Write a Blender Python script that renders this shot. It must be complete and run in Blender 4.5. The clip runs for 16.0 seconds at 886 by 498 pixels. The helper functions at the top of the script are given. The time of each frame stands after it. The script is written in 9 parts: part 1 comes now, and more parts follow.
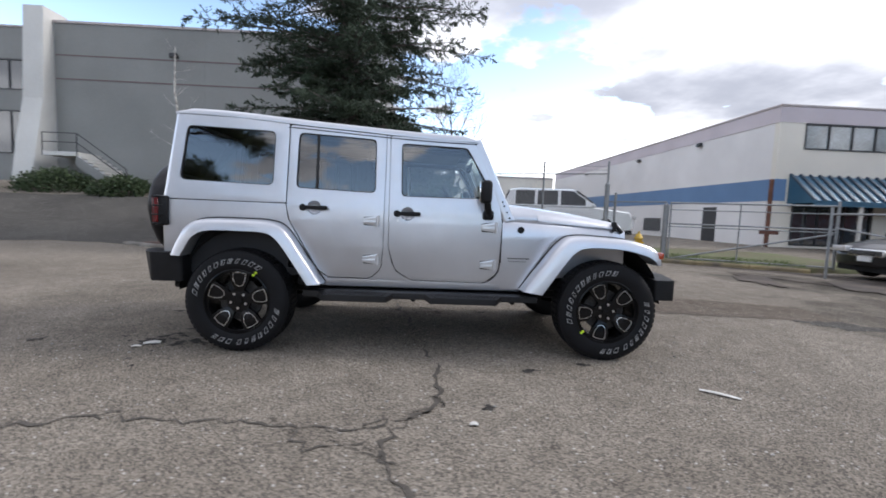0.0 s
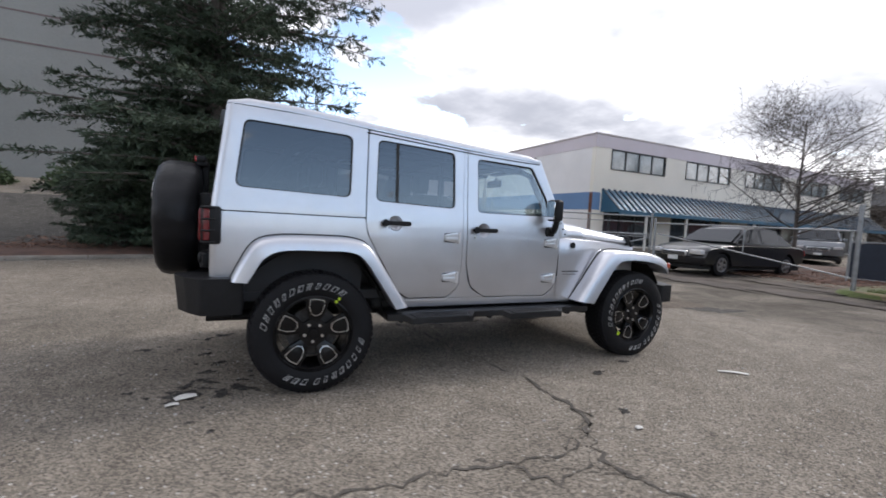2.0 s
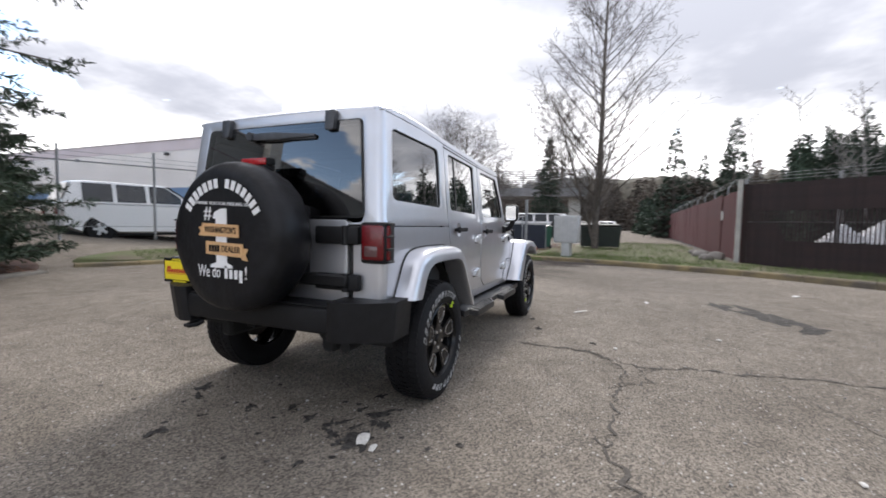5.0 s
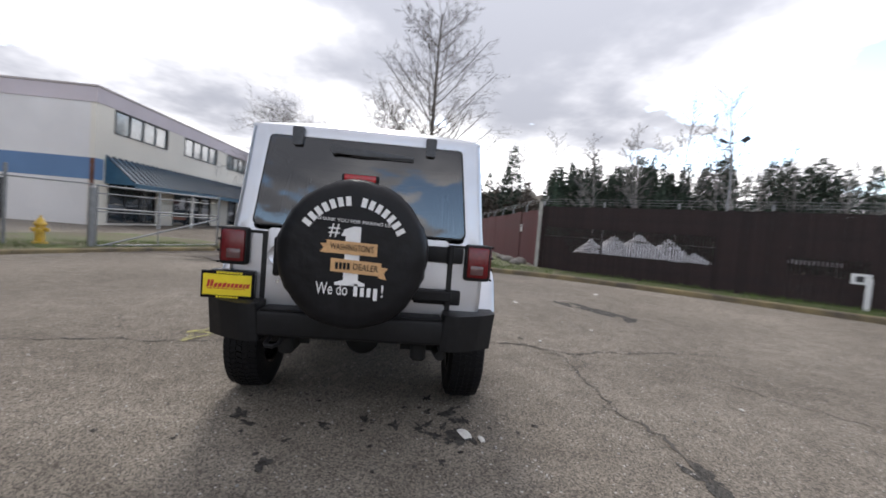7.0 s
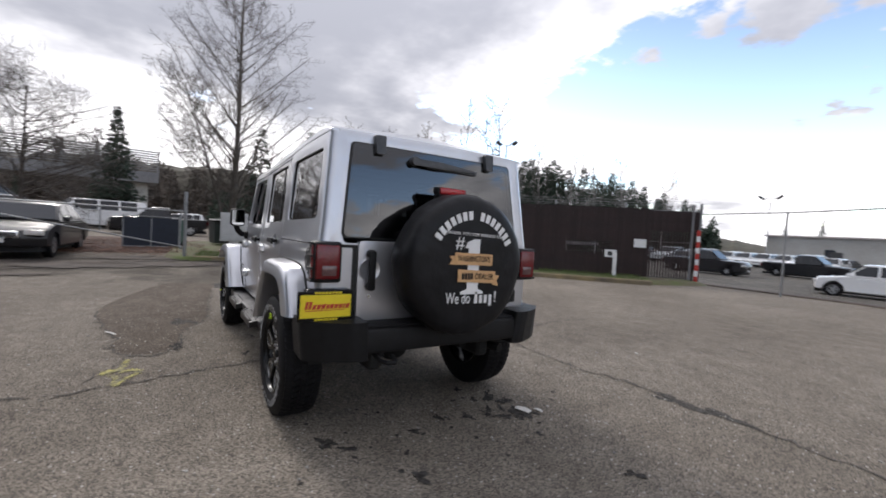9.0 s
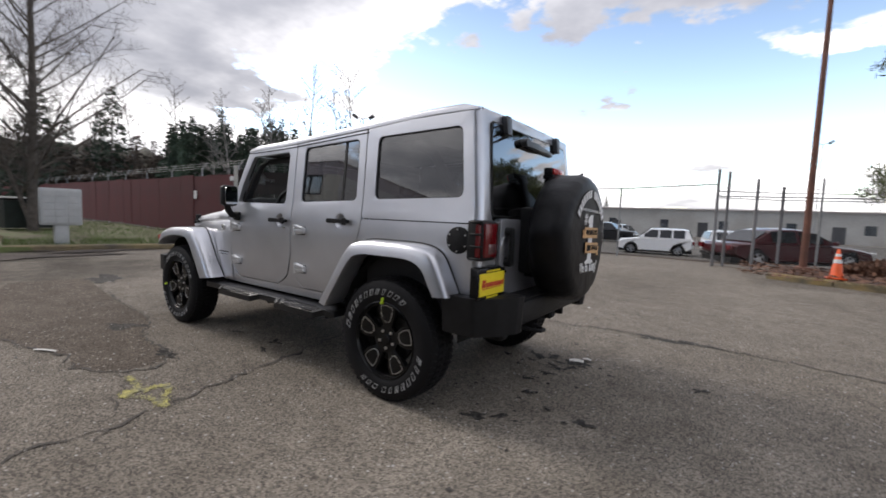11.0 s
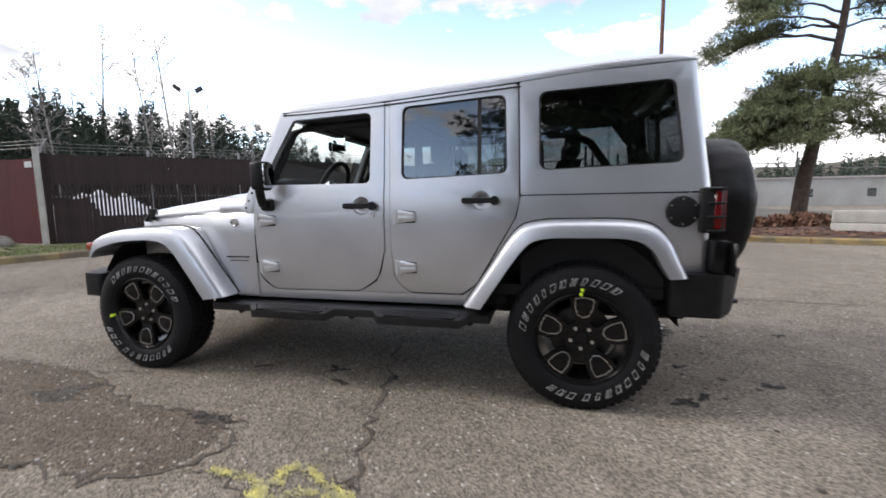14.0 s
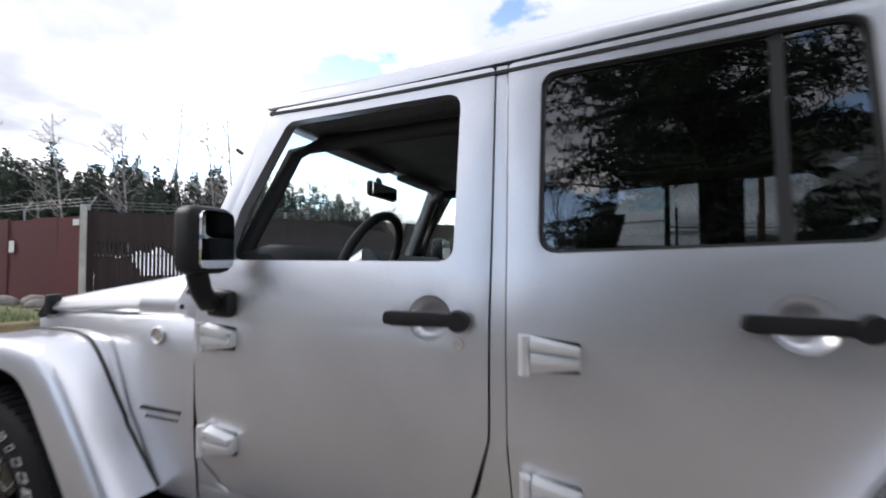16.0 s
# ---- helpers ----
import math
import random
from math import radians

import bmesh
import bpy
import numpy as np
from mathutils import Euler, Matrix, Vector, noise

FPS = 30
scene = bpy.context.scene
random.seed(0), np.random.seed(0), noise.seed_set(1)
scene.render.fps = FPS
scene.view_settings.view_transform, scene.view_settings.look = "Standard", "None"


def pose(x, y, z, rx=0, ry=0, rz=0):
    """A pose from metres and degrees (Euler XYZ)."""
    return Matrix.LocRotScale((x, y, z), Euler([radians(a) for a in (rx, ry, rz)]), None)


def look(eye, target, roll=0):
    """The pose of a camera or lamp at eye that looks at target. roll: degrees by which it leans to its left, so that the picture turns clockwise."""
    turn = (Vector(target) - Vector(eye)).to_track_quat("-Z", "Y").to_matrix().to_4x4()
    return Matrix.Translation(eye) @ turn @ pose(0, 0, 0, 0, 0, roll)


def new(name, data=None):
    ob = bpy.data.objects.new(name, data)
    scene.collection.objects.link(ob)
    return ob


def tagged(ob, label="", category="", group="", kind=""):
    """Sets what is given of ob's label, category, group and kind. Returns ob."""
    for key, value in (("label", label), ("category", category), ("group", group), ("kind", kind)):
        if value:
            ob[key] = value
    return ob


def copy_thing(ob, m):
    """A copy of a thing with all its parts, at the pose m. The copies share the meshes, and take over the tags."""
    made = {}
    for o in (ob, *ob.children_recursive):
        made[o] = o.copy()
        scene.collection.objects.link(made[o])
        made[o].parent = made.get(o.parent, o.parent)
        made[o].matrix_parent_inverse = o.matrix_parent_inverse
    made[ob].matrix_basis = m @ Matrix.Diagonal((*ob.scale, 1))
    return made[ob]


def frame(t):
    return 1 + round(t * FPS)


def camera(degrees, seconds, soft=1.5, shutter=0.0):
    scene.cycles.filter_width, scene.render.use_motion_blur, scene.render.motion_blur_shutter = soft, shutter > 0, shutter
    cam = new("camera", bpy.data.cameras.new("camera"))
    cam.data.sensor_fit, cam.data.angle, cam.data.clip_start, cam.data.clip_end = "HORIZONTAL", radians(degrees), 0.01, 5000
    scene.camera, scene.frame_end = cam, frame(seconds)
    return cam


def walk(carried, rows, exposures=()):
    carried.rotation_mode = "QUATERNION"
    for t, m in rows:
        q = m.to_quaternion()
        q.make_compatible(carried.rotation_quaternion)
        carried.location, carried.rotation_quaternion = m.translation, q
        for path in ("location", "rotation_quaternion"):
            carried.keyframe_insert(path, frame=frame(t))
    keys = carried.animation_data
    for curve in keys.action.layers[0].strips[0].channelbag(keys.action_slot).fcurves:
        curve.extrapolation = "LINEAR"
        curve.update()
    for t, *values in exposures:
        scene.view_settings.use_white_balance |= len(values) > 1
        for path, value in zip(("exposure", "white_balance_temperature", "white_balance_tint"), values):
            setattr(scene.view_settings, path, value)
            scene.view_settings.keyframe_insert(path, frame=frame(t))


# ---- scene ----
cam = camera(92.1, 16.0, soft=1.7, shutter=0.55)
PATH = [
    (0, (-0.011, -4.221, 1.141), (0.069, -2.229, 0.978), 2.2),
    (0.5, (-0.507, -4.204, 1.166), (-0.243, -2.228, 1.006), 2.6),
    (1, (-0.981, -4.031, 1.188), (-0.533, -2.088, 1.028), 3.1),
    (1.5, (-1.449, -3.926, 1.197), (-0.773, -2.049, 1.058), 3.3),
    (2, (-1.903, -3.736, 1.186), (-1.057, -1.929, 1.057), 3.1),
    (2.5, (-2.373, -3.565, 1.191), (-1.38, -1.832, 1.082), 4.4),
    (3, (-2.791, -3.355, 1.187), (-1.625, -1.737, 1.034), 5.0),
    (3.5, (-3.187, -3.067, 1.198), (-1.839, -1.599, 1.043), 4.0),
    (4, (-3.56, -2.798, 1.199), (-2.046, -1.5, 1.048), 5.1),
    (4.2, (-3.673, -2.644, 1.201), (-2.07, -1.456, 1.059), 3.2),
    (6.3, (-4.717, -0.921, 1.255), (-2.734, -0.688, 1.142), 4.5),
    (6.5, (-4.736, -0.744, 1.27), (-2.746, -0.598, 1.143), 4.0),
    (7, (-4.833, -0.295, 1.286), (-2.842, -0.452, 1.196), 4.6),
    (7.5, (-4.852, 0.163, 1.275), (-2.891, -0.223, 1.213), 4.6),
    (8, (-4.794, 0.645, 1.287), (-2.888, 0.041, 1.234), 3.4),
    (8.5, (-4.716, 1.099, 1.285), (-2.917, 0.23, 1.2), 4.4),
    (9, (-4.488, 1.53, 1.295), (-2.809, 0.447, 1.216), 3.3),
    (9.5, (-4.313, 1.969, 1.289), (-2.769, 0.701, 1.197), 2.6),
    (10, (-3.988, 2.319, 1.288), (-2.576, 0.903, 1.246), 3.2),
    (10.2, (-3.869, 2.445, 1.277), (-2.493, 0.996, 1.189), 2.9),
    (12.3, (-2.329, 3.42, 1.184), (-1.526, 1.593, 1.047), 0.3),
    (12.5, (-2.171, 3.456, 1.18), (-1.397, 1.617, 1.042), -0.1),
    (13, (-1.822, 3.546, 1.17), (-1.201, 1.651, 1.009), -0.8),
    (13.5, (-1.533, 3.454, 1.158), (-0.992, 1.536, 0.988), -0.4),
    (14, (-1.282, 3.259, 1.164), (-0.807, 1.33, 0.933), -0.9),
    (14.5, (-1.075, 2.969, 1.183), (-0.566, 1.043, 1.014), -2.7),
    (15, (-0.909, 2.549, 1.212), (-0.247, 0.666, 1.079), 1.2),
    (15.5, (-0.702, 2.161, 1.241), (-0.098, 0.257, 1.155), -0.6),
    (16, (-0.553, 1.783, 1.271), (0.13, -0.096, 1.324), 0.0),
]
walk(cam, [(t, look(eye, target, roll)) for t, eye, target, roll in PATH], exposures=[(0, .48, 6250, 12), (1.5, .45, 6350, 12), (2.5, .58, 6450, 12), (3.5, .72, 6500, 12), (4.2, .74, 6500, 12), (6.5, .5, 6500, 12), (9, .22, 6500, 13), (10, .16, 6550, 13), (12.5, .27, 6600, 12), (13, .38, 6600, 12), (13.5, .58, 6600, 12), (14, .74, 6550, 12), (15, .95, 6500, 12), (15.5, 1.01, 6450, 12), (16, .86, 6400, 12)])

# ---- world and sun ----
world = bpy.data.worlds.new("overcast_sky")
scene.world = world
world.use_nodes = True
wn, wl = world.node_tree.nodes, world.node_tree.links
wn.clear()
w_out = wn.new("ShaderNodeOutputWorld")
w_bg = wn.new("ShaderNodeBackground")
w_sky = wn.new("ShaderNodeTexSky")
w_sky.sky_type = "NISHITA"
w_sky.sun_disc = False
SUN_ELEV, SUN_AZ = 38.0, 8.0          # degrees; azimuth counted from +x towards +y
w_sky.sun_elevation = radians(SUN_ELEV)
w_sky.sun_rotation = radians(90 - SUN_AZ)
w_sky.air_density, w_sky.dust_density, w_sky.ozone_density = 1.0, 0.6, 1.4
w_co = wn.new("ShaderNodeTexCoord")
w_sep = wn.new("ShaderNodeSeparateXYZ")
w_add = wn.new("ShaderNodeMath"); w_add.operation = "ADD"; w_add.inputs[1].default_value = 0.16
w_max = wn.new("ShaderNodeMath"); w_max.operation = "MAXIMUM"; w_max.inputs[1].default_value = 0.05
w_dx = wn.new("ShaderNodeMath"); w_dx.operation = "DIVIDE"
w_dy = wn.new("ShaderNodeMath"); w_dy.operation = "DIVIDE"
w_com = wn.new("ShaderNodeCombineXYZ")
wl.new(w_co.outputs["Generated"], w_sep.inputs[0])
wl.new(w_sep.outputs["Z"], w_add.inputs[0])
wl.new(w_add.outputs[0], w_max.inputs[0])
wl.new(w_sep.outputs["X"], w_dx.inputs[0]); wl.new(w_max.outputs[0], w_dx.inputs[1])
wl.new(w_sep.outputs["Y"], w_dy.inputs[0]); wl.new(w_max.outputs[0], w_dy.inputs[1])
wl.new(w_dx.outputs[0], w_com.inputs[0]); wl.new(w_dy.outputs[0], w_com.inputs[1])


def sky_noise(scale, detail, off, lo, hi, rough=0.55):
    """A cloud layer on the flat deck above the place."""
    mp = wn.new("ShaderNodeMapping")
    mp.inputs["Location"].default_value = off
    nz = wn.new("ShaderNodeTexNoise")
    nz.inputs["Scale"].default_value, nz.inputs["Detail"].default_value = scale, detail
    nz.inputs["Roughness"].default_value = rough
    rp = wn.new("ShaderNodeValToRGB")
    rp.color_ramp.elements[0].position, rp.color_ramp.elements[1].position = lo, hi
    rp.color_ramp.interpolation = "EASE"
    wl.new(w_com.outputs[0], mp.inputs[0])
    wl.new(mp.outputs[0], nz.inputs["Vector"])
    wl.new(nz.outputs[0], rp.inputs[0])
    return rp


w_cover = sky_noise(1.15, 8, (3.1, 1.7, 0), 0.435, 0.50)
w_shade = sky_noise(0.8, 6, (7.3, 2.2, 0), 0.33, 0.84, 0.55)
w_cloud = wn.new("ShaderNodeMix"); w_cloud.data_type = "RGBA"
w_cloud.inputs["A"].default_value = (0.44, 0.46, 0.52, 1)
w_cloud.inputs["B"].default_value = (2.65, 2.63, 2.62, 1)
wl.new(w_shade.outputs[0], w_cloud.inputs["Factor"])
w_blue = wn.new("ShaderNodeMix"); w_blue.data_type = "RGBA"; w_blue.blend_type = "MULTIPLY"
w_blue.inputs["Factor"].default_value = 1
w_blue.inputs["B"].default_value = (0.305, 0.288, 0.272, 1)
wl.new(w_sky.outputs[0], w_blue.inputs["A"])


def sky_range(src, lo, hi, out_lo, out_hi):
    """A value mapped from one range to another and held at its ends."""
    mr = wn.new("ShaderNodeMapRange")
    mr.inputs["From Min"].default_value, mr.inputs["From Max"].default_value = lo, hi
    mr.inputs["To Min"].default_value, mr.inputs["To Max"].default_value = out_lo, out_hi
    wl.new(src, mr.inputs["Value"])
    return mr.outputs[0]


def sky_math(op, one, two):
    m = wn.new("ShaderNodeMath")
    m.operation = op
    wl.new(one, m.inputs[0]); wl.new(two, m.inputs[1])
    return m.outputs[0]


def sky_towards(direction):
    d = wn.new("ShaderNodeVectorMath")
    d.operation = "DOT_PRODUCT"
    d.inputs[1].default_value = Vector(direction).normalized()
    wl.new(w_co.outputs["Generated"], d.inputs[0])
    return d.outputs["Value"]


w_up = w_sep.outputs["Z"]
# the deck closes towards the horizon and overhead; blue gaps lie over the far fence and behind the yard
cover = w_cover.inputs[0].links[0].from_socket
cover = sky_math("ADD", cover, sky_range(sky_towards((0.22, -0.94, 0.26)), 0.58, 0.93, 0.12, -0.17))
cover = sky_math("ADD", cover, sky_range(w_up, 0.32, 0.45, 0.0, 0.24))
w_small = sky_noise(3.4, 5, (1.3, 5.2, 0), 0.0, 1.0)
cover = sky_math("ADD", cover, sky_range(w_small.inputs[0].links[0].from_socket, 0.30, 0.70, -0.115, 0.115))
cover = sky_math("ADD", cover, sky_range(sky_towards((-0.20, 0.88, 0.44)), 0.72, 0.95, 0.0, -0.27))
cover = sky_math("ADD", cover, sky_range(w_up, 0.05, 0.20, 0.25, 0.0))
behind = sky_math("MULTIPLY", sky_range(sky_towards((-1.0, -0.05, 0.0)), 0.45, 0.75, 0.0, 1.0), sky_range(w_up, 0.06, 0.30, 0.0, -0.17))
cover = sky_math("ADD", cover, sky_math("MULTIPLY", behind, sky_range(w_up, 0.60, 0.78, 1.0, 0.0)))
wl.new(cover, w_cover.inputs[0])
w_cl = sky_math("MAXIMUM", w_cover.outputs[0], sky_range(w_up, 0.01, 0.06, 1.0, 0.0))
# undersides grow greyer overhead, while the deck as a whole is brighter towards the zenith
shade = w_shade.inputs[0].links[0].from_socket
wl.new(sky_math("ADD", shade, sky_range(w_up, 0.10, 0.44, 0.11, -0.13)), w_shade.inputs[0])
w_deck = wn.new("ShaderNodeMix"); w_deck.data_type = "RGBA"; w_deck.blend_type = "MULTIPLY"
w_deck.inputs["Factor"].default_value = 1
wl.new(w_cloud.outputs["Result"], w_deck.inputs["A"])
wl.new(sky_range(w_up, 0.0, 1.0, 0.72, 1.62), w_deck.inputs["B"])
w_mix = wn.new("ShaderNodeMix"); w_mix.data_type = "RGBA"
wl.new(w_cl, w_mix.inputs["Factor"])
w_deep = wn.new("ShaderNodeMix"); w_deep.data_type = "RGBA"; w_deep.blend_type = "MULTIPLY"
w_deep.inputs["Factor"].default_value = 1
wl.new(w_blue.outputs["Result"], w_deep.inputs["A"])
wl.new(sky_range(w_up, 0.18, 0.50, 1.2, 0.62), w_deep.inputs["B"])
wl.new(w_deep.outputs["Result"], w_mix.inputs["A"])
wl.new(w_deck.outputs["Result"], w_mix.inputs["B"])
wl.new(w_mix.outputs["Result"], w_bg.inputs["Color"])
w_bg.inputs["Strength"].default_value = 1.0
wl.new(w_bg.outputs[0], w_out.inputs[0])

sun = new("sun", bpy.data.lights.new("sun", "SUN"))
sun.data.energy, sun.data.angle, sun.data.color = 1.55, radians(14), (1.0, 0.96, 0.9)
SUN_DIR = Vector((math.cos(radians(SUN_ELEV)) * math.cos(radians(SUN_AZ)), math.cos(radians(SUN_ELEV)) * math.sin(radians(SUN_AZ)), math.sin(radians(SUN_ELEV))))
sun.matrix_world = look(SUN_DIR * 60, (0, 0, 0))

# ---- materials ----
def material(name, colour, rough=0.6, metal=0.0, vary=0.12, scale=6.0, fine=60.0, bump=0.15, coat=0.0, stain=None, island=False, spec=0.5, objvar=0.0):
    """A surface with variation at two scales: broad mottling, fine grain and relief."""
    m = bpy.data.materials.new(name)
    m.use_nodes = True
    n, l = m.node_tree.nodes, m.node_tree.links
    b = n["Principled BSDF"]
    co = n.new("ShaderNodeTexCoord")
    big, small = n.new("ShaderNodeTexNoise"), n.new("ShaderNodeTexNoise")
    big.inputs["Scale"].default_value, big.inputs["Detail"].default_value = scale, 5
    small.inputs["Scale"].default_value, small.inputs["Detail"].default_value = fine, 3
    for t in (big, small):
        l.new(co.outputs["Object"], t.inputs["Vector"])
    ramp = n.new("ShaderNodeValToRGB")
    c = Vector(colour[:3])
    lo, hi = c * (1 - vary * 1.6), c * (1 + vary * 1.2)
    ramp.color_ramp.elements[0].position, ramp.color_ramp.elements[1].position = 0.3, 0.72
    ramp.color_ramp.elements[0].color = (*(stain[:3] if stain else lo), 1)
    ramp.color_ramp.elements[1].color = (*hi, 1)
    l.new(big.outputs[0], ramp.inputs[0])
    mix = n.new("ShaderNodeMix"); mix.data_type = "RGBA"; mix.blend_type = "OVERLAY"
    mix.inputs["Factor"].default_value = min(1.0, vary * 2.5)
    l.new(ramp.outputs[0], mix.inputs["A"])
    l.new(small.outputs[0], mix.inputs["B"])
    last = mix.outputs["Result"]
    if island or objvar:
        g = n.new("ShaderNodeNewGeometry") if island else n.new("ShaderNodeObjectInfo")
        hs = n.new("ShaderNodeHueSaturation")
        mr = n.new("ShaderNodeMapRange")
        amount = objvar or 0.35
        mr.inputs["To Min"].default_value, mr.inputs["To Max"].default_value = 1 - amount, 1 + amount
        l.new(g.outputs["Random Per Island" if island else "Random"], mr.inputs["Value"])
        l.new(mr.outputs[0], hs.inputs["Value"])
        l.new(last, hs.inputs["Color"])
        last = hs.outputs[0]
    l.new(last, b.inputs["Base Color"])
    rr = n.new("ShaderNodeMapRange")
    rr.inputs["To Min"].default_value, rr.inputs["To Max"].default_value = max(0.02, rough - 0.12 * min(1, vary * 6)), min(1, rough + 0.12 * min(1, vary * 6))
    l.new(big.outputs[0], rr.inputs["Value"])
    l.new(rr.outputs[0], b.inputs["Roughness"])
    b.inputs["Metallic"].default_value = metal
    b.inputs["Specular IOR Level"].default_value = spec
    b.inputs["Coat Weight"].default_value = coat
    b.inputs["Coat Roughness"].default_value = 0.04
    if bump:
        bp = n.new("ShaderNodeBump")
        bp.inputs["Strength"].default_value, bp.inputs["Distance"].default_value = bump, 0.01
        l.new(small.outputs[0], bp.inputs["Height"])
        l.new(bp.outputs[0], b.inputs["Normal"])
    return m


def pane(name, tint, rough=0.0, base=0.05):
    """Sheet glass: tinted see-through with a gloss that grows at grazing angles."""
    m = bpy.data.materials.new(name)
    m.use_nodes = True
    n, l = m.node_tree.nodes, m.node_tree.links
    n.clear()
    out, mx = n.new("ShaderNodeOutputMaterial"), n.new("ShaderNodeMixShader")
    tr, gl = n.new("ShaderNodeBsdfTransparent"), n.new("ShaderNodeBsdfGlossy")
    lw = n.new("ShaderNodeLayerWeight")
    lw.inputs["Blend"].default_value = 0.5
    pw = n.new("ShaderNodeMath"); pw.operation = "POWER"; pw.inputs[1].default_value = 2.5
    ma = n.new("ShaderNodeMath"); ma.operation = "MULTIPLY_ADD"
    ma.inputs[1].default_value, ma.inputs[2].default_value = 0.85, base
    tr.inputs[0].default_value = (*tint, 1)
    gl.inputs["Roughness"].default_value = rough
    gl.inputs[0].default_value = (1, 1, 1, 1)
    l.new(lw.outputs["Facing"], pw.inputs[0]); l.new(pw.outputs[0], ma.inputs[0]); l.new(ma.outputs[0], mx.inputs[0])
    l.new(tr.outputs[0], mx.inputs[1]); l.new(gl.outputs[0], mx.inputs[2]); l.new(mx.outputs[0], out.inputs[0])
    return m


def asphalt_material(name, colour, worn, dark_areas=()):
    """Weathered asphalt: stones in binder, broad fading, dark drips."""
    m = bpy.data.materials.new(name)
    m.use_nodes = True
    n, l = m.node_tree.nodes, m.node_tree.links
    b = n["Principled BSDF"]
    co = n.new("ShaderNodeTexCoord")
    vor = n.new("ShaderNodeTexVoronoi"); vor.inputs["Scale"].default_value = 104
    vor2 = n.new("ShaderNodeTexVoronoi"); vor2.inputs["Scale"].default_value = 44
    broad = n.new("ShaderNodeTexNoise"); broad.inputs["Scale"].default_value = 0.35; broad.inputs["Detail"].default_value = 7
    mid = n.new("ShaderNodeTexNoise"); mid.inputs["Scale"].default_value = 4.0; mid.inputs["Detail"].default_value = 6
    grain = n.new("ShaderNodeTexNoise"); grain.inputs["Scale"].default_value = 160; grain.inputs["Detail"].default_value = 2
    for t in (vor, vor2, broad, mid, grain):
        l.new(co.outputs["Object"], t.inputs["Vector"])
    r1 = n.new("ShaderNodeValToRGB")
    r1.color_ramp.elements[0].position, r1.color_ramp.elements[1].position = 0.32, 0.68
    r1.color_ramp.elements[0].color, r1.color_ramp.elements[1].color = (*colour, 1), (*worn, 1)
    l.new(broad.outputs[0], r1.inputs[0])
    stone = n.new("ShaderNodeValToRGB")
    stone.color_ramp.elements[0].position, stone.color_ramp.elements[1].position = 0.0, 1.0
    stone.color_ramp.elements[0].color, stone.color_ramp.elements[1].color = (0.22, 0.22, 0.22, 1), (0.97, 0.95, 0.91, 1)
    sp = n.new("ShaderNodeSeparateColor")
    l.new(vor.outputs["Color"], sp.inputs[0])
    l.new(sp.outputs[0], stone.inputs[0])
    mx = n.new("ShaderNodeMix"); mx.data_type = "RGBA"; mx.blend_type = "OVERLAY"; mx.inputs["Factor"].default_value = 0.86
    l.new(r1.outputs[0], mx.inputs["A"]); l.new(stone.outputs[0], mx.inputs["B"])
    r2 = n.new("ShaderNodeValToRGB")
    r2.color_ramp.elements[0].position, r2.color_ramp.elements[1].position = 0.34, 0.60
    r2.color_ramp.elements[0].color, r2.color_ramp.elements[1].color = (0.66, 0.65, 0.64, 1), (1, 1, 1, 1)
    l.new(mid.outputs[0], r2.inputs[0])
    m2 = n.new("ShaderNodeMix"); m2.data_type = "RGBA"; m2.blend_type = "MULTIPLY"; m2.inputs["Factor"].default_value = 0.55
    l.new(mx.outputs["Result"], m2.inputs["A"]); l.new(r2.outputs[0], m2.inputs["B"])
    chip = n.new("ShaderNodeValToRGB")
    chip.color_ramp.elements[0].position, chip.color_ramp.elements[1].position = 0.90, 0.96
    chip.color_ramp.elements[0].color, chip.color_ramp.elements[1].color = (0, 0, 0, 1), (1, 1, 1, 1)
    sp2 = n.new("ShaderNodeSeparateColor")
    l.new(vor2.outputs["Color"], sp2.inputs[0]); l.new(sp2.outputs[1], chip.inputs[0])
    m3 = n.new("ShaderNodeMix"); m3.data_type = "RGBA"
    m3.inputs["B"].default_value = (0.46, 0.435, 0.40, 1)
    near = n.new("ShaderNodeMath"); near.operation = "LESS_THAN"; near.inputs[1].default_value = 0.32
    both = n.new("ShaderNodeMath"); both.operation = "MULTIPLY"
    l.new(vor2.outputs["Distance"], near.inputs[0]); l.new(near.outputs[0], both.inputs[0]); l.new(chip.outputs[0], both.inputs[1])
    l.new(both.outputs[0], m3.inputs["Factor"]); l.new(m2.outputs["Result"], m3.inputs["A"])
    last = m3.outputs["Result"]
    wob = n.new("ShaderNodeTexNoise"); wob.inputs["Scale"].default_value = 1.3; wob.inputs["Detail"].default_value = 6
    l.new(co.outputs["Object"], wob.inputs["Vector"])
    # each area multiplies the colour darker around a place, with a ragged edge
    for place, reach, tone in dark_areas:
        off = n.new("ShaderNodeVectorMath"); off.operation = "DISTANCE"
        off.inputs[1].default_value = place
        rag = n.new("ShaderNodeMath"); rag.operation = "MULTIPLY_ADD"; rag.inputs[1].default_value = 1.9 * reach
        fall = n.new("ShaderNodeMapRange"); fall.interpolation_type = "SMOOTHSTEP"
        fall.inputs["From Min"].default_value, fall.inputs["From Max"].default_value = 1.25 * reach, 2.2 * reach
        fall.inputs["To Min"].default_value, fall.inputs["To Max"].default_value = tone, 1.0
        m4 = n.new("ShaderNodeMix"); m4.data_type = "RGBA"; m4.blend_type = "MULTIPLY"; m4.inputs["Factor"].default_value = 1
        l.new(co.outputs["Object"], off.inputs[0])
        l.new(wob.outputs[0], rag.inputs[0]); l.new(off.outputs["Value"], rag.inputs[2])
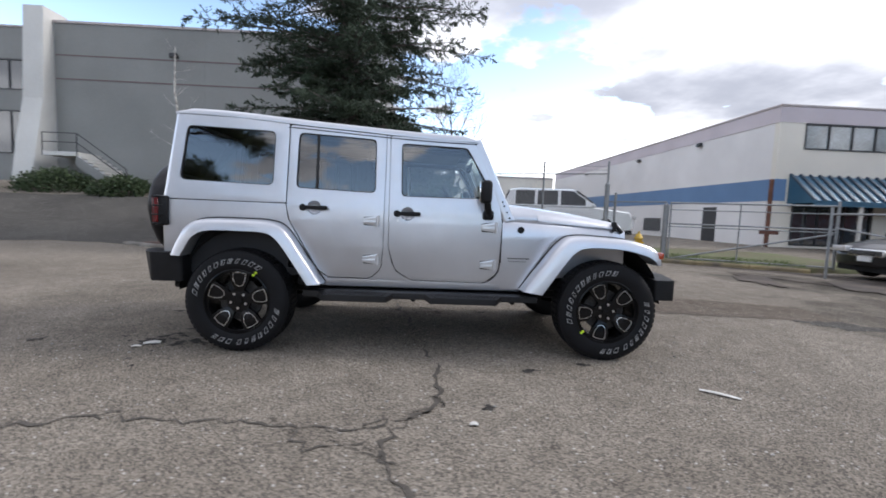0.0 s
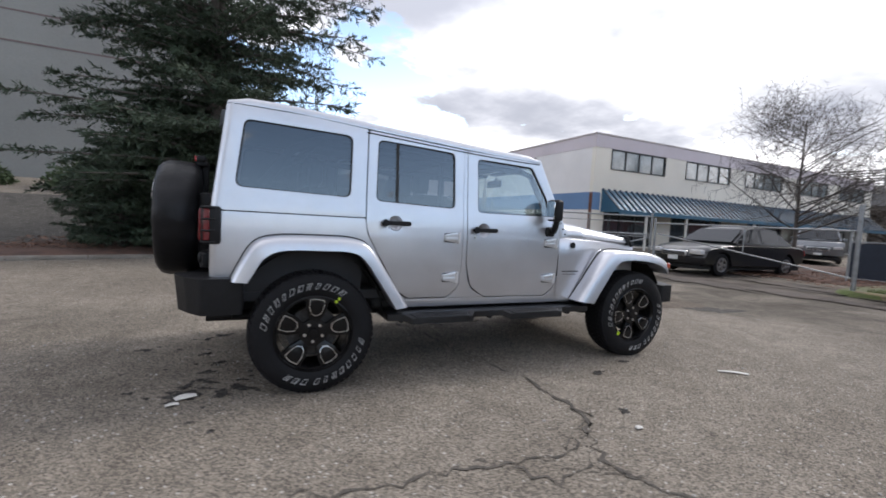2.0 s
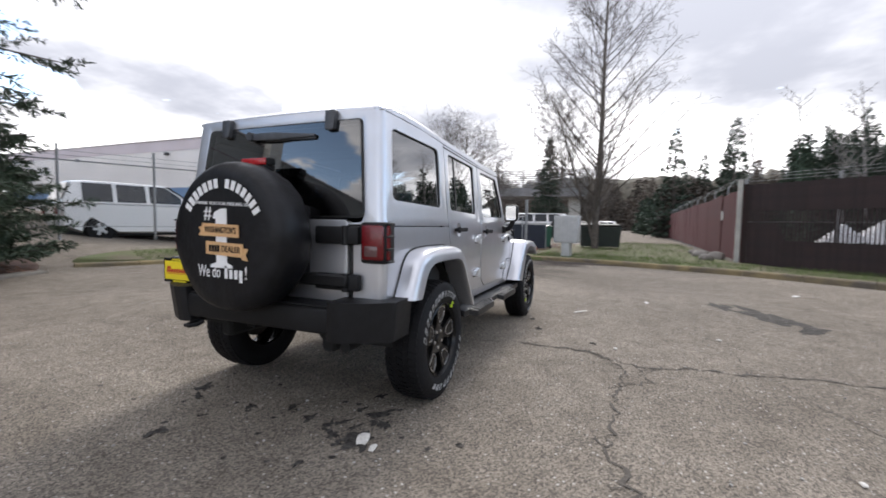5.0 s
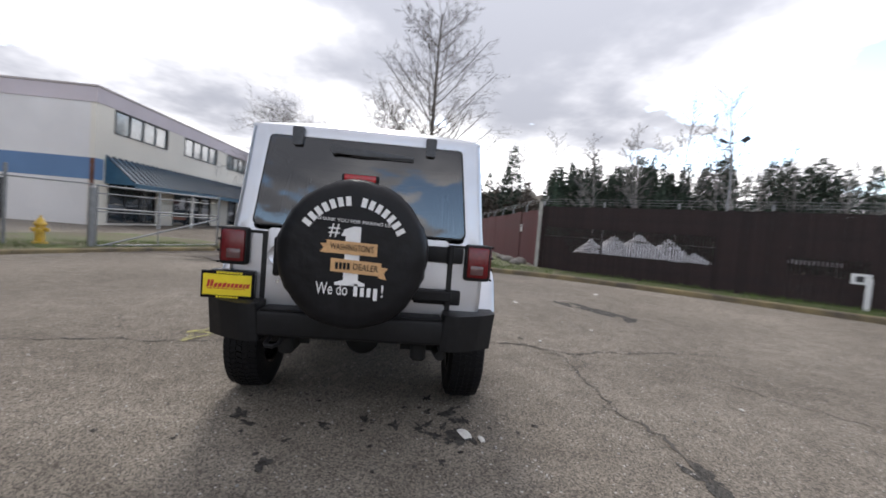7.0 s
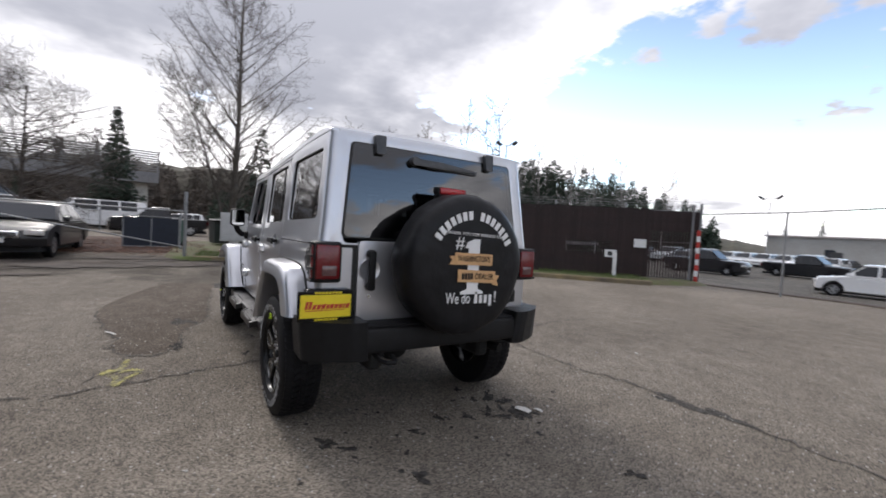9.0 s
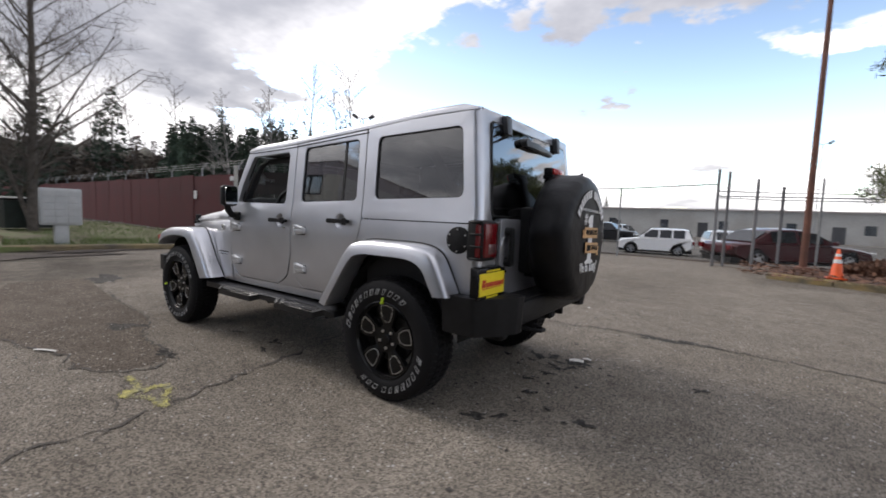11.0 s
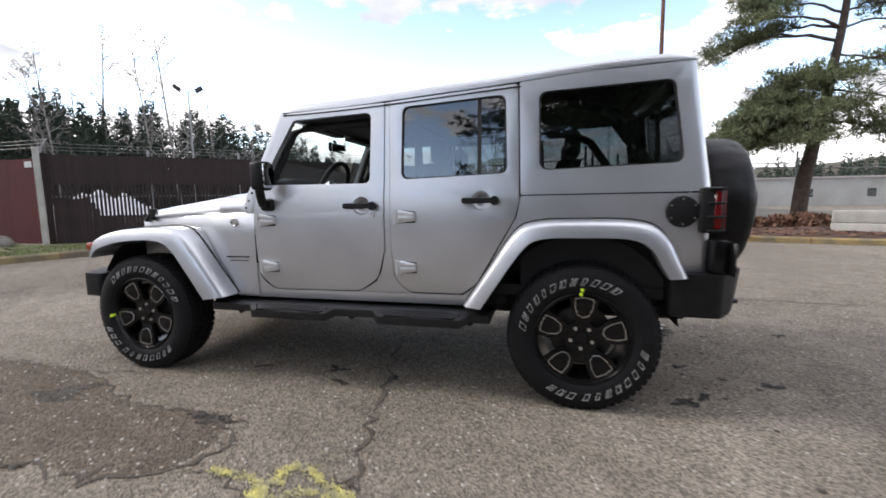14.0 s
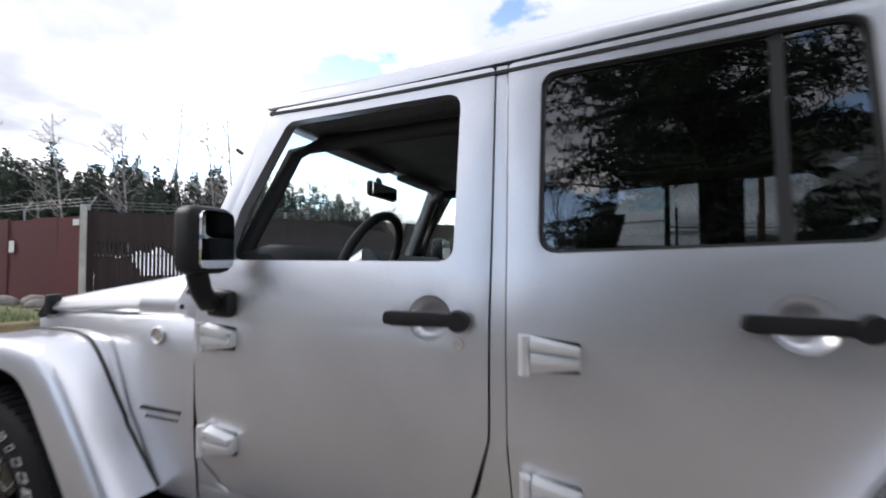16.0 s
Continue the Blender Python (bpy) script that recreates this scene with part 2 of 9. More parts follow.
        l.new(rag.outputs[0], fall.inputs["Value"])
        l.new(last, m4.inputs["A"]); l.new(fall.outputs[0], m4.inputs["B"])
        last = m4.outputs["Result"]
    l.new(last, b.inputs["Base Color"])
    b.inputs["Roughness"].default_value = 0.95
    b.inputs["Specular IOR Level"].default_value = 0.12
    bp = n.new("ShaderNodeBump"); bp.inputs["Strength"].default_value = 0.7; bp.inputs["Distance"].default_value = 0.006
    ad = n.new("ShaderNodeMath"); ad.operation = "ADD"
    l.new(vor.outputs["Distance"], ad.inputs[0]); l.new(grain.outputs[0], ad.inputs[1])
    l.new(ad.outputs[0], bp.inputs["Height"]); l.new(bp.outputs[0], b.inputs["Normal"])
    return m


# darker areas: two behind the vehicle, three of damp stained ground at the entrance
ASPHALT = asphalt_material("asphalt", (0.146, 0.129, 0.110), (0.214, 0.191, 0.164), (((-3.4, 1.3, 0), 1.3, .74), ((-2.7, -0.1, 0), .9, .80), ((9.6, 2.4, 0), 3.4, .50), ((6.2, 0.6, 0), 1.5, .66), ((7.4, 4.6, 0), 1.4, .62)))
ASPHALT_DARK = asphalt_material("asphalt_dark", (0.060, 0.057, 0.054), (0.090, 0.086, 0.080))
ASPHALT_LOT = asphalt_material("asphalt_lot", (0.082, 0.078, 0.073), (0.124, 0.117, 0.108))
ASPHALT_PATCH = asphalt_material("asphalt_patch", (0.098, 0.082, 0.068), (0.130, 0.110, 0.092))
WATER = material("puddle_water", (0.03, 0.03, 0.03, 1), 0.06, vary=0.0, bump=0.0, spec=0.8)
CRACK = material("crack_filler", (0.080, 0.070, 0.059, 1), 0.95, vary=0.25, bump=0.5)
OIL = material("oil_stain", (0.056, 0.052, 0.048, 1), 0.95, vary=0.4, scale=25, bump=0.3, spec=0.08)
PAINT_YELLOW_WORN = material("worn_yellow_spray", (0.40, 0.36, 0.10, 1), 0.9, vary=0.35, scale=14, stain=(0.19, 0.18, 0.14), bump=0.4)
KERB_DIRTY = material("dirty_kerb", (0.20, 0.155, 0.075, 1), 0.9, vary=0.3, scale=1.6, stain=(0.095, 0.08, 0.062), bump=0.4)
KERB_GREY = material("dirty_grey_kerb", (0.185, 0.170, 0.150, 1), 0.9, vary=0.3, scale=1.6, stain=(0.10, 0.09, 0.075), bump=0.4)
KERB_YELLOW = material("worn_yellow_kerb", (0.26, 0.185, 0.068, 1), 0.85, vary=0.3, scale=2.2, stain=(0.13, 0.12, 0.095), bump=0.4)
WEATHERED = material("weathered_grey_steel", (0.17, 0.17, 0.175, 1), 0.8, vary=0.15, scale=0.6)
DIRT = material("dark_dirt", (0.074, 0.057, 0.046, 1), 0.95, vary=0.3, scale=1.5, fine=40, bump=0.6)
CONCRETE = material("concrete", (0.40, 0.39, 0.36, 1), 0.85, vary=0.15, scale=2.5, bump=0.3)
SILVER = material("silver_metallic_paint", (0.566, 0.574, 0.606, 1), 0.33, metal=0.80, vary=0.05, scale=3, fine=300, bump=0.09, coat=0.8)
SILVER_CAST = material("pale_silver_castings", (0.66, 0.67, 0.69, 1), 0.30, metal=0.55, vary=0.04, bump=0.03, coat=0.6)
BLACK_PLASTIC = material("black_textured_plastic", (0.0105, 0.0105, 0.0115, 1), 0.5, vary=0.14, scale=20, fine=400, bump=0.12, spec=0.22)
DULL_STEP = material("satin_black_step", (0.010, 0.010, 0.011, 1), 0.38, vary=0.2, scale=12, fine=200, bump=0.1, spec=0.35)
GLOSS_BLACK = material("gloss_black_paint", (0.006, 0.006, 0.0065, 1), 0.22, vary=0.05, coat=0.0, bump=0.0, spec=0.25)
RUBBER = material("tyre_rubber", (0.0065, 0.0065, 0.0078, 1), 0.66, vary=0.2, scale=9, fine=180, bump=0.25, spec=0.22)
RUBBER_SEAL = material("rubber_seal", (0.010, 0.010, 0.010, 1), 0.6, vary=0.1, bump=0)
WHITE_LETTER = material("white_rubber_lettering", (0.37, 0.37, 0.37, 1), 0.8, vary=0.2, scale=30)
MACHINED = material("machined_aluminium", (0.72, 0.72, 0.72, 1), 0.28, metal=1.0, vary=0.05)
BRAKE = material("dull_brake_iron", (0.055, 0.052, 0.050, 1), 0.5, metal=0.6, vary=0.25, scale=15)
# black plastic; the sky's sheen on hinges and wiper is put into a lighter base
SHEEN_PLASTIC = material("black_plastic_with_sky_sheen", (0.045, 0.047, 0.052, 1), 0.34, vary=0.2, scale=15, bump=0.1)
STEEL = material("brushed_steel", (0.45, 0.45, 0.46, 1), 0.4, metal=1.0, vary=0.1)
VINYL = material("black_vinyl_cover", (0.008, 0.008, 0.0095, 1), 0.42, vary=0.18, scale=5, fine=15, bump=0.45, spec=0.24)
WHITE_PRINT = material("white_print", (0.78, 0.78, 0.78, 1), 0.6, vary=0.05)
RIBBON = material("tan_print", (0.60, 0.36, 0.17, 1), 0.65, vary=0.1)
PLATE_YELLOW = material("yellow_plate", (0.78, 0.62, 0.02, 1), 0.4, vary=0.05)
PRINT_RED = material("red_print", (0.45, 0.03, 0.02, 1), 0.5, vary=0.08)
RED_LENS = material("red_lens", (0.125, 0.004, 0.007, 1), 0.2, vary=0.1, scale=40, fine=300, bump=0.1, coat=0.25)
RED_LAMP = material("bright_red_lens", (0.40, 0.012, 0.016, 1), 0.2, vary=0.1, scale=40, fine=300, bump=0.05, coat=0.3)
CLEAR_LENS = material("clear_lens", (0.55, 0.53, 0.52, 1), 0.15, vary=0.08, coat=1.0, bump=0.05)
DULL_LENS = material("dull_reversing_lens", (0.11, 0.055, 0.056, 1), 0.2, vary=0.1, scale=40, coat=0.6)
AMBER_LENS = material("amber_lens", (0.36, 0.055, 0.02, 1), 0.15, vary=0.08, coat=1.0)
MIRROR = material("mirror_glass", (0.85, 0.86, 0.87, 1), 0.02, metal=1.0, vary=0.0, bump=0)
UNDERBODY = material("underbody", (0.008, 0.008, 0.008, 1), 0.85, vary=0.3, bump=0.3)
INTERIOR = material("black_interior", (0.020, 0.020, 0.022, 1), 0.7, vary=0.1, fine=200, bump=0.15)
HEADLINER = material("headliner", (0.115, 0.115, 0.118, 1), 0.9, vary=0.1)
GREEN_MARK = material("green_chalk_mark", (0.55, 0.75, 0.03, 1), 0.7, vary=0.1)
CLEAR_GLASS = pane("clear_window_glass", (0.74, 0.82, 0.80), base=0.12)
LIFT_GLASS = pane("dark_lift_glass", (0.055, 0.060, 0.066), base=0.105)
DARK_GLASS = pane("privacy_glass", (0.20, 0.215, 0.225), base=0.115)

# ---- mesh helpers ----
def part(name, bm, mat, parent=None, label="", smooth=40, recalc=True):
    """Link a bmesh as one mesh object under a thing or a part."""
    if recalc:
        bmesh.ops.recalc_face_normals(bm, faces=bm.faces)
    me = bpy.data.meshes.new(name)
    bm.to_mesh(me)
    bm.free()
    if smooth:
        for p in me.polygons:
            p.use_smooth = True
        me.set_sharp_from_angle(angle=radians(smooth))
    for mm in (mat if isinstance(mat, (list, tuple)) else [mat]):
        me.materials.append(mm)
    ob = new(name, me)
    if parent is not None:
        ob.parent = parent
    if label:
        tagged(ob, label)
    return ob


def thing(name, label, category, m=None, group="", kind=""):
    ob = new(name)
    ob.empty_display_size = 0.1
    if m is not None:
        ob.matrix_basis = m
    return tagged(ob, label, category, group, kind)


def box(bm, x0, y0, z0, x1, y1, z1, bevel=0.0, seg=2):
    vs = [bm.verts.new((x, y, z)) for z in (z0, z1) for x, y in ((x0, y0), (x1, y0), (x1, y1), (x0, y1))]
    fs = [bm.faces.new([vs[i] for i in q]) for q in ((3, 2, 1, 0), (4, 5, 6, 7), (0, 1, 5, 4), (1, 2, 6, 5), (2, 3, 7, 6), (3, 0, 4, 7))]
    if bevel:
        es = list({e for f in fs for e in f.edges})
        bmesh.ops.bevel(bm, geom=es, offset=bevel, segments=seg, affect="EDGES", profile=0.5)
    return bm


def cyl(bm, a, b, r, r2=None, seg=16, caps=True):
    a, b = Vector(a), Vector(b)
    d = (b - a)
    q = d.to_track_quat("Z", "Y").to_matrix()
    r2 = r if r2 is None else r2
    rings = []
    for p, rad in ((a, r), (b, r2)):
        rings.append([bm.verts.new(p + q @ Vector((rad * math.cos(2 * math.pi * i / seg), rad * math.sin(2 * math.pi * i / seg), 0))) for i in range(seg)])
    for i in range(seg):
        bm.faces.new((rings[0][i], rings[0][(i + 1) % seg], rings[1][(i + 1) % seg], rings[1][i]))
    if caps:
        bm.faces.new(rings[0][::-1])
        bm.faces.new(rings[1])
    return bm


def tube(bm, pts, r, seg=8, r_end=None):
    """A round bar along a path."""
    pts = [Vector(p) for p in pts]
    rings = []
    for i, p in enumerate(pts):
        d = (pts[min(i + 1, len(pts) - 1)] - pts[max(i - 1, 0)]).normalized()
        q = d.to_track_quat("Z", "Y").to_matrix()
        rad = r if r_end is None else r + (r_end - r) * i / max(1, len(pts) - 1)
        rings.append([bm.verts.new(p + q @ Vector((rad * math.cos(2 * math.pi * k / seg), rad * math.sin(2 * math.pi * k / seg), 0))) for k in range(seg)])
    for a, b in zip(rings, rings[1:]):
        off = min(range(seg), key=lambda s: (a[0].co - b[s].co).length)
        for k in range(seg):
            bm.faces.new((a[k], a[(k + 1) % seg], b[(k + 1 + off) % seg], b[(k + off) % seg]))
    bm.faces.new(rings[0][::-1])
    bm.faces.new(rings[-1])
    return bm


def rows_surface(bm, rows, close=False, cap=False):
    """A skin through rows of points; close joins each row's end to its start."""
    vr = [[bm.verts.new(p) for p in r] for r in rows]
    for a, b in zip(vr, vr[1:]):
        n = len(a)
        for i in range(n if close else n - 1):
            bm.faces.new((a[i], a[(i + 1) % n], b[(i + 1) % n], b[i]))
    if cap and close:
        bm.faces.new(vr[0][::-1])
        bm.faces.new(vr[-1])
    return vr


def lathe(bm, profile, seg=48, axis="Y", centre=(0, 0, 0)):
    """Turn (radius, offset along the axis) round the axis."""
    rows = []
    for k in range(seg):
        a = 2 * math.pi * k / seg
        c, s = math.cos(a), math.sin(a)
        if axis == "Y":
            rows.append([Vector(centre) + Vector((r * c, o, r * s)) for r, o in profile])
        elif axis == "X":
            rows.append([Vector(centre) + Vector((o, r * c, r * s)) for r, o in profile])
        else:
            rows.append([Vector(centre) + Vector((r * c, r * s, o)) for r, o in profile])
    rows_surface(bm, rows + [rows[0]])
    bmesh.ops.remove_doubles(bm, verts=bm.verts, dist=1e-5)
    return bm


def rounded(pts, r, seg=4):
    """A closed 2D outline with its corners rounded; r is one radius or one for each corner."""
    out = []
    n = len(pts)
    for i, p in enumerate(pts):
        rad = r[i] if isinstance(r, (list, tuple)) else r
        p = Vector(p)
        a, b = Vector(pts[i - 1]) - p, Vector(pts[(i + 1) % n]) - p
        if rad <= 0:
            out.append(p)
            continue
        half = a.angle(b) / 2
        d = min(rad / max(math.tan(half), 0.05), a.length * 0.48, b.length * 0.48)
        pa, pb = p + a.normalized() * d, p + b.normalized() * d
        for k in range(seg + 1):
            t = k / seg
            out.append(pa * (1 - t) ** 2 + p * 2 * t * (1 - t) + pb * t * t)
    return out


def panel(bm, outline, holes, place, depth, cuts=(), bevel=0.004, seg=2):
    """A flat outline with holes, bent by place(u, v, d) and given depth; d runs inwards from the skin."""
    tmp = bmesh.new()
    for loop in [outline, *holes]:
        vs = [tmp.verts.new((p[0], p[1], 0)) for p in loop]
        for i in range(len(vs)):
            tmp.edges.new((vs[i - 1], vs[i]))
    bmesh.ops.triangle_fill(tmp, use_beauty=True, use_dissolve=False, edges=tmp.edges, normal=(0, 0, 1))
    for axis, v in cuts:
        bmesh.ops.bisect_plane(tmp, geom=tmp.verts[:] + tmp.edges[:] + tmp.faces[:], plane_co=(v, v, 0), plane_no=(1, 0, 0) if axis == "u" else (0, 1, 0))
    tmp.verts.ensure_lookup_table()
    border = [e for e in tmp.edges if len(e.link_faces) == 1]
    front = {v: bm.verts.new(place(v.co.x, v.co.y, 0)) for v in tmp.verts}
    back = {v: bm.verts.new(place(v.co.x, v.co.y, depth)) for v in tmp.verts}
    for f in tmp.faces:
        bm.faces.new([front[v] for v in f.verts])
        bm.faces.new([back[v] for v in reversed(f.verts)])
    rim = []
    for e in border:
        a, b = e.verts
        bm.faces.new((front[a], front[b], back[b], back[a]))
        rim.append((front[a], front[b]))
    bmesh.ops.recalc_face_normals(bm, faces=bm.faces)
    if bevel:
        es = [e for e in (bm.edges.get(p) for p in rim) if e]
        bmesh.ops.bevel(bm, geom=es, offset=bevel, segments=seg, affect="EDGES", profile=0.6, clamp_overlap=True)
    tmp.free()
    return bm


def catmull(pts, n):
    """Points along a smooth line through pts, n to each stretch."""
    pts = [Vector(p) for p in pts]
    out = []
    for i in range(len(pts) - 1):
        p0, p1, p2, p3 = pts[max(i - 1, 0)], pts[i], pts[i + 1], pts[min(i + 2, len(pts) - 1)]
        for k in range(n):
            t = k / n
            out.append(0.5 * (2 * p1 + (p2 - p0) * t + (2 * p0 - 5 * p1 + 4 * p2 - p3) * t * t + (3 * p1 - p0 - 3 * p2 + p3) * t ** 3))
    return out + [pts[-1]]


def lettering(text, size, m, mat, parent, name="lettering", label="", thick=0.001, width=None):
    """Words in the built-in font as a thin raised mesh."""
    cu = bpy.data.curves.new(name, "FONT")
    cu.body, cu.size, cu.align_x, cu.align_y, cu.extrude = text, size, "CENTER", "CENTER", thick
    cu.resolution_u = 3
    tmp = bpy.data.objects.new("tmp", cu)
    scene.collection.objects.link(tmp)
    me = bpy.data.meshes.new_from_object(tmp.evaluated_get(bpy.context.evaluated_depsgraph_get()))
    bpy.data.objects.remove(tmp)
    bpy.data.curves.remove(cu)
    if width:
        xs = [v.co.x for v in me.vertices]
        k = width / (max(xs) - min(xs))
        for v in me.vertices:
            v.co.x *= k
    me.transform(m)
    me.materials.clear()
    me.materials.append(mat)
    ob = new(name, me)
    ob.parent = parent
    if label:
        tagged(ob, label)
    return ob


def smooth01(t):
    t = max(0.0, min(1.0, t))
    return t * t * (3 - 2 * t)

# ---- ground ----
def ground_z(x, y):
    """Flat yard; a drive climbs behind the fir, the neighbouring lot lies lower."""
    up = 2.05 * smooth01((y - 9.0) / 10.0) * (1 - smooth01((x - 1.0) / 9.0))
    side = 0.30 * smooth01((y - 8.5) / 5.0) * smooth01((x - 1.0) / 9.0)
    d = (-13.2 - y) if x < 3.2 else (-13.2 - y) - (x - 3.2) * 0.2
    low = -0.75 * smooth01(d / 9.0)
    return up + side + low


def axis_steps(lo, hi, step, far):
    out, v, s = [], hi, step
    while v < far:
        s *= 1.35
        v += s
        out.append(v)
    left, v, s = [], lo, step
    while v > -far:
        s *= 1.35
        v -= s
        left.append(v)
    n = int(round((hi - lo) / step))
    return left[::-1] + [lo + (hi - lo) * i / n for i in range(n + 1)] + out


bm = bmesh.new()
gx, gy = axis_steps(-24, 30, 0.9, 1800), axis_steps(-30, 30, 0.9, 1800)
rows_surface(bm, [[(x, y, ground_z(x, y)) for x in gx] for y in gy])
for f in bm.faces:
    f.normal_update()
    if f.normal.z < 0:
        f.normal_flip()
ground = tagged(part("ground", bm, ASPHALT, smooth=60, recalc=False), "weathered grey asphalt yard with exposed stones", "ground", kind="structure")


def sheet_on_ground(name, mat, label, category, x0, x1, y_low, y_high, lift=0.02, step=0.45, m=22):
    """A thin ragged sheet of newer surfacing that follows the ground."""
    bm = bmesh.new()
    rows = []
    n = int((x1 - x0) / step)
    for i in range(n + 1):
        x = x0 + (x1 - x0) * i / n
        lo, hi = y_low(x), y_high(x)
        rows.append([(x, lo + (hi - lo) * j / m, ground_z(x, lo + (hi - lo) * j / m) + (lift if 0 < j < m and 0 < i < n else -.004)) for j in range(m + 1)])
    rows_surface(bm, rows)
    return tagged(part(name, bm, mat, smooth=60), label, category, kind="structure")


sheet_on_ground("lot_surface", ASPHALT_LOT, "dark damp asphalt of the neighbouring lot", "parking lot", -30, 40, lambda x: -73.0,
                lambda x: -14.9 + .1 * math.sin(x * 1.3) - max(0, x - 3.6) * 1.05 - max(0, -9 - x) * .16, lift=.03, step=.6, m=110)
sheet_on_ground("lot_edge", DIRT, "dark strip of dirt along the lot's edge", "dirt", -3.9, 3.5, lambda x: -14.75 + .12 * math.sin(x * 2.3), lambda x: -14.05 + .10 * math.sin(x * 3.1) + .12 * max(0, -x), lift=.045, step=.2)
for x0, x1, yc, w in ((1.4, 3.3, -16.7, .26), (2.6, 3.7, -17.9, .12), (4.4, 6.6, -19.6, .2), (-6.4, -3.8, -17.2, .25)):
    sheet_on_ground("puddle", WATER, "shallow puddle reflecting the pale sky", "puddle", x0, x1, lambda x: yc - w * math.sin(math.pi * (x - x0) / (x1 - x0)) ** .6 * (1 + .3 * math.sin(x * 9)), lambda x: yc + w * math.sin(math.pi * (x - x0) / (x1 - x0)) ** .6 * (1 + .3 * math.sin(x * 7 + 2)), lift=.05, step=.08, m=8)
sheet_on_ground("driveway", ASPHALT_DARK, "darker newer asphalt of the drive climbing behind the fir", "driveway", -40, -4.2,
                lambda x: 8.0 + .10 * (x + 8) + .25 * math.sin(x * 1.7) + .14 * math.sin(x * 4.1 + 1) + max(0, x + 7.0) * 1.0,
                lambda x: 15.2 + .10 * math.sin(x * .8))


def strip(bm, pts, width, z=0.004, jitter=0.5, ragged=0.012, sub=5, fade=True, rnd=random):
    """A flat ragged band along a line on the ground."""
    line = []
    pts = [Vector((*p, 0)) for p in pts]
    for a, b in zip(pts, pts[1:]):
        n = max(2, int((b - a).length * sub * 2))
        for k in range(n):
            line.append(a.lerp(b, k / n))
    line.append(pts[-1])
    prev = None
    side = rnd.random() * 10
    for i, p in enumerate(line):
        d = (line[min(i + 1, len(line) - 1)] - line[max(i - 1, 0)]).normalized()
        nrm = Vector((-d.y, d.x, 0))
        w = width * (1 - jitter + 2 * jitter * rnd.random())
        if fade:
            w *= min(1, 0.25 + 4 * min(i, len(line) - 1 - i) / len(line))
        p = p + nrm * rnd.uniform(-ragged, ragged) * 2.4
        a, b = p + nrm * w / 2, p - nrm * w / 2
        row = [bm.verts.new((q.x, q.y, ground_z(q.x, q.y) + z)) for q in (a, b)]
        if prev:
            bm.faces.new((prev[0], row[0], row[1], prev[1]))
        prev = row


def blot(bm, cx, cy, rx, ry, ang=0, n=22, rough=0.28, z=0.004, rnd=random):
    """A flat irregular patch on the ground."""
    c, s = math.cos(radians(ang)), math.sin(radians(ang))
    seed = rnd.random() * 50
    vs = []
    for k in range(n):
        a = 2 * math.pi * k / n
        q = 1 + rough * 2 * noise.noise((math.cos(a) * 1.3 + seed, math.sin(a) * 1.3, seed)) + rough * 0.5 * rnd.uniform(-1, 1)
        u, v = rx * q * math.cos(a), ry * q * math.sin(a)
        x, y = cx + u * c - v * s, cy + u * s + v * c
        vs.append(bm.verts.new((x, y, ground_z(x, y) + z)))
    f = bm.faces.new(vs)
    f.normal_update()
    if f.normal.z < 0:
        f.normal_flip()


def flat(name, bm, mat, label, category, kind=""):
    for f in bm.faces:
        f.normal_update()
        if f.normal.z < 0:
            f.normal_flip()
    return tagged(part(name, bm, mat, smooth=0, recalc=False), label, category, kind=kind)

# long joint crack beside the vehicle, and its branches
rnd = random.Random(4)
CRACKS = [
    ("long", [(0.10, -1.70), (-0.30, -2.06), (-0.80, -2.01), (-1.30, -2.00), (-1.74, -1.98), (-2.10, -2.10), (-2.75, -2.08), (-3.30, -2.10), (-4.30, -1.95), (-6.5, -2.2)], 0.034),
    ("cross", [(-0.03, -0.35), (0.09, -1.11), (0.10, -1.65), (-0.02, -1.90), (-0.16, -2.06), (-0.20, -2.30), (-0.06, -2.60), (-0.06, -2.90), (0.06, -3.3), (0.1, -4.4)], 0.045),
    ("fork", [(-0.16, -2.06), (-0.36, -2.22), (-0.55, -2.25), (-0.66, -2.12), (-0.80, -2.01)], 0.020),
    ("fork", [(-0.52, -2.03), (-0.34, -2.20), (-0.22, -2.30)], 0.016),
    ("under", [(-0.10, -0.2), (-0.22, 0.52), (-0.36, 1.20), (-0.50, 1.70), (-0.60, 2.15), (-0.55, 2.4), (-0.9, 3.6)], 0.040),
    ("fork", [(-0.47, 2.08), (-0.12, 1.96), (0.02, 1.82), (0.30, 1.83)], 0.016),
    ("patch_edge", [(5.2, 0.70), (4.5, 0.75), (3.1, 0.97), (1.86, 1.05), (1.15, 1.35), (0.37, 1.43), (0.22, 1.62), (0.30, 1.83), (0.61, 2.00), (0.98, 1.96), (1.48, 2.12), (2.6, 2.3), (3.7, 2.1)], 0.030),
    ("fork", [(1.86, 1.05), (1.4, 1.0), (0.9, 0.85)], 0.014),
    ("fork", [(0.64, 1.42), (0.51, 1.225), (0.385, 1.04), (0.316, 0.875)], 0.012),
    ("far", [(-0.3, -3.08), (0.7, -3.0), (2.0, -2.7)], 0.012),
    ("far", [(-0.04, -3.08), (-1.0, -3.5), (-2.2, -4.3), (-3.6, -4.6)], 0.016),
    ("far", [(-0.42, 2.66), (-0.07, 2.7), (0.5, 3.1)], 0.014),
]
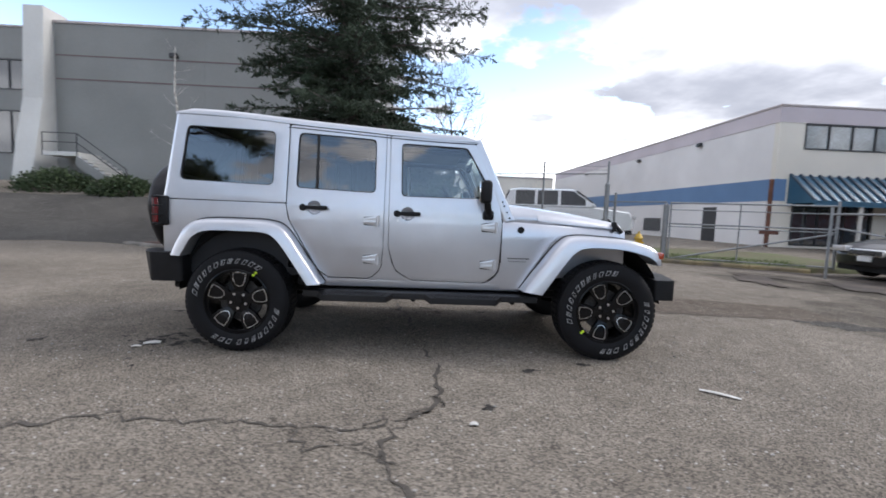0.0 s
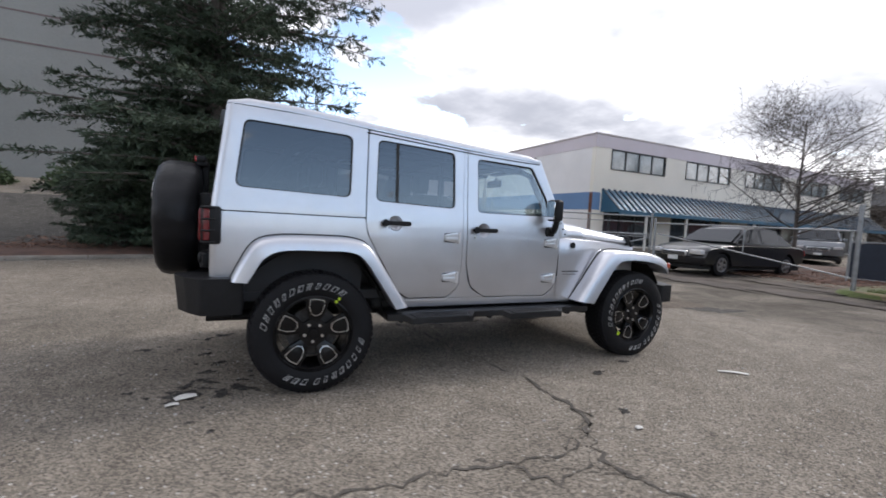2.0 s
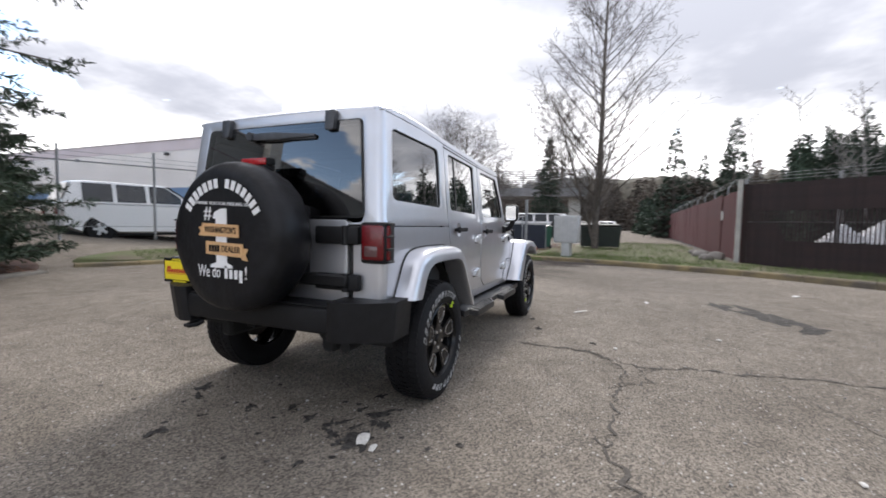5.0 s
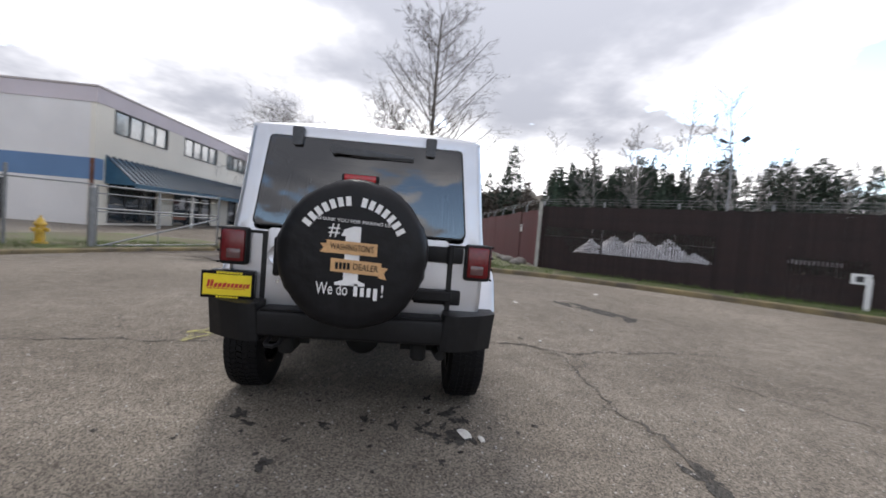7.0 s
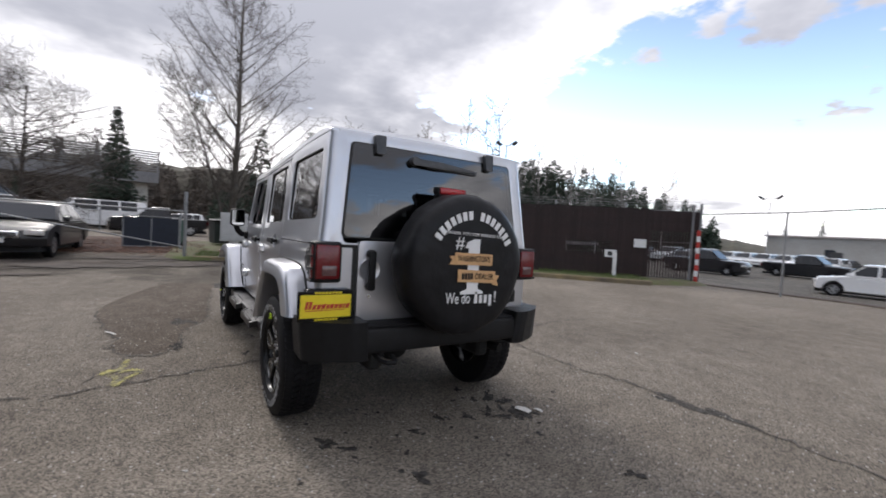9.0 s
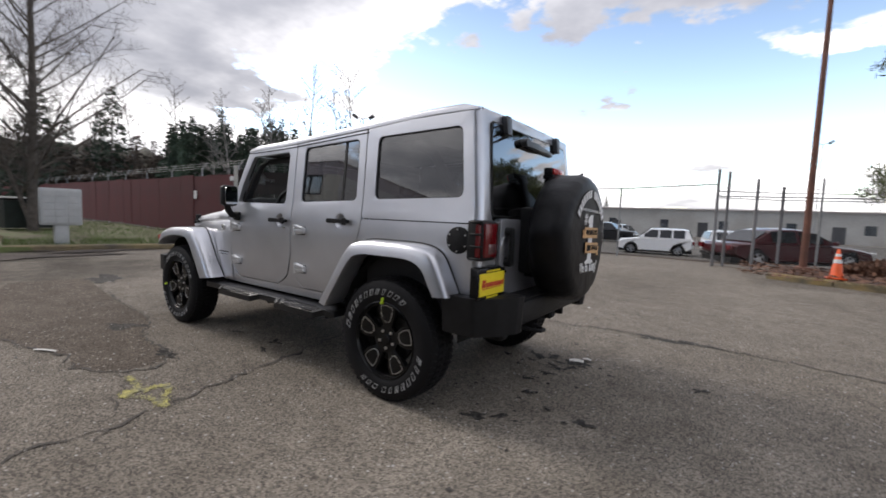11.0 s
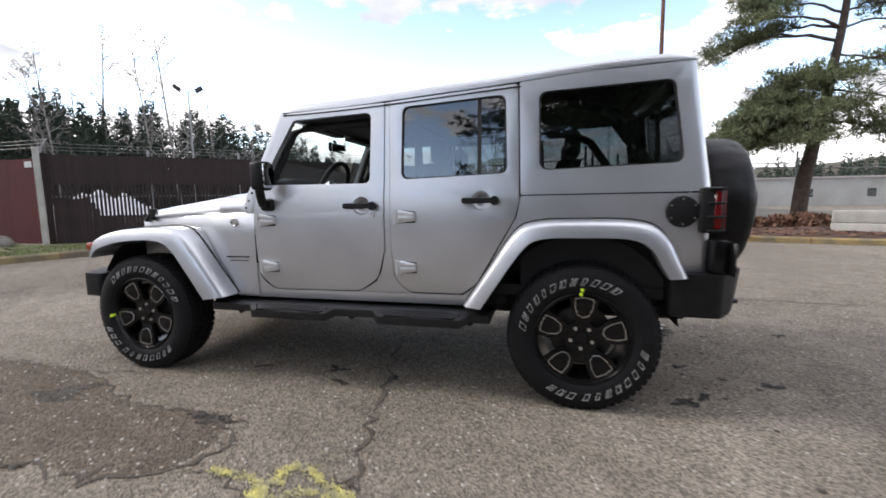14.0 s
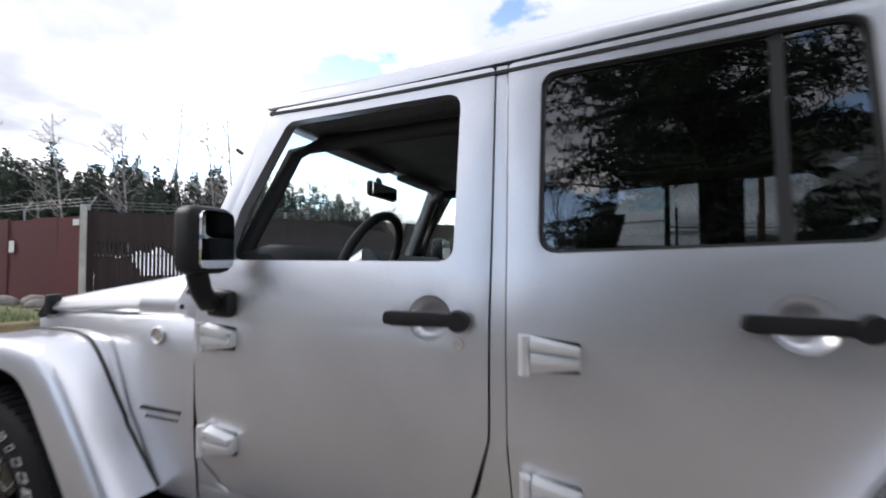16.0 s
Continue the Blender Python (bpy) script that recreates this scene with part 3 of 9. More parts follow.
for kind, line, width in CRACKS:
    bm = bmesh.new()
    strip(bm, line, width * 0.55, z=.0055, jitter=0.85, ragged=0.016, sub=9, rnd=rnd)
    for _ in range(int(len(line) * 0.8)):
        a = Vector(rnd.choice(line[:-1]))
        d = Vector((rnd.uniform(-1, 1), rnd.uniform(-1, 1))).normalized() * rnd.uniform(0.05, 0.16)
        strip(bm, [a, a + d * 0.5 + Vector((rnd.uniform(-.03, .03), rnd.uniform(-.03, .03))), a + d], width * 0.30, z=.0055, ragged=0.01, rnd=rnd)
    flat("asphalt_crack", bm, CRACK, "dark ragged crack filled with grit in the asphalt", "crack", kind="structure")

bm = bmesh.new()
vs = [bm.verts.new((x, y, 0.003)) for x, y in [(p.x, p.y) for p in catmull([(5.2, 0.72, 0), (3.1, 0.98, 0), (1.86, 1.07, 0), (1.15, 1.36, 0), (0.40, 1.45, 0), (0.32, 1.80, 0), (0.61, 1.98, 0), (0.98, 1.95, 0), (1.48, 2.1, 0), (2.6, 2.28, 0), (3.7, 2.08, 0), (5.3, 1.6, 0)], 5)]]
bm.faces.new(vs)
flat("asphalt_patch", bm, ASPHALT_PATCH, "smooth brownish worn asphalt patch with broken edges", "patch", kind="structure")
bm = bmesh.new()
for x, y, a, b, r in ((2.9, -3.9, 0.55, 0.22, 20), (3.4, -3.45, 0.35, 0.12, 10), (2.2, -4.2, 0.3, 0.1, -30), (1.65, 1.35, 0.22, 0.1, 20), (4.9, 0.55, 0.5, 0.2, -10), (-2.62, -2.05, 0.22, 0.09, 5), (-3.0, -2.12, 0.2, 0.05, 0)):
    blot(bm, x, y, a, b, r, n=40, rough=.5, z=.0035, rnd=rnd)
flat("tar_patch", bm, ASPHALT_DARK, "dark sunken tar patches on the yard", "patch", kind="structure")
for n in range(40):
    bm = bmesh.new()
    x, y = rnd.gauss(-2.15, 0.30), rnd.gauss(-0.05, 0.50)
    s = rnd.uniform(0.006, 0.019)
    blot(bm, x, y, s * 1.3, s, rnd.uniform(0, 180), n=12, rnd=rnd)
    flat("oil_drip", bm, OIL, "small dark oil drip on the asphalt", "stain")
for x, y, a, b, ang in ((-1.89, -0.66, .085, .030, -30), (-2.00, -0.75, .045, .028, 20), (-2.01, -0.68, .040, .022, 0), (-2.09, -0.50, .050, .022, -30), (-2.13, -0.45, .045, .025, 10), (-2.23, -0.54, .042, .034, 60), (-2.30, -0.62, .036, .026, 40), (-2.11, -0.29, .060, .030, -10),
                        (-1.89, -0.50, .035, .028, 0), (-1.67, -0.51, .050, .028, -20), (-2.12, -0.60, .055, .016, -20), (-2.54, -0.56, .030, .018, 0), (-2.16, 0.16, .040, .022, 30), (-2.03, -0.09, .036, .020, 0), (-1.79, -0.74, .030, .014, 0), (-2.21, -0.73, .105, .080, 15),
                        (-2.05, 0.7, .075, .045, 20), (-2.18, 0.62, .05, .03, 70), (-2.62, 0.38, .06, .03, 0), (-3.14, -0.7, .06, .03, 40), (0.12, 0.67, .080, .040, -20), (0.00, 0.86, .085, .022, -25), (0.68, 0.72, .060, .020, 30), (-0.32, 0.72, .040, .022, -40),
                        (0.46, 1.44, .120, .040, 5), (0.56, 1.42, .090, .030, -10), (0.40, -1.78, .055, .03, 30), (0.8, -1.15, .06, .03, 10), (1.25, -1.0, .05, .025, 0)):
    bm = bmesh.new()
    blot(bm, x, y, a, b, ang, n=26, rough=0.6, z=.0045 + .0003 * a, rnd=rnd)
    flat("oil_drip", bm, OIL, "dark oil blotch on the asphalt", "stain")
bm = bmesh.new()
STROKES = [catmull([(x, y, 0) for x, y in line], 8) for line in (
    [(0.135, 1.805), (0.05, 1.81), (-0.05, 1.82), (-0.14, 1.832), (-0.22, 1.82)], [(-0.19, 1.82), (-0.19, 1.75), (-0.23, 1.70), (-0.29, 1.715), (-0.38, 1.77), (-0.47, 1.81), (-0.54, 1.84)],
    [(-0.14, 1.83), (-0.17, 1.88), (-0.20, 1.95)], [(-0.13, 1.90), (-0.20, 1.94), (-0.31, 1.86), (-0.42, 1.84), (-0.50, 1.85)])]
for k in range(1900):
    # speckled strokes of a faded spray mark, thinner towards their edges
    line = STROKES[k % 4 if k % 9 else 1]
    q = rnd.random() * (len(line) - 1)
    p = line[int(q)].lerp(line[int(q) + 1], q % 1)
    blot(bm, p.x + rnd.gauss(0, .017), p.y + rnd.gauss(0, .013), rnd.uniform(0.002, 0.009), rnd.uniform(0.002, 0.006), rnd.uniform(-30, 40), n=5, z=0.0055 + k * 0.000001, rnd=rnd)
flat("spray_specks", bm, PAINT_YELLOW_WORN, "faded yellow utility spray mark on the asphalt", "paint mark", kind="stuff")


def litter(x, y, length, width, ang, z=0.006):
    """A thin curled sliver of pale bark or paper lying on the asphalt."""
    bm = bmesh.new()
    rows = []
    for i in range(7):
        t = i / 6
        w = width * (0.4 + 0.6 * math.sin(math.pi * (0.15 + 0.7 * t)))
        lift = 0.006 * math.sin(math.pi * t)
        rows.append([((t - .5) * length, w * s, z + lift + 0.006 * (1 - abs(s) * 2)) for s in (-.5, -.2, .2, .5)])
    rows_surface(bm, rows)
    ext = bmesh.ops.extrude_face_region(bm, geom=bm.faces[:])
    bmesh.ops.translate(bm, vec=(0, 0, 0.004), verts=[v for v in ext["geom"] if isinstance(v, bmesh.types.BMVert)])
    ob = part("litter_scrap", bm, PALE_SCRAP)
    ob.matrix_basis = pose(x, y, 0, 0, 0, ang)
    return tagged(ob, "pale flat scrap lying on the asphalt", "litter", "scraps on the yard")


PALE_SCRAP = material("pale_scrap", (0.62, 0.60, 0.56, 1), 0.8, vary=0.12, scale=20)
for a in ((1.99, -1.52, 0.24, 0.035, -38), (-2.21, -0.73, 0.12, 0.07, 20), (0.285, -1.99, 0.045, 0.035, 0), (1.22, 2.02, 0.20, 0.03, 30), (-2.27, -0.83, 0.07, 0.035, 10), (3.2, -2.4, 0.16, 0.05, 10), (5.2, -4.9, 0.22, 0.1, -30), (1.1, -3.0, 0.05, 0.03, 60), (-1.6, -3.1, 0.04, 0.03, 0)):
    litter(*a)
# dirt and old leaves washed out of the entrance
rnd = random.Random(44)
for k, (x, y, p, q, r) in enumerate(((8.4, 6.7, 1.3, .30, -30), (9.2, 5.9, 1.1, .28, -40), (9.9, 4.6, 1.0, .25, -60), (9.7, 3.1, 1.1, .32, -70), (10.2, 1.9, .8, .3, -75), (11.2, 2.9, 1.0, .4, -50), (8.0, 4.3, 1.4, .12, -65), (8.8, 1.6, 1.2, .14, -70), (12.2, 6.6, 1.2, .4, -20), (9.0, 1.4, 1.9, .42, 86), (8.5, 3.5, 1.5, .38, 78), (7.0, 4.5, 1.2, .26, 66), (9.7, -1.0, 1.3, .34, 96), (10.7, .7, 1.6, .55, 90))):
    bm = bmesh.new()
    blot(bm, x, y, p, q, r, n=46, rough=.45, z=.005 + .0016 * k, rnd=rnd)
    flat("dirt_patch", bm, DIRT, "dark washed-out dirt on the asphalt by the entrance", "dirt", kind="structure")
# loose pebbles
bm = bmesh.new()
for _ in range(520):
    x, y, s = rnd.uniform(-6, 5), rnd.uniform(-4.6, 4.4), rnd.uniform(0.004, 0.011)
    r = bmesh.ops.create_icosphere(bm, subdivisions=1, radius=s)
    for v in r["verts"]:
        v.co = Vector((v.co.x * rnd.uniform(.8, 1.4), v.co.y, v.co.z * .6)) + Vector((x, y, s * .4))
tagged(part("loose_pebbles", bm, material("pebble", (0.30, 0.29, 0.27, 1), 0.85, island=True), smooth=0), "loose grey pebbles strewn over the asphalt", "pebbles", kind="stuff")

# ---- the silver four-door off-roader ----
vehicle = thing("off_road_suv", "silver four-door off-road vehicle with black hard bumpers, parked on the asphalt", "car", pose(0, 0.018, 0))


def y_side(z):
    """Half width of the body side at a height."""
    pts = ((0.45, 0.765), (0.60, 0.785), (0.85, 0.803), (1.05, 0.806), (1.17, 0.800), (1.30, 0.783), (1.55, 0.760), (1.75, 0.742), (1.90, 0.728))
    for (z0, y0), (z1, y1) in zip(pts, pts[1:]):
        if z <= z1:
            return y0 + (y1 - y0) * max(0, (z - z0) / (z1 - z0))
    return pts[-1][1]


ZCUTS = [("v", z) for z in (0.60, 0.70, 0.85, 0.95, 1.05, 1.11, 1.17, 1.24, 1.30, 1.42, 1.55, 1.65, 1.75)]


def on_side(sg, off=0.0):
    return lambda x, z, d: Vector((x, sg * (y_side(z) + off - d), z))


def x_rear(z):
    """The rear face leans forward above the belt."""
    return -2.095 if z < 1.2 else -2.095 + (z - 1.2) * 0.118


GLASS_Q = rounded([(-1.915, 1.765), (-1.225, 1.745), (-1.235, 1.315), (-1.965, 1.335)], 0.05, 5)
GLASS_R = rounded([(-1.045, 1.745), (-0.43, 1.715), (-0.425, 1.285), (-1.058, 1.305)], 0.045, 5)
GLASS_F = rounded([(-0.232, 1.695), (0.300, 1.678), (0.455, 1.42), (0.505, 1.272), (-0.222, 1.268)], [0.04, 0.05, 0.10, 0.03, 0.04], 5)


def shrink(loop, d):
    """Move an outline's points towards its middle by about d."""
    c = sum(loop, Vector((0, 0))) / len(loop)
    return [p + (c - p).normalized() * d for p in loop]


def dish(x, z, r=0.056):
    """Round opening behind a door handle."""
    return [Vector((x + r * math.cos(a), z + r * math.sin(a))) for a in [2 * math.pi * k / 20 for k in range(20)]]


def side_parts(sg):
    """Doors, quarter panel, glass, hinges, handles of one side; sg is -1 on the passenger's side."""
    P = on_side(sg)
    # tub quarter with the rear wheel opening
    bm = bmesh.new()
    out = rounded([(-2.055, 1.178), (-2.055, 0.735), (-1.94, 0.735), (-1.86, 0.90), (-1.74, 0.985), (-1.26, 0.985), (-1.15, 0.90), (-0.945, 0.60), (-0.90, 0.555), (-0.845, 0.555), (-0.855, 0.62), (-0.895, 0.675), (-1.112, 1.06), (-1.133, 1.176)], [0.012, 0.01, 0.01, 0.06, 0.06, 0.06, 0.06, 0, 0, 0, 0.04, 0.03, 0.05, 0.01], 4)
    panel(bm, out, [], P, 0.03, ZCUTS, 0.010, 3)
    part("rear_quarter_panel", bm, SILVER, vehicle)
    # hard top quarter with its window
    bm = bmesh.new()
    out = rounded([(-1.121, 1.805), (-1.50, 1.836), (-1.92, 1.847), (-1.972, 1.847), (-1.988, 1.76), (-2.055, 1.186), (-1.132, 1.183)], 0.012, 3)
    panel(bm, out, [GLASS_Q], P, 0.03, ZCUTS, 0.018, 4)
    part("hardtop_side", bm, SILVER, vehicle)
    # rear door
    bm = bmesh.new()
    out = rounded([(-1.112, 1.800), (-1.124, 1.15), (-1.100, 1.05), (-0.875, 0.665), (-0.79, 0.602), (-0.46, 0.602), (-0.372, 0.68), (-0.358, 0.86), (-0.352, 1.750)], [0.02, 0.04, 0.1, 0.08, 0.06, 0.09, 0.12, 0.1, 0.015], 5)
    panel(bm, out, [GLASS_R, dish(-0.908, 1.153)], P, 0.035, ZCUTS, 0.011, 3)
    rear_door = part("rear_door", bm, SILVER, vehicle)
    # front door
    bm = bmesh.new()
    out = rounded([(-0.318, 1.748), (-0.312, 0.86), (-0.258, 0.68), (-0.13, 0.598), (0.47, 0.592), (0.583, 0.68), (0.596, 1.08), (0.572, 1.215), (0.372, 1.690), (0.345, 1.722)], [0.015, 0.12, 0.1, 0.08, 0.08, 0.12, 0.1, 0.05, 0.03, 0.02], 5)
    panel(bm, out, [GLASS_F, dish(-0.168, 1.131)], P, 0.035, ZCUTS, 0.011, 3)
    front_door = part("front_door", bm, SILVER, vehicle)
    # pillar strip and rocker under the doors
    bm = bmesh.new()
    panel(bm, [(-0.3495, 1.75), (-0.355, 0.84), (-0.366, 0.705), (-0.385, 0.662), (-0.43, 0.618), (-0.475, 0.594), (-0.115, 0.590), (-0.19, 0.626), (-0.250, 0.664), (-0.285, 0.73), (-0.316, 0.86), (-0.3205, 1.75)], [], on_side(sg, -0.003), 0.03, ZCUTS, 0.002, 1)
    part("door_pillar", bm, SILVER, vehicle)
    bm = bmesh.new()
    panel(bm, rounded([(-0.885, 0.594), (-0.84, 0.53), (0.78, 0.53), (0.765, 0.585)], 0.01, 2), [], on_side(sg, -0.004), 0.05, (), 0.006)
    part("rocker_panel", bm, SILVER, vehicle)
    for corner in ([(0.475, 0.586), (0.520, 0.606), (0.560, 0.640), (0.588, 0.685), (0.599, 0.76), (0.612, 0.76), (0.612, 0.586)], [(-0.868, 0.652), (-0.835, 0.620), (-0.795, 0.597), (-0.85, 0.588), (-0.885, 0.62)]):
        bm = bmesh.new()
        panel(bm, corner, [], on_side(sg, -0.005), 0.03, ZCUTS, 0.002, 1)
        part("door_sill_corner", bm, SILVER, vehicle)
    # dark frame behind the door gaps
    bm = bmesh.new()
    panel(bm, [(-1.16, 1.80), (-1.16, 1.0), (-0.92, 0.60), (0.62, 0.58), (0.63, 1.12), (0.40, 1.70), (0.36, 1.75)], [shrink(GLASS_R, -0.02), shrink(GLASS_F, -0.02)], on_side(sg, -0.037), 0.02, ZCUTS, 0)
    part("door_seal", bm, RUBBER_SEAL, vehicle)
    # panes with black seals; the rear ones are privacy glass
    for loop, mat, parent, bar in ((GLASS_Q, DARK_GLASS, vehicle, None), (GLASS_R, DARK_GLASS, rear_door, -0.895), (GLASS_F, CLEAR_GLASS, front_door, None)):
        if sg > 0 and loop is GLASS_F:
            continue                       # this pane is wound down
        bm = bmesh.new()
        tmp = on_side(sg, -0.016)
        big = shrink(loop, -0.006)
        vs = [bm.verts.new((p.x, p.y, 0)) for p in big]
        bm.faces.new(vs)
        for _, z in ZCUTS:
            bmesh.ops.bisect_plane(bm, geom=bm.verts[:] + bm.edges[:] + bm.faces[:], plane_co=(0, z, 0), plane_no=(0, 1, 0))
        for v in bm.verts:
            v.co = tmp(v.co.x, v.co.y, 0)
        for f in bm.faces:
            f.normal_update()
            if f.normal.y * sg < 0:
                f.normal_flip()
        w = part("side_window", bm, mat, parent, recalc=False)
        bm = bmesh.new()
        panel(bm, shrink(loop, -0.002), [shrink(loop, 0.011)], on_side(sg, -0.009), 0.012, ZCUTS, 0)
        part("window_seal", bm, RUBBER_SEAL, parent)
        if bar is not None:
            bm = bmesh.new()
            panel(bm, [(bar - .011, 1.735), (bar + .011, 1.735), (bar + .011, 1.295), (bar - .011, 1.295)], [], on_side(sg, -0.012), 0.01, ZCUTS, 0)
            part("window_divider", bm, RUBBER_SEAL, parent)
    # hinges
    for hx, hz, door in ((-0.455, 1.066, rear_door), (-0.455, 0.759, rear_door), (0.492, 1.048, front_door), (0.492, 0.744, front_door)):
        bm = bmesh.new()
        base = y_side(hz)
        # a tapering leaf with a raised upper and middle band, and the barrel
        for x0, x1, lo0, hi0, lo1, hi1, proud in ((-.062, .044, -.026, .020, -.040, .040, .020), (-.058, .042, .006, .019, .014, .036, .034), (-.058, .042, -.016, -.002, -.020, .004, .031)):
            panel(bm, rounded([(hx + x0, hz + hi0), (hx + x0, hz + lo0), (hx + x1, hz + lo1), (hx + x1, hz + hi1)], 0.004, 2), [], lambda x, z, d: Vector((x, sg * (base + proud - d), z)), 0.03, (), 0.005, 2)
        cyl(bm, (hx + .056, sg * (base + .020), hz - .044), (hx + .056, sg * (base + .020), hz + .042), 0.013, seg=12)
        h = part("door_hinge", bm, SILVER_CAST, door)
        # dark plate added behind the leaf for the shaded edge round it
        bm = bmesh.new()
        panel(bm, rounded([(hx - .062, hz + .028), (hx - .059, hz - .038), (hx + .046, hz - .042), (hx + .046, hz + .040)], 0.006, 2), [], lambda x, z, d: Vector((x, sg * (base + 0.004 - d), z)), 0.01, (), 0.001, 1)
        part("hinge_outline", bm, RUBBER_SEAL, h)
    # handles with their round dished recess
    for hx, hz, door in ((-0.908, 1.153, rear_door), (-0.168, 1.131, front_door)):
        base = y_side(hz)
        bm = bmesh.new()
        rows = []
        for r, d in ((0.058, -0.004), (0.055, -0.008), (0.050, -0.020), (0.038, -0.029), (0.02, -0.033), (0.001, -0.034)):
            rows.append([(hx + r * math.cos(a), sg * (y_side(hz + r * math.sin(a)) + d), hz + r * math.sin(a)) for a in [2 * math.pi * k / 24 for k in range(24)]])
        rows_surface(bm, rows, close=True)
        part("handle_recess", bm, SILVER, door)
        bm = bmesh.new()
        panel(bm, rounded([(hx - .108, hz + .014), (hx - .10, hz - .013), (hx + .08, hz - .016), (hx + .108, hz - .012), (hx + .104, hz + .018)], 0.012, 3), [], lambda x, z, d: Vector((x, sg * (base + 0.040 - d), z)), 0.020, (), 0.007, 2)
        for ex in (-.09, .085):
            cyl(bm, (hx + ex, sg * (base - .005), hz), (hx + ex, sg * (base + .03), hz), 0.013, seg=10)
        cyl(bm, (hx - .082, sg * (base + .03), hz), (hx - .082, sg * (base + .045), hz), 0.027, 0.023, seg=18)
        part("door_handle", bm, BLACK_PLASTIC, door, "black grab handle")
    bm = bmesh.new()
    cyl(bm, (-0.245, sg * .80, 1.075), (-0.245, sg * .812, 1.075), 0.012, 0.011, seg=14)
    part("door_lock", bm, MACHINED, front_door)
    # mirror: housing, arm, glass
    bm = bmesh.new()
    box(bm, 0.400, sg * 0.838, 1.235, 0.485, sg * 0.975, 1.415, 0.028, 3)
    mirror = part("side_mirror", bm, BLACK_PLASTIC, vehicle)
    bm = bmesh.new()
    tube(bm, [(0.485, sg * 0.80, 1.145), (0.482, sg * 0.86, 1.155), (0.465, sg * 0.895, 1.19), (0.455, sg * 0.92, 1.25)], 0.028, 10)
    box(bm, 0.435, sg * 0.785, 1.105, 0.525, sg * 0.835, 1.185, 0.02, 2)
    part("mirror_arm", bm, BLACK_PLASTIC, mirror)
    bm = bmesh.new()
    ys = (0.850, 0.963)
    panel(bm, rounded([(sg * ys[0], 1.25), (sg * ys[1], 1.25), (sg * ys[1], 1.40), (sg * ys[0], 1.40)], 0.02, 3), [], lambda y, z, d: Vector((0.397 + d, y, z)), 0.006, (), 0)
    bmesh.ops.rotate(bm, verts=bm.verts, cent=(0.3965, sg * .838, 1.32), matrix=Matrix.Rotation(radians(sg * 5), 3, "Z"))
    part("mirror_glass", bm, MIRROR, mirror)
    # side step with two tread pads
    bm = bmesh.new()
    plan = [(0.90, 0.60), (0.90, 0.89), (0.60, 0.89), (0.555, 0.945), (0.04, 0.945), (-0.01, 0.89), (-0.26, 0.89), (-0.31, 0.945), (-0.80, 0.945), (-0.85, 0.89), (-0.97, 0.89), (-0.97, 0.60)]
    panel(bm, [(x, y) for x, y in rounded(plan, 0.02, 2)], [], lambda x, y, d: Vector((x, sg * y, 0.508 - 0.026 * smooth01((y - .865) / .08) - d)), 0.046, [("u", .3), ("v", .86)], 0.012, 3)
    step = part("side_step", bm, DULL_STEP, vehicle, "black moulded side step")
    for x0, x1 in ((0.08, 0.52), (-0.76, -0.35)):
        bm = bmesh.new()
        n = 16
        for row in range(4):
            y0, y1, top = 0.866 + row * .017, 0.878 + row * .017, 0.507 - row * .0055
            for k in range(n - row % 2):
                a = x0 + .012 + (x1 - x0 - .024) * (k + .5 * (row % 2)) / n
                v = [bm.verts.new((a + dx, sg * y, z)) for z, e in ((top - .012, 0), (top, .15)) for dx, y in ((.002 + e * .01, y0 + .001), (.021 - e * .01, y0 + .001), (.019 - e * .01, y1), (.0 + e * .01, y1))]
                for q in ((4, 5, 6, 7), (0, 1, 5, 4), (1, 2, 6, 5), (2, 3, 7, 6), (3, 0, 4, 7)):
                    bm.faces.new([v[i] for i in q])
        part("tread_pad", bm, BLACK_PLASTIC, step)
        bm = bmesh.new()
        tube(bm, [(x0 - .035, sg * .888, .500), (x0 + .0, sg * .938, .484), (x1 + .0, sg * .938, .484), (x1 + .035, sg * .888, .500)], .008, 8)
        part("pad_rim", bm, DULL_STEP, step, "worn rounded rim of the step pad")
    for bx in (0.7, -0.1, -0.85):
        bm = bmesh.new()
        tube(bm, [(bx, sg * .55, 0.50), (bx, sg * .72, 0.45), (bx, sg * .86, 0.45)], 0.02, 8)
        part("step_bracket", bm, UNDERBODY, step)


def flare(sg, outer, inner, name):
    """Wheel arch flare lofted from an outer and an inner outline."""
    o = catmull([(p[0], p[1], 0) for p in outer], 8)
    i = catmull([(p[0], p[1], 0) for p in inner], 8)
    bm = bmesh.new()
    rows = []
    for a, b in zip(o, i):
        sec = []
        body = y_side(max(a.y, .5)) - 0.015 if a.x < 0.9 else 0.60
        body_i = body
        for y, k in ((body, -0.03), (0.835, 0.0), (0.868, 0.02), (0.900, 0.07), (0.919, 0.16), (0.929, 0.34), (0.935, 0.62), (0.940, 0.88), (0.941, 0.96), (0.932, 1.0), (0.90, 1.0), (body_i, 0.93)):
            p = a.lerp(b, k)
            sec.append((p.x, sg * y, p.y))
        rows.append(sec)
    rows_surface(bm, rows, close=True, cap=True)
    ob = part(name, bm, SILVER, vehicle, smooth=50)
    bm = bmesh.new()
    tube(bm, [(p.x, sg * ((y_side(max(p.y, .5)) if p.x < .9 else .79 - .10 * smooth01((p.x - .9) / .8)) + .002), p.y + .004) for p in o], 0.0065, 6)
    part("flare_seal", bm, RUBBER_SEAL, ob)
    return ob


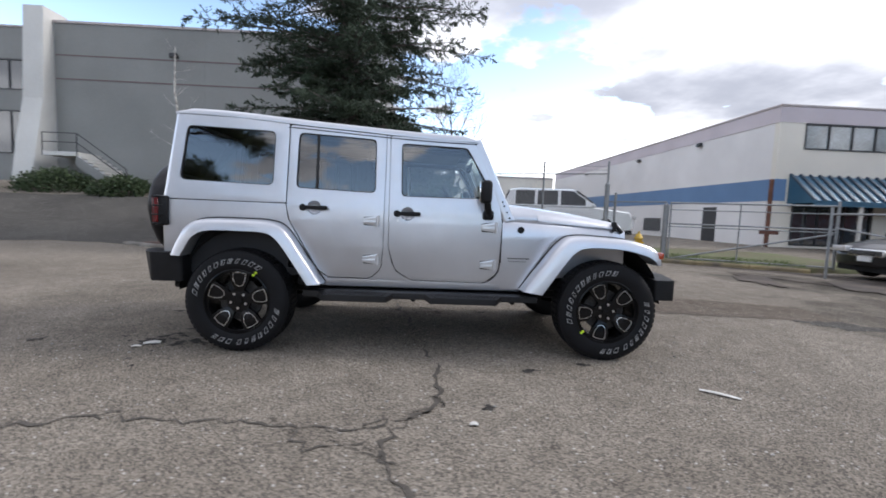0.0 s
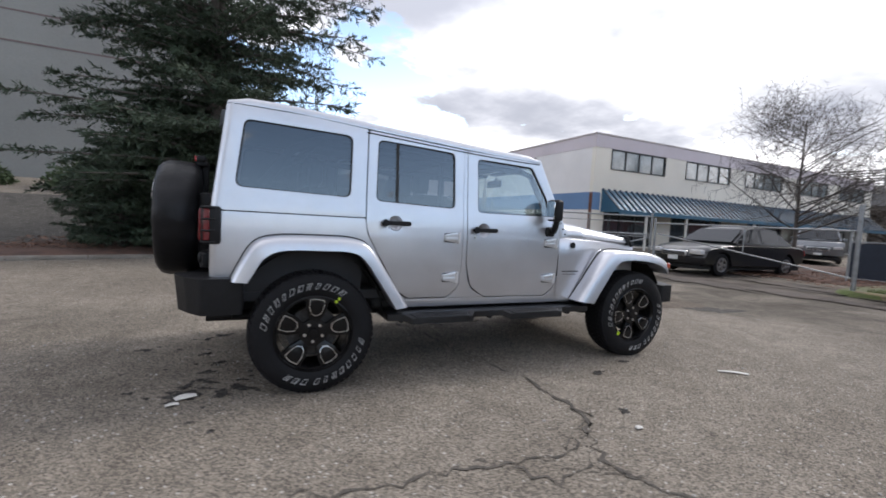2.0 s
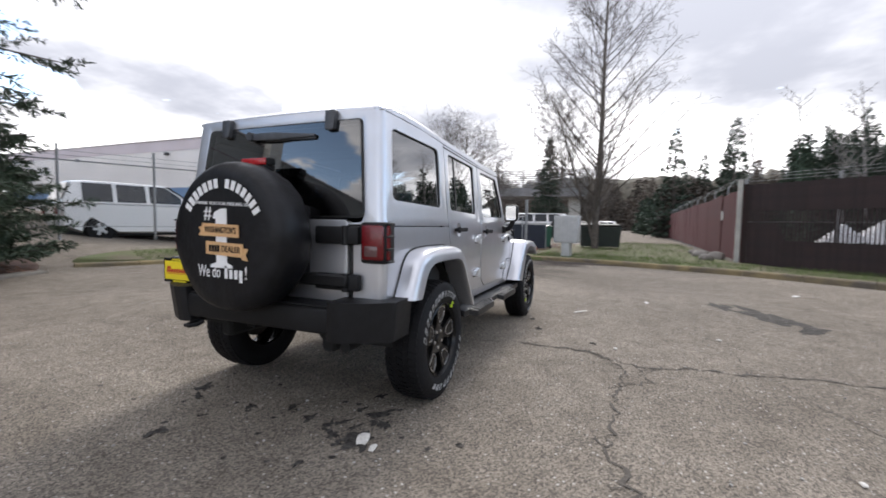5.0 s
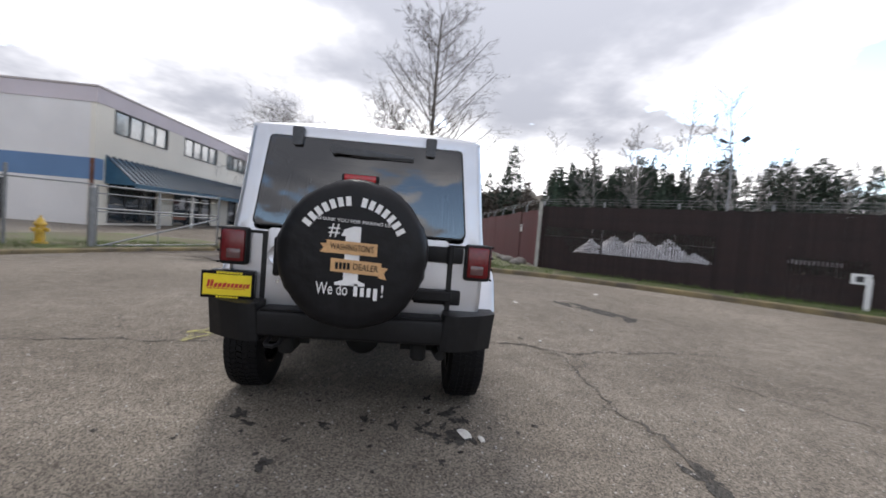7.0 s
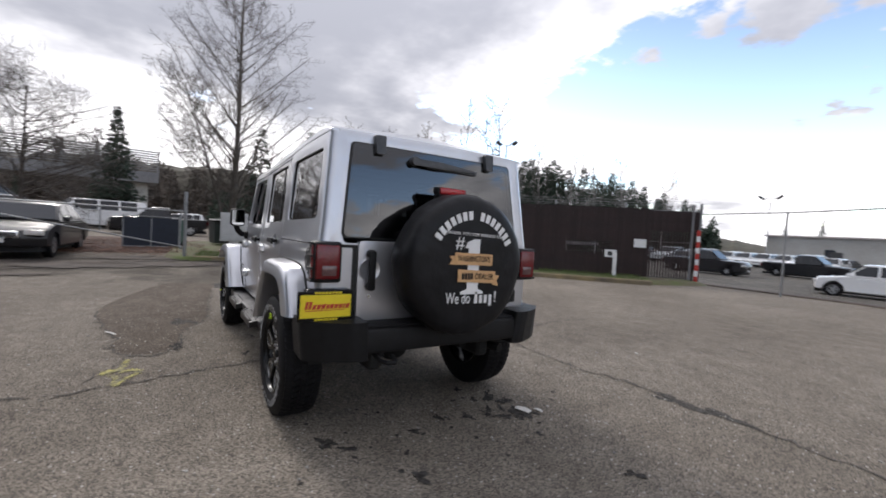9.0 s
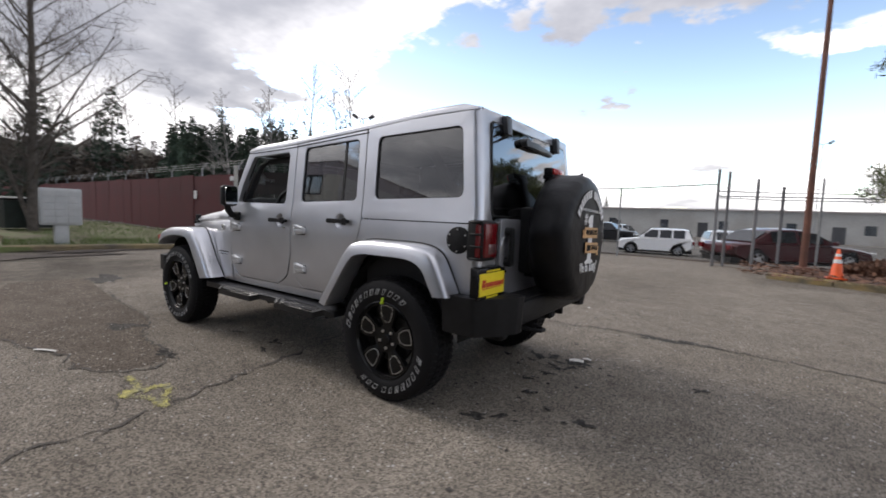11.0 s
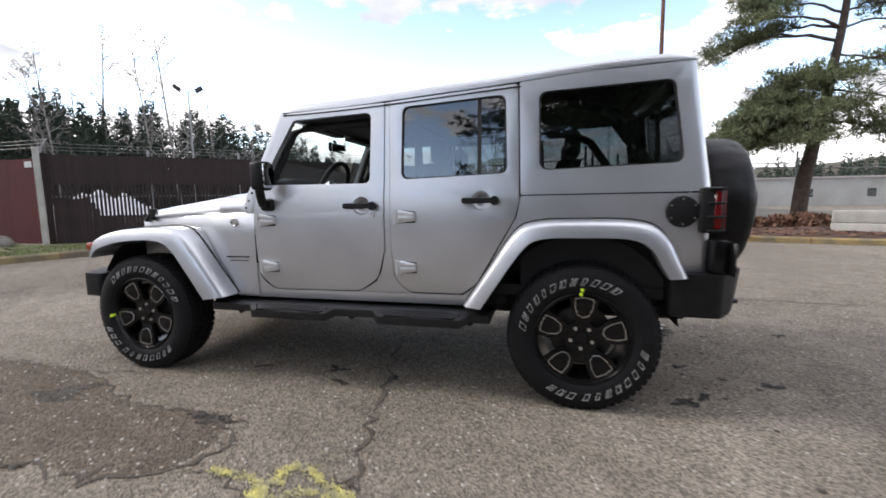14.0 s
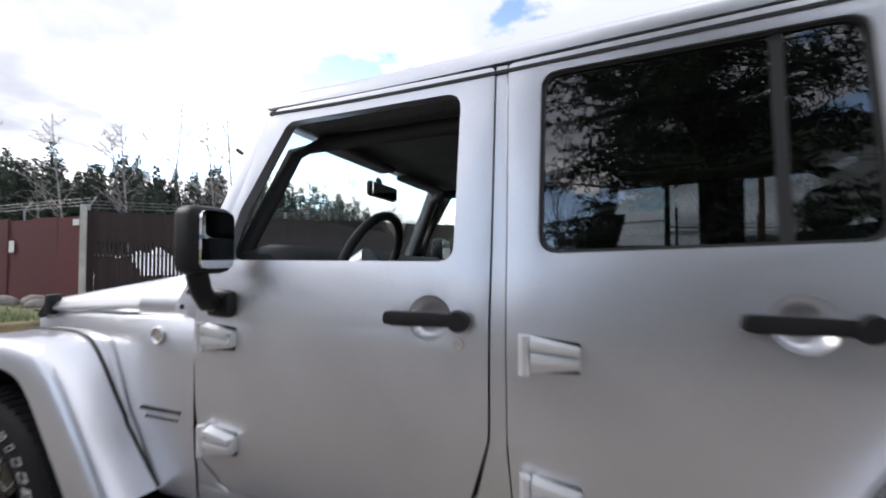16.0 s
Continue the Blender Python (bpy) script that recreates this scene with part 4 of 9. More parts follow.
for sg in (-1, 1):
    side_parts(sg)
    flare(sg, [(-0.815, 0.560), (-0.95, 0.76), (-1.10, 0.975), (-1.22, 1.035), (-1.45, 1.045), (-1.72, 1.038), (-1.85, 0.99), (-1.93, 0.86), (-1.978, 0.752)],
          [(-0.925, 0.550), (-1.03, 0.71), (-1.155, 0.885), (-1.25, 0.942), (-1.45, 0.950), (-1.68, 0.945), (-1.785, 0.895), (-1.838, 0.81), (-1.875, 0.748)], "rear_fender_flare")
    flare(sg, [(0.765, 0.550), (0.91, 0.76), (1.07, 0.955), (1.20, 1.005), (1.45, 1.000), (1.64, 0.985), (1.80, 0.940), (1.865, 0.875), (1.885, 0.795)],
          [(0.925, 0.530), (1.04, 0.70), (1.165, 0.865), (1.27, 0.912), (1.45, 0.915), (1.60, 0.900), (1.73, 0.868), (1.80, 0.835), (1.83, 0.795)], "front_fender_flare")
    # engine bay side and the badge panel
    bm = bmesh.new()
    rows = []
    for k in range(13):
        t = k / 12
        x = 0.603 + t * 1.089
        y = y_side(1.0) - 0.012 - 0.165 * smooth01(max(0, t - 0.1) / 0.9) ** 1.1
        top = 1.100 - 0.045 * t
        rows.append([(x, sg * (y + q), z) for z, q in ((0.545 + .1 * smooth01((t - .2) * 4), -.012), (0.75, 0.003), (0.95, 0.004), (top - .012, 0.0), (top, -0.010), (top - .004, -0.05))])
    rows_surface(bm, rows)
    part("front_body_side", bm, SILVER, vehicle)
    bm = bmesh.new()
    cyl(bm, (0.755, sg * .775, 1.035), (0.755, sg * .800, 1.035), 0.028, 0.027, seg=20)
    for k in range(24):
        a, b = 2 * math.pi * k / 24, 2 * math.pi * (k + 1) / 24
        cyl(bm, (0.755 + .024 * math.cos(a), sg * .801, 1.035 + .024 * math.sin(a)), (0.755 + .024 * math.cos(b), sg * .801, 1.035 + .024 * math.sin(b)), .004, seg=6)
    part("trail_badge", bm, MACHINED if sg > 0 else BLACK_PLASTIC, vehicle, "round emblem without readable marks")
    bm = bmesh.new()
    for k in range(11):
        box(bm, 0.655 + k * .0165, min(sg * .782, sg * .7995), 0.797, 0.666 + k * .0165, max(sg * .782, sg * .7995), 0.806)
    for k in range(9):
        box(bm, 0.665 + k * .0165, min(sg * .782, sg * .7995), 0.774, 0.675 + k * .0165, max(sg * .782, sg * .7995), 0.779)
    part("model_badge", bm, BLACK_PLASTIC, vehicle, "small dark model badge without readable letters")
    # windscreen pillar with bolts
    bm = bmesh.new()
    rows = []
    for t in (0, .25, .5, .75, 1):
        x, z, y = 0.655 - 0.295 * t, 1.105 + 0.64 * t, 0.790 - 0.075 * t
        rows.append([(x + a, sg * (y + b), z + c) for a, b, c in ((-.045, -.01, -.015), (-.045, .0, -.015), (-.02, .012, 0), (.04, .004, .01), (.052, -.03, .012), (.03, -.075, .01), (-.03, -.05, -.01))])
    rows_surface(bm, rows, close=True, cap=True)
    pillar = part("windscreen_pillar", bm, SILVER, vehicle)
    for t in (.02, .09, .17, .22):
        bm = bmesh.new()
        x, z, y = 0.672 - 0.295 * t, 1.115 + 0.64 * t, 0.790 - 0.075 * t
        cyl(bm, (x - .01, sg * (y + .005), z), (x - .01, sg * (y + .012), z), 0.009, 0.007, seg=8)
        part("pillar_bolt", bm, BLACK_PLASTIC, pillar)
    # front marker lamp on the flare's nose
    bm = bmesh.new()
    box(bm, 1.835, min(sg * .845, sg * .935), 0.845, 1.884, max(sg * .845, sg * .935), 0.90, 0.015, 2)
    part("marker_lamp", bm, AMBER_LENS, vehicle, "amber marker lamp")
    # tail lamp: black guard, red lens, clear reversing lens
    bm = bmesh.new()
    box(bm, -2.140, min(sg * .672, sg * .838), 0.972, -2.03, max(sg * .672, sg * .838), 1.205, 0.018, 2)
    lamp = part("tail_lamp", bm, BLACK_PLASTIC, vehicle, "black tail lamp housing")
    bm = bmesh.new()
    box(bm, -2.152, min(sg * .688, sg * .826), 0.992, -2.10, max(sg * .688, sg * .826), 1.188, 0.012, 2)
    lens = part("lamp_lens", bm, RED_LENS, lamp, "dark red lens")
    bm = bmesh.new()
    box(bm, -2.156, min(sg * .708, sg * .792), 1.012, -2.135, max(sg * .708, sg * .792), 1.072, 0.006, 2)
    part("reversing_lens", bm, DULL_LENS, lamp)
    bm = bmesh.new()
    box(bm, -2.125, min(sg * .831, sg * .844), 0.995, -2.092, max(sg * .831, sg * .844), 1.185, 0.004, 1)
    part("side_lens", bm, RED_LENS, lamp)
    for z in (0.985, 1.055, 1.125, 1.195):
        bm = bmesh.new()
        box(bm, -2.14, min(sg * .838, sg * .852), z - .006, -2.06, max(sg * .838, sg * .852), z + .006, 0.003, 1)
        part("guard_bar", bm, BLACK_PLASTIC, lamp)
    # rounded rear corner of tub and hard top
    for z0, z1, nm in ((0.735, 1.172, "tub_corner"), (1.188, 1.850, "hardtop_corner")):
        bm = bmesh.new()
        rows = []
        for k in range(7):
            z = z0 + (z1 - z0) * k / 6
            ya, xr = y_side(z), x_rear(z)
            r = 0.045
            xs = -2.055 if z < 1.18 else -2.055 + (z - 1.188) * 0.118
            pts = [Vector((xs + 0.004, ya, 0))] + [Vector((xr + r - r * math.sin(a), ya - r + r * math.cos(a), 0)) for a in [math.pi / 2 * j / 6 for j in range(7)]] + [Vector((xr, 0.60, 0))] * (1 if z < 1.18 else 0) + ([Vector((xr, ya - .10, 0))] if z >= 1.18 else [])
            rows.append([(p.x, sg * p.y, z) for p in pts])
        rows_surface(bm, rows)
        part(nm, bm, SILVER, vehicle, smooth=60)

# roof
bm = bmesh.new()
rows = []
for k in range(21):
    t = k / 20
    x = 0.385 - 2.395 * t
    edge = 1.730 + 0.104 * smooth01(t * 1.05) + 0.016 * t + 0.013 * smooth01((t - .5) / .38) + 0.009 * (1 - smooth01((t - .35) / .35))
    top = 0.030 + 0.008 * t
    nose = smooth01(min(1, t / 0.03)) * smooth01(min(1, (1 - t) / 0.025))
    hw = y_side(edge) + 0.001
    rows.append([(x, s * hw * w, edge - .012 + h * (0.35 + .65 * nose)) for s, w, h in ((-1, .985, 0), (-1, 1.0, .001), (-1, 1.0, .026), (-1, .988, .042), (-1, .95, .052), (-1, .6, .046 + top * .6), (-1, .3, .046 + top * .9), (1, 0, .046 + top), (1, .3, .046 + top * .9), (1, .6, .046 + top * .6), (1, .95, .052), (1, .988, .042), (1, 1.0, .026), (1, 1.0, .001), (1, .985, 0))])
rows_surface(bm, rows, close=True, cap=True)
part("hardtop_roof", bm, SILVER, vehicle, smooth=50)
bm = bmesh.new()
rows = []
for k in range(9):
    t = k / 8
    x = 0.36 - 2.27 * t
    z = 1.700 + 0.098 * smooth01(t * 1.05)
    rows.append([(x, s * .700, z) for s in (-1, -.5, 0, .5, 1)])
rows_surface(bm, rows)
part("headliner", bm, HEADLINER, vehicle)
for sg in (-1, 1):
    bm = bmesh.new()
    rows = []
    for k in range(15):
        t = k / 14
        x = 0.37 - 1.50 * t
        z = 1.722 + 0.098 * smooth01(t * 0.66) - 0.004
        y = y_side(z)
        rows.append([(x, sg * (y + a), z + b) for a, b in ((-.04, -.012), (.004, -.012), (.004, -.004), (-.04, -.004))])
    rows_surface(bm, rows, close=True, cap=True)
    part("roof_drip_seal", bm, RUBBER_SEAL, vehicle)

# rear face: hard top frame, lift glass, tailgate
bm = bmesh.new()
edge = lambda z: y_side(z) - 0.05
out = [(-edge(1.862), 1.870), (edge(1.862), 1.870), (edge(1.19), 1.188), (-edge(1.19), 1.188)]
hole = rounded([(-0.605, 1.800), (0.605, 1.800), (0.662, 1.200), (-0.662, 1.200)], 0.035, 4)
panel(bm, out, [hole], lambda y, z, d: Vector((x_rear(z) + d, y, z)), 0.04, (), 0.008)
part("hardtop_rear", bm, SILVER, vehicle)
bm = bmesh.new()
vs = [bm.verts.new((x_rear(p.y) - 0.010, p.x, p.y)) for p in shrink(rounded([(-0.605, 1.800), (0.605, 1.800), (0.665, 1.235), (-0.665, 1.235)], 0.035, 4), 0.004)]
f = bm.faces.new(vs)
f.normal_update()
if f.normal.x > 0:
    f.normal_flip()
lift = part("lift_glass", bm, LIFT_GLASS, vehicle, "dark tinted lift glass", smooth=0, recalc=False)
bm = bmesh.new()
panel(bm, rounded([(-0.612, 1.806), (0.612, 1.806), (0.672, 1.228), (-0.672, 1.228)], 0.035, 4), [rounded([(-0.585, 1.780), (0.585, 1.780), (0.640, 1.255), (-0.640, 1.255)], 0.03, 4)], lambda y, z, d: Vector((x_rear(z) - 0.006 + d, y, z)), 0.02, (), 0)
part("glass_seal", bm, RUBBER_SEAL, lift)
for y in (0.435, -0.405):
    bm = bmesh.new()
    panel(bm, rounded([(y - .036, 1.862), (y + .036, 1.862), (y + .030, 1.745), (y - .030, 1.745)], 0.012, 3), [], lambda u, z, d: Vector((x_rear(z) - 0.040 + d, u, z)), 0.035, (), 0.008)
    part("glass_hinge", bm, SHEEN_PLASTIC, lift)
bm = bmesh.new()
panel(bm, rounded([(0.225, 1.752), (0.205, 1.712), (0.02, 1.706), (-0.295, 1.716), (-0.30, 1.728), (0.02, 1.752)], 0.008, 3), [], lambda u, z, d: Vector((x_rear(z) - 0.052 + d + 0.02 * smooth01((.05 - u) / .35), u, z)), 0.028, [("u", .1), ("u", 0.0), ("u", -.1), ("u", -.2)], 0.006, 2)
cyl(bm, (-2.03, 0.20, 1.735), (-2.09, 0.20, 1.735), 0.028, seg=14)
box(bm, -2.062, -0.30, 1.700, -2.048, 0.10, 1.712, 0.003, 1)
part("rear_wiper", bm, SHEEN_PLASTIC, lift)
bm = bmesh.new()
panel(bm, rounded([(-0.565, 1.215), (0.565, 1.215), (0.565, 0.705), (-0.565, 0.705)], 0.03, 4), [], lambda y, z, d: Vector((-2.106 + d, y, z)), 0.05, (), 0.010, 3)
tailgate = part("tailgate", bm, SILVER, vehicle)
bm = bmesh.new()
box(bm, -2.085, -0.70, 0.68, -2.065, 0.70, 1.20)
part("tailgate_seal", bm, RUBBER_SEAL, vehicle)
for z0, z1 in ((1.075, 1.178), (0.808, 0.903)):
    bm = bmesh.new()
    box(bm, -2.143, -0.660, z0, -2.098, -0.36, z1, 0.012, 2)
    cyl(bm, (-2.138, -0.575, z0 - .004), (-2.138, -0.575, z1 + .004), 0.022, seg=12)
    part("tailgate_hinge", bm, BLACK_PLASTIC, tailgate)
bm = bmesh.new()
rows = [[(-2.1075 - d, 0.490 + r * math.cos(a), 1.045 + r * math.sin(a)) for a in [2 * math.pi * k / 24 for k in range(24)]] for r, d in ((0.070, 0), (0.066, 0.004), (0.058, 0.0), (0.001, -0.003))]
rows_surface(bm, rows, close=True)
part("handle_recess", bm, SILVER, tailgate)
bm = bmesh.new()
box(bm, -2.158, 0.468, 0.925, -2.130, 0.512, 1.160, 0.010, 2)
for z in (0.945, 1.14):
    cyl(bm, (-2.103, 0.490, z), (-2.143, 0.490, z), 0.026, seg=12)
part("tailgate_handle", bm, BLACK_PLASTIC, tailgate)
bm = bmesh.new()
cyl(bm, (-2.100, 0.490, 0.885), (-2.112, 0.490, 0.885), 0.012, seg=14)
part("tailgate_lock", bm, MACHINED, tailgate)

# rear bumper
bm = bmesh.new()
box(bm, -2.27, -0.58, 0.575, -2.09, 0.58, 0.725, 0.02, 3)
for sg in (-1, 1):
    plan = rounded([(-1.90, 0.70), (-1.895, 0.888), (-2.125, 0.900), (-2.225, 0.792), (-2.292, 0.655), (-2.298, 0.60), (-2.285, 0.555), (-2.09, 0.555)], [0, .03, .05, .10, .05, .02, .02, 0], 5)
    panel(bm, plan, [], lambda x, y, d: Vector((x + (0.02 * d / .22 if x < -2.2 else 0), sg * (y - 0.02 * d / .22), 0.768 - d)), 0.225, (), 0.018, 3)
bumper = part("rear_bumper", bm, BLACK_PLASTIC, vehicle, "black textured rear bumper")
bm = bmesh.new()
box(bm, -2.26, -0.54, 0.724, -2.10, 0.54, 0.738, 0.004, 1)
part("bumper_step", bm, RUBBER, bumper)
bm = bmesh.new()
tube(bm, [(-2.2, 0.48, 0.56), (-2.31, 0.48, 0.545), (-2.355, 0.46, 0.545), (-2.36, 0.42, 0.545), (-2.32, 0.40, 0.548), (-2.28, 0.40, 0.56)], 0.013, 8)
part("tow_hook", bm, BLACK_PLASTIC, bumper)

# dealer plate beside the tail lamp
bm = bmesh.new()
box(bm, -2.172, 0.612, 0.765, -2.160, 0.922, 0.932, 0.004, 1)
box(bm, -2.162, 0.70, 0.80, -2.08, 0.80, 0.90)
box(bm, -2.160, 0.62, 0.760, -2.085, 0.875, 0.940, 0.012, 2)
plate = part("plate_frame", bm, GLOSS_BLACK, vehicle)
bm = bmesh.new()
box(bm, -2.1745, 0.624, 0.785, -2.1705, 0.908, 0.912, 0.001, 1)
part("plate", bm, PLATE_YELLOW, plate, "yellow dealer plate with an unreadable red script bar")
bm = bmesh.new()
rnd = random.Random(3)
x = 0.885
while x > 0.65:
    w = rnd.uniform(0.012, 0.022)
    panel(bm, [(x, 0.832 + rnd.uniform(-.003, .003)), (x - w, 0.834), (x - w - .008, 0.858 + (.016 if x > .86 else rnd.uniform(0, .006))), (x - .008, 0.858 + (.02 if x > .86 else 0))], [], lambda y, z, d: Vector((-2.1765 + d, y, z)), 0.002, (), 0)
    x -= w + 0.005
panel(bm, [(0.88, 0.822), (0.66, 0.826), (0.66, 0.829), (0.88, 0.826)], [], lambda y, z, d: Vector((-2.1765 + d, y, z)), 0.002, (), 0)
part("plate_script", bm, PRINT_RED, plate)
bm = bmesh.new()
for k in range(8):
    box(bm, -2.1745, 0.70 + k * .0165, 0.769, -2.171, 0.712 + k * .0165, 0.781)
part("plate_frame_print", bm, PLATE_YELLOW, plate)
bm = bmesh.new()
for k in range(8):
    box(bm, -2.1745, 0.68 + k * .0195, 0.917, -2.171, 0.695 + k * .0195, 0.928)
part("plate_frame_print", bm, PLATE_YELLOW, plate)

# spare wheel in its soft cover
SX, SY, SZ, SR = -2.468, 0.0, 1.104, 0.423
bm = bmesh.new()
prof = [(0.20, 0.285), (0.37, 0.272), (0.405, 0.245), (0.419, 0.20), (SR, 0.13), (0.419, 0.07), (0.406, 0.030), (0.380, 0.008), (0.33, 0.0), (0.22, -0.004), (0.10, -0.006), (0.0, -0.006)]
lathe(bm, prof, 72, "X", (SX, SY, SZ))
for v in bm.verts:
    p = v.co - Vector((SX, SY, SZ))
    rr = math.hypot(p.y, p.z)
    if rr > 0.05:
        fold = noise.noise((p.x * 9, p.y * 7, p.z * 7)) * 0.010 + noise.noise((p.x * 3, math.atan2(p.z, p.y) * 9, 0)) * 0.006
        side = smooth01((p.x - 0.01) / 0.05)
        k = fold * (0.25 + side)
        v.co += Vector((-.5 * fold * (1 - side) * smooth01((rr - .2) / .15), p.y / rr * k, p.z / rr * k))
spare = part("spare_wheel_cover", bm, VINYL, vehicle, "black vinyl spare wheel cover with printed slogan", smooth=70)
bm = bmesh.new()
box(bm, -2.20, -0.30, 0.86, -2.085, 0.30, 1.30, 0.03, 2)
box(bm, -2.17, -0.60, 0.83, -2.10, 0.2, 0.90, 0.01, 1)
part("spare_carrier", bm, BLACK_PLASTIC, vehicle)
bm = bmesh.new()
box(bm, -2.20, -0.035, 1.25, -2.155, 0.065, 1.535, 0.01, 2)
box(bm, -2.235, -0.09, 1.498, -2.165, 0.11, 1.530, 0.008, 2)
box(bm, -2.232, -0.10, 1.528, -2.172, 0.12, 1.574, 0.010, 2)
mast = part("brake_lamp_mast", bm, BLACK_PLASTIC, vehicle)
bm = bmesh.new()
box(bm, -2.243, -0.084, 1.530, -2.226, 0.104, 1.570, 0.005, 2)
part("third_brake_lamp", bm, RED_LAMP, mast, "red high brake lamp")


def on_cover(u, v, ang=0.0, lift=0.0):
    """A pose on the cover's face: u to the viewer's right, v up."""
    m = Matrix(((0, 0, -1, SX - 0.009 - lift), (-1, 0, 0, SY - u), (0, 1, 0, SZ + v), (0, 0, 0, 1)))
    return m @ pose(0, 0, 0, 0, 0, ang)


def cover_shape(name, loops, mat, label=""):
    bm = bmesh.new()
    for lp in loops:
        panel(bm, lp, [], lambda u, v, d: Vector((SX - 0.0105 + d, SY - u, SZ + v)), 0.003, (), 0)
    return part(name, bm, mat, spare, label, smooth=0)


# arc of plain blocks where the dealer's name stands
blocks = []
for k in range(15):
    if k == 7:
        continue
    a = radians(146 - 116 * k / 14)
    r0, r1, w = 0.272, 0.322, 0.0140
    u, t = Vector((math.cos(a), math.sin(a))), Vector((-math.sin(a), math.cos(a)))
    blocks.append([u * r0 - t * w, u * r0 + t * w, u * r1 + t * w, u * r1 - t * w])
for lp in blocks:
    cover_shape("name_block", [lp], WHITE_PRINT, "plain white block")
lettering("THANK YOU FOR MAKING US", 0.026, on_cover(0.004, 0.186, -2), WHITE_PRINT, spare, "slogan_line", width=0.40)
lettering("#", 0.105, on_cover(-0.098, 0.135), WHITE_PRINT, spare, "hash_sign")
cover_shape("numeral_one", [[(-0.045, 0.140), (0.005, 0.160), (0.045, 0.160), (0.045, -0.135), (0.085, -0.150), (0.085, -0.165), (-0.08, -0.165), (-0.08, -0.150), (-0.035, -0.135), (-0.035, 0.105), (-0.06, 0.105)]], WHITE_PRINT)
bm = bmesh.new()
for pts, lift in (([(-0.167, 0.012), (-0.125, 0.008), (-0.125, 0.062), (-0.167, 0.058), (-0.150, 0.036)], .003), ([(-0.134, 0.010), (0.140, 0.004), (0.140, 0.072), (-0.134, 0.080)], .006), ([(0.155, -0.112), (0.200, -0.120), (0.184, -0.086), (0.204, -0.056), (0.155, -0.050)], .003), ([(-0.106, -0.090), (0.168, -0.102), (0.168, -0.030), (-0.106, -0.018)], .006)):
    panel(bm, pts, [], lambda u, v, d: Vector((SX - 0.0105 - lift + d, SY - u, SZ + v)), 0.003, (), 0)
part("ribbon_print", bm, RIBBON, spare, "tan ribbon print", smooth=0)
lettering("WASHINGTON'S", 0.050, on_cover(0.004, 0.042, -1.5, .0095), BLACK_PLASTIC, spare, "ribbon_word", width=0.235)
lettering("DEALER", 0.050, on_cover(0.083, -0.062, -2.5, .0095), BLACK_PLASTIC, spare, "ribbon_word", width=0.135)
for k in range(4):
    bm = bmesh.new()
    panel(bm, [(-.080 + k * .021, -.076), (-.065 + k * .021, -.0765), (-.065 + k * .021, -.0395), (-.080 + k * .021, -.039)], [], lambda u, v, d: Vector((SX - 0.0195 + d, SY - u, SZ + v)), 0.002, (), 0)
    part("ribbon_bar", bm, BLACK_PLASTIC, spare, smooth=0)
lettering("We do", 0.096, on_cover(-0.092, -0.190), WHITE_PRINT, spare, "slogan", width=0.172)
for k in range(4):
    lo, hi = -.221 - (.018 if k == 3 else 0), -.172 + (.020 if k == 0 else 0)
    cover_shape("slogan_bar", [[(.026 + k * .036, lo), (.047 + k * .036, lo), (.047 + k * .036, hi), (.026 + k * .036, hi)]], WHITE_PRINT)
lettering("!", 0.098, on_cover(0.182, -0.188), WHITE_PRINT, spare, "slogan_mark")

# fuel filler on the driver's side
bm = bmesh.new()
yb = y_side(1.08)
lathe(bm, [(0.0, 0.014), (0.070, 0.014), (0.078, 0.011), (0.081, 0.0), (0.081, -0.01)], 36, "Y", (-1.955, yb, 1.082))
filler = part("fuel_filler", bm, BLACK_PLASTIC, vehicle, "round black fuel filler door")
for k in range(6):
    a = radians(30 + 60 * k)
    bm = bmesh.new()
    x, z = -1.955 + 0.064 * math.cos(a), 1.082 + 0.064 * math.sin(a)
    cyl(bm, (x, yb + .012, z), (x, yb + .018, z), 0.0055, 0.0045, seg=8)
    part("filler_bolt", bm, MACHINED, filler)

# bonnet, cowl, grille, front bumper
bm = bmesh.new()
rows = []
for k in range(13):
    t = k / 12
    x = 0.90 + 0.75 * t
    hw = 0.755 - 0.115 * t
    zs, zc = 1.100 - 0.036 * t, 1.240 - 0.078 * t - 0.030 * t * t
    rows.append([(x, s * hw * w, zs + (zc - zs) * h) for s, w, h in ((-1, .97, -.12), (-1, 1, 0.02), (-1, 1, .12), (-1, .97, .42), (-1, .9, .68), (-1, .72, .84), (-1, .66, .90), (-1, .4, .97), (1, 0, 1), (1, .4, .97), (1, .66, .90), (1, .72, .84), (1, .9, .68), (1, .97, .42), (1, 1, .12), (1, 1, .02), (1, .97, -.12))])
rows_surface(bm, rows)
hood = part("bonnet", bm, SILVER, vehicle, smooth=50)
bm = bmesh.new()
rows = []
for x, dz in ((0.62, .03), (0.70, .022), (0.80, .012), (0.893, .003)):
    hw = 0.775 - 0.03 * (x - .62)
    zs, zc = 1.104, 1.240 + dz
    rows.append([(x, s * hw * w, zs + (zc - zs) * h) for s, w, h in ((-1, .99, -.1), (-1, 1, .05), (-1, .99, .35), (-1, .93, .68), (-1, .75, .85), (-1, .4, .95), (1, 0, 1), (1, .4, .95), (1, .75, .85), (1, .93, .68), (1, .99, .35), (1, 1, .05), (1, .99, -.1))])
rows_surface(bm, rows)
part("cowl", bm, SILVER, vehicle, smooth=50)
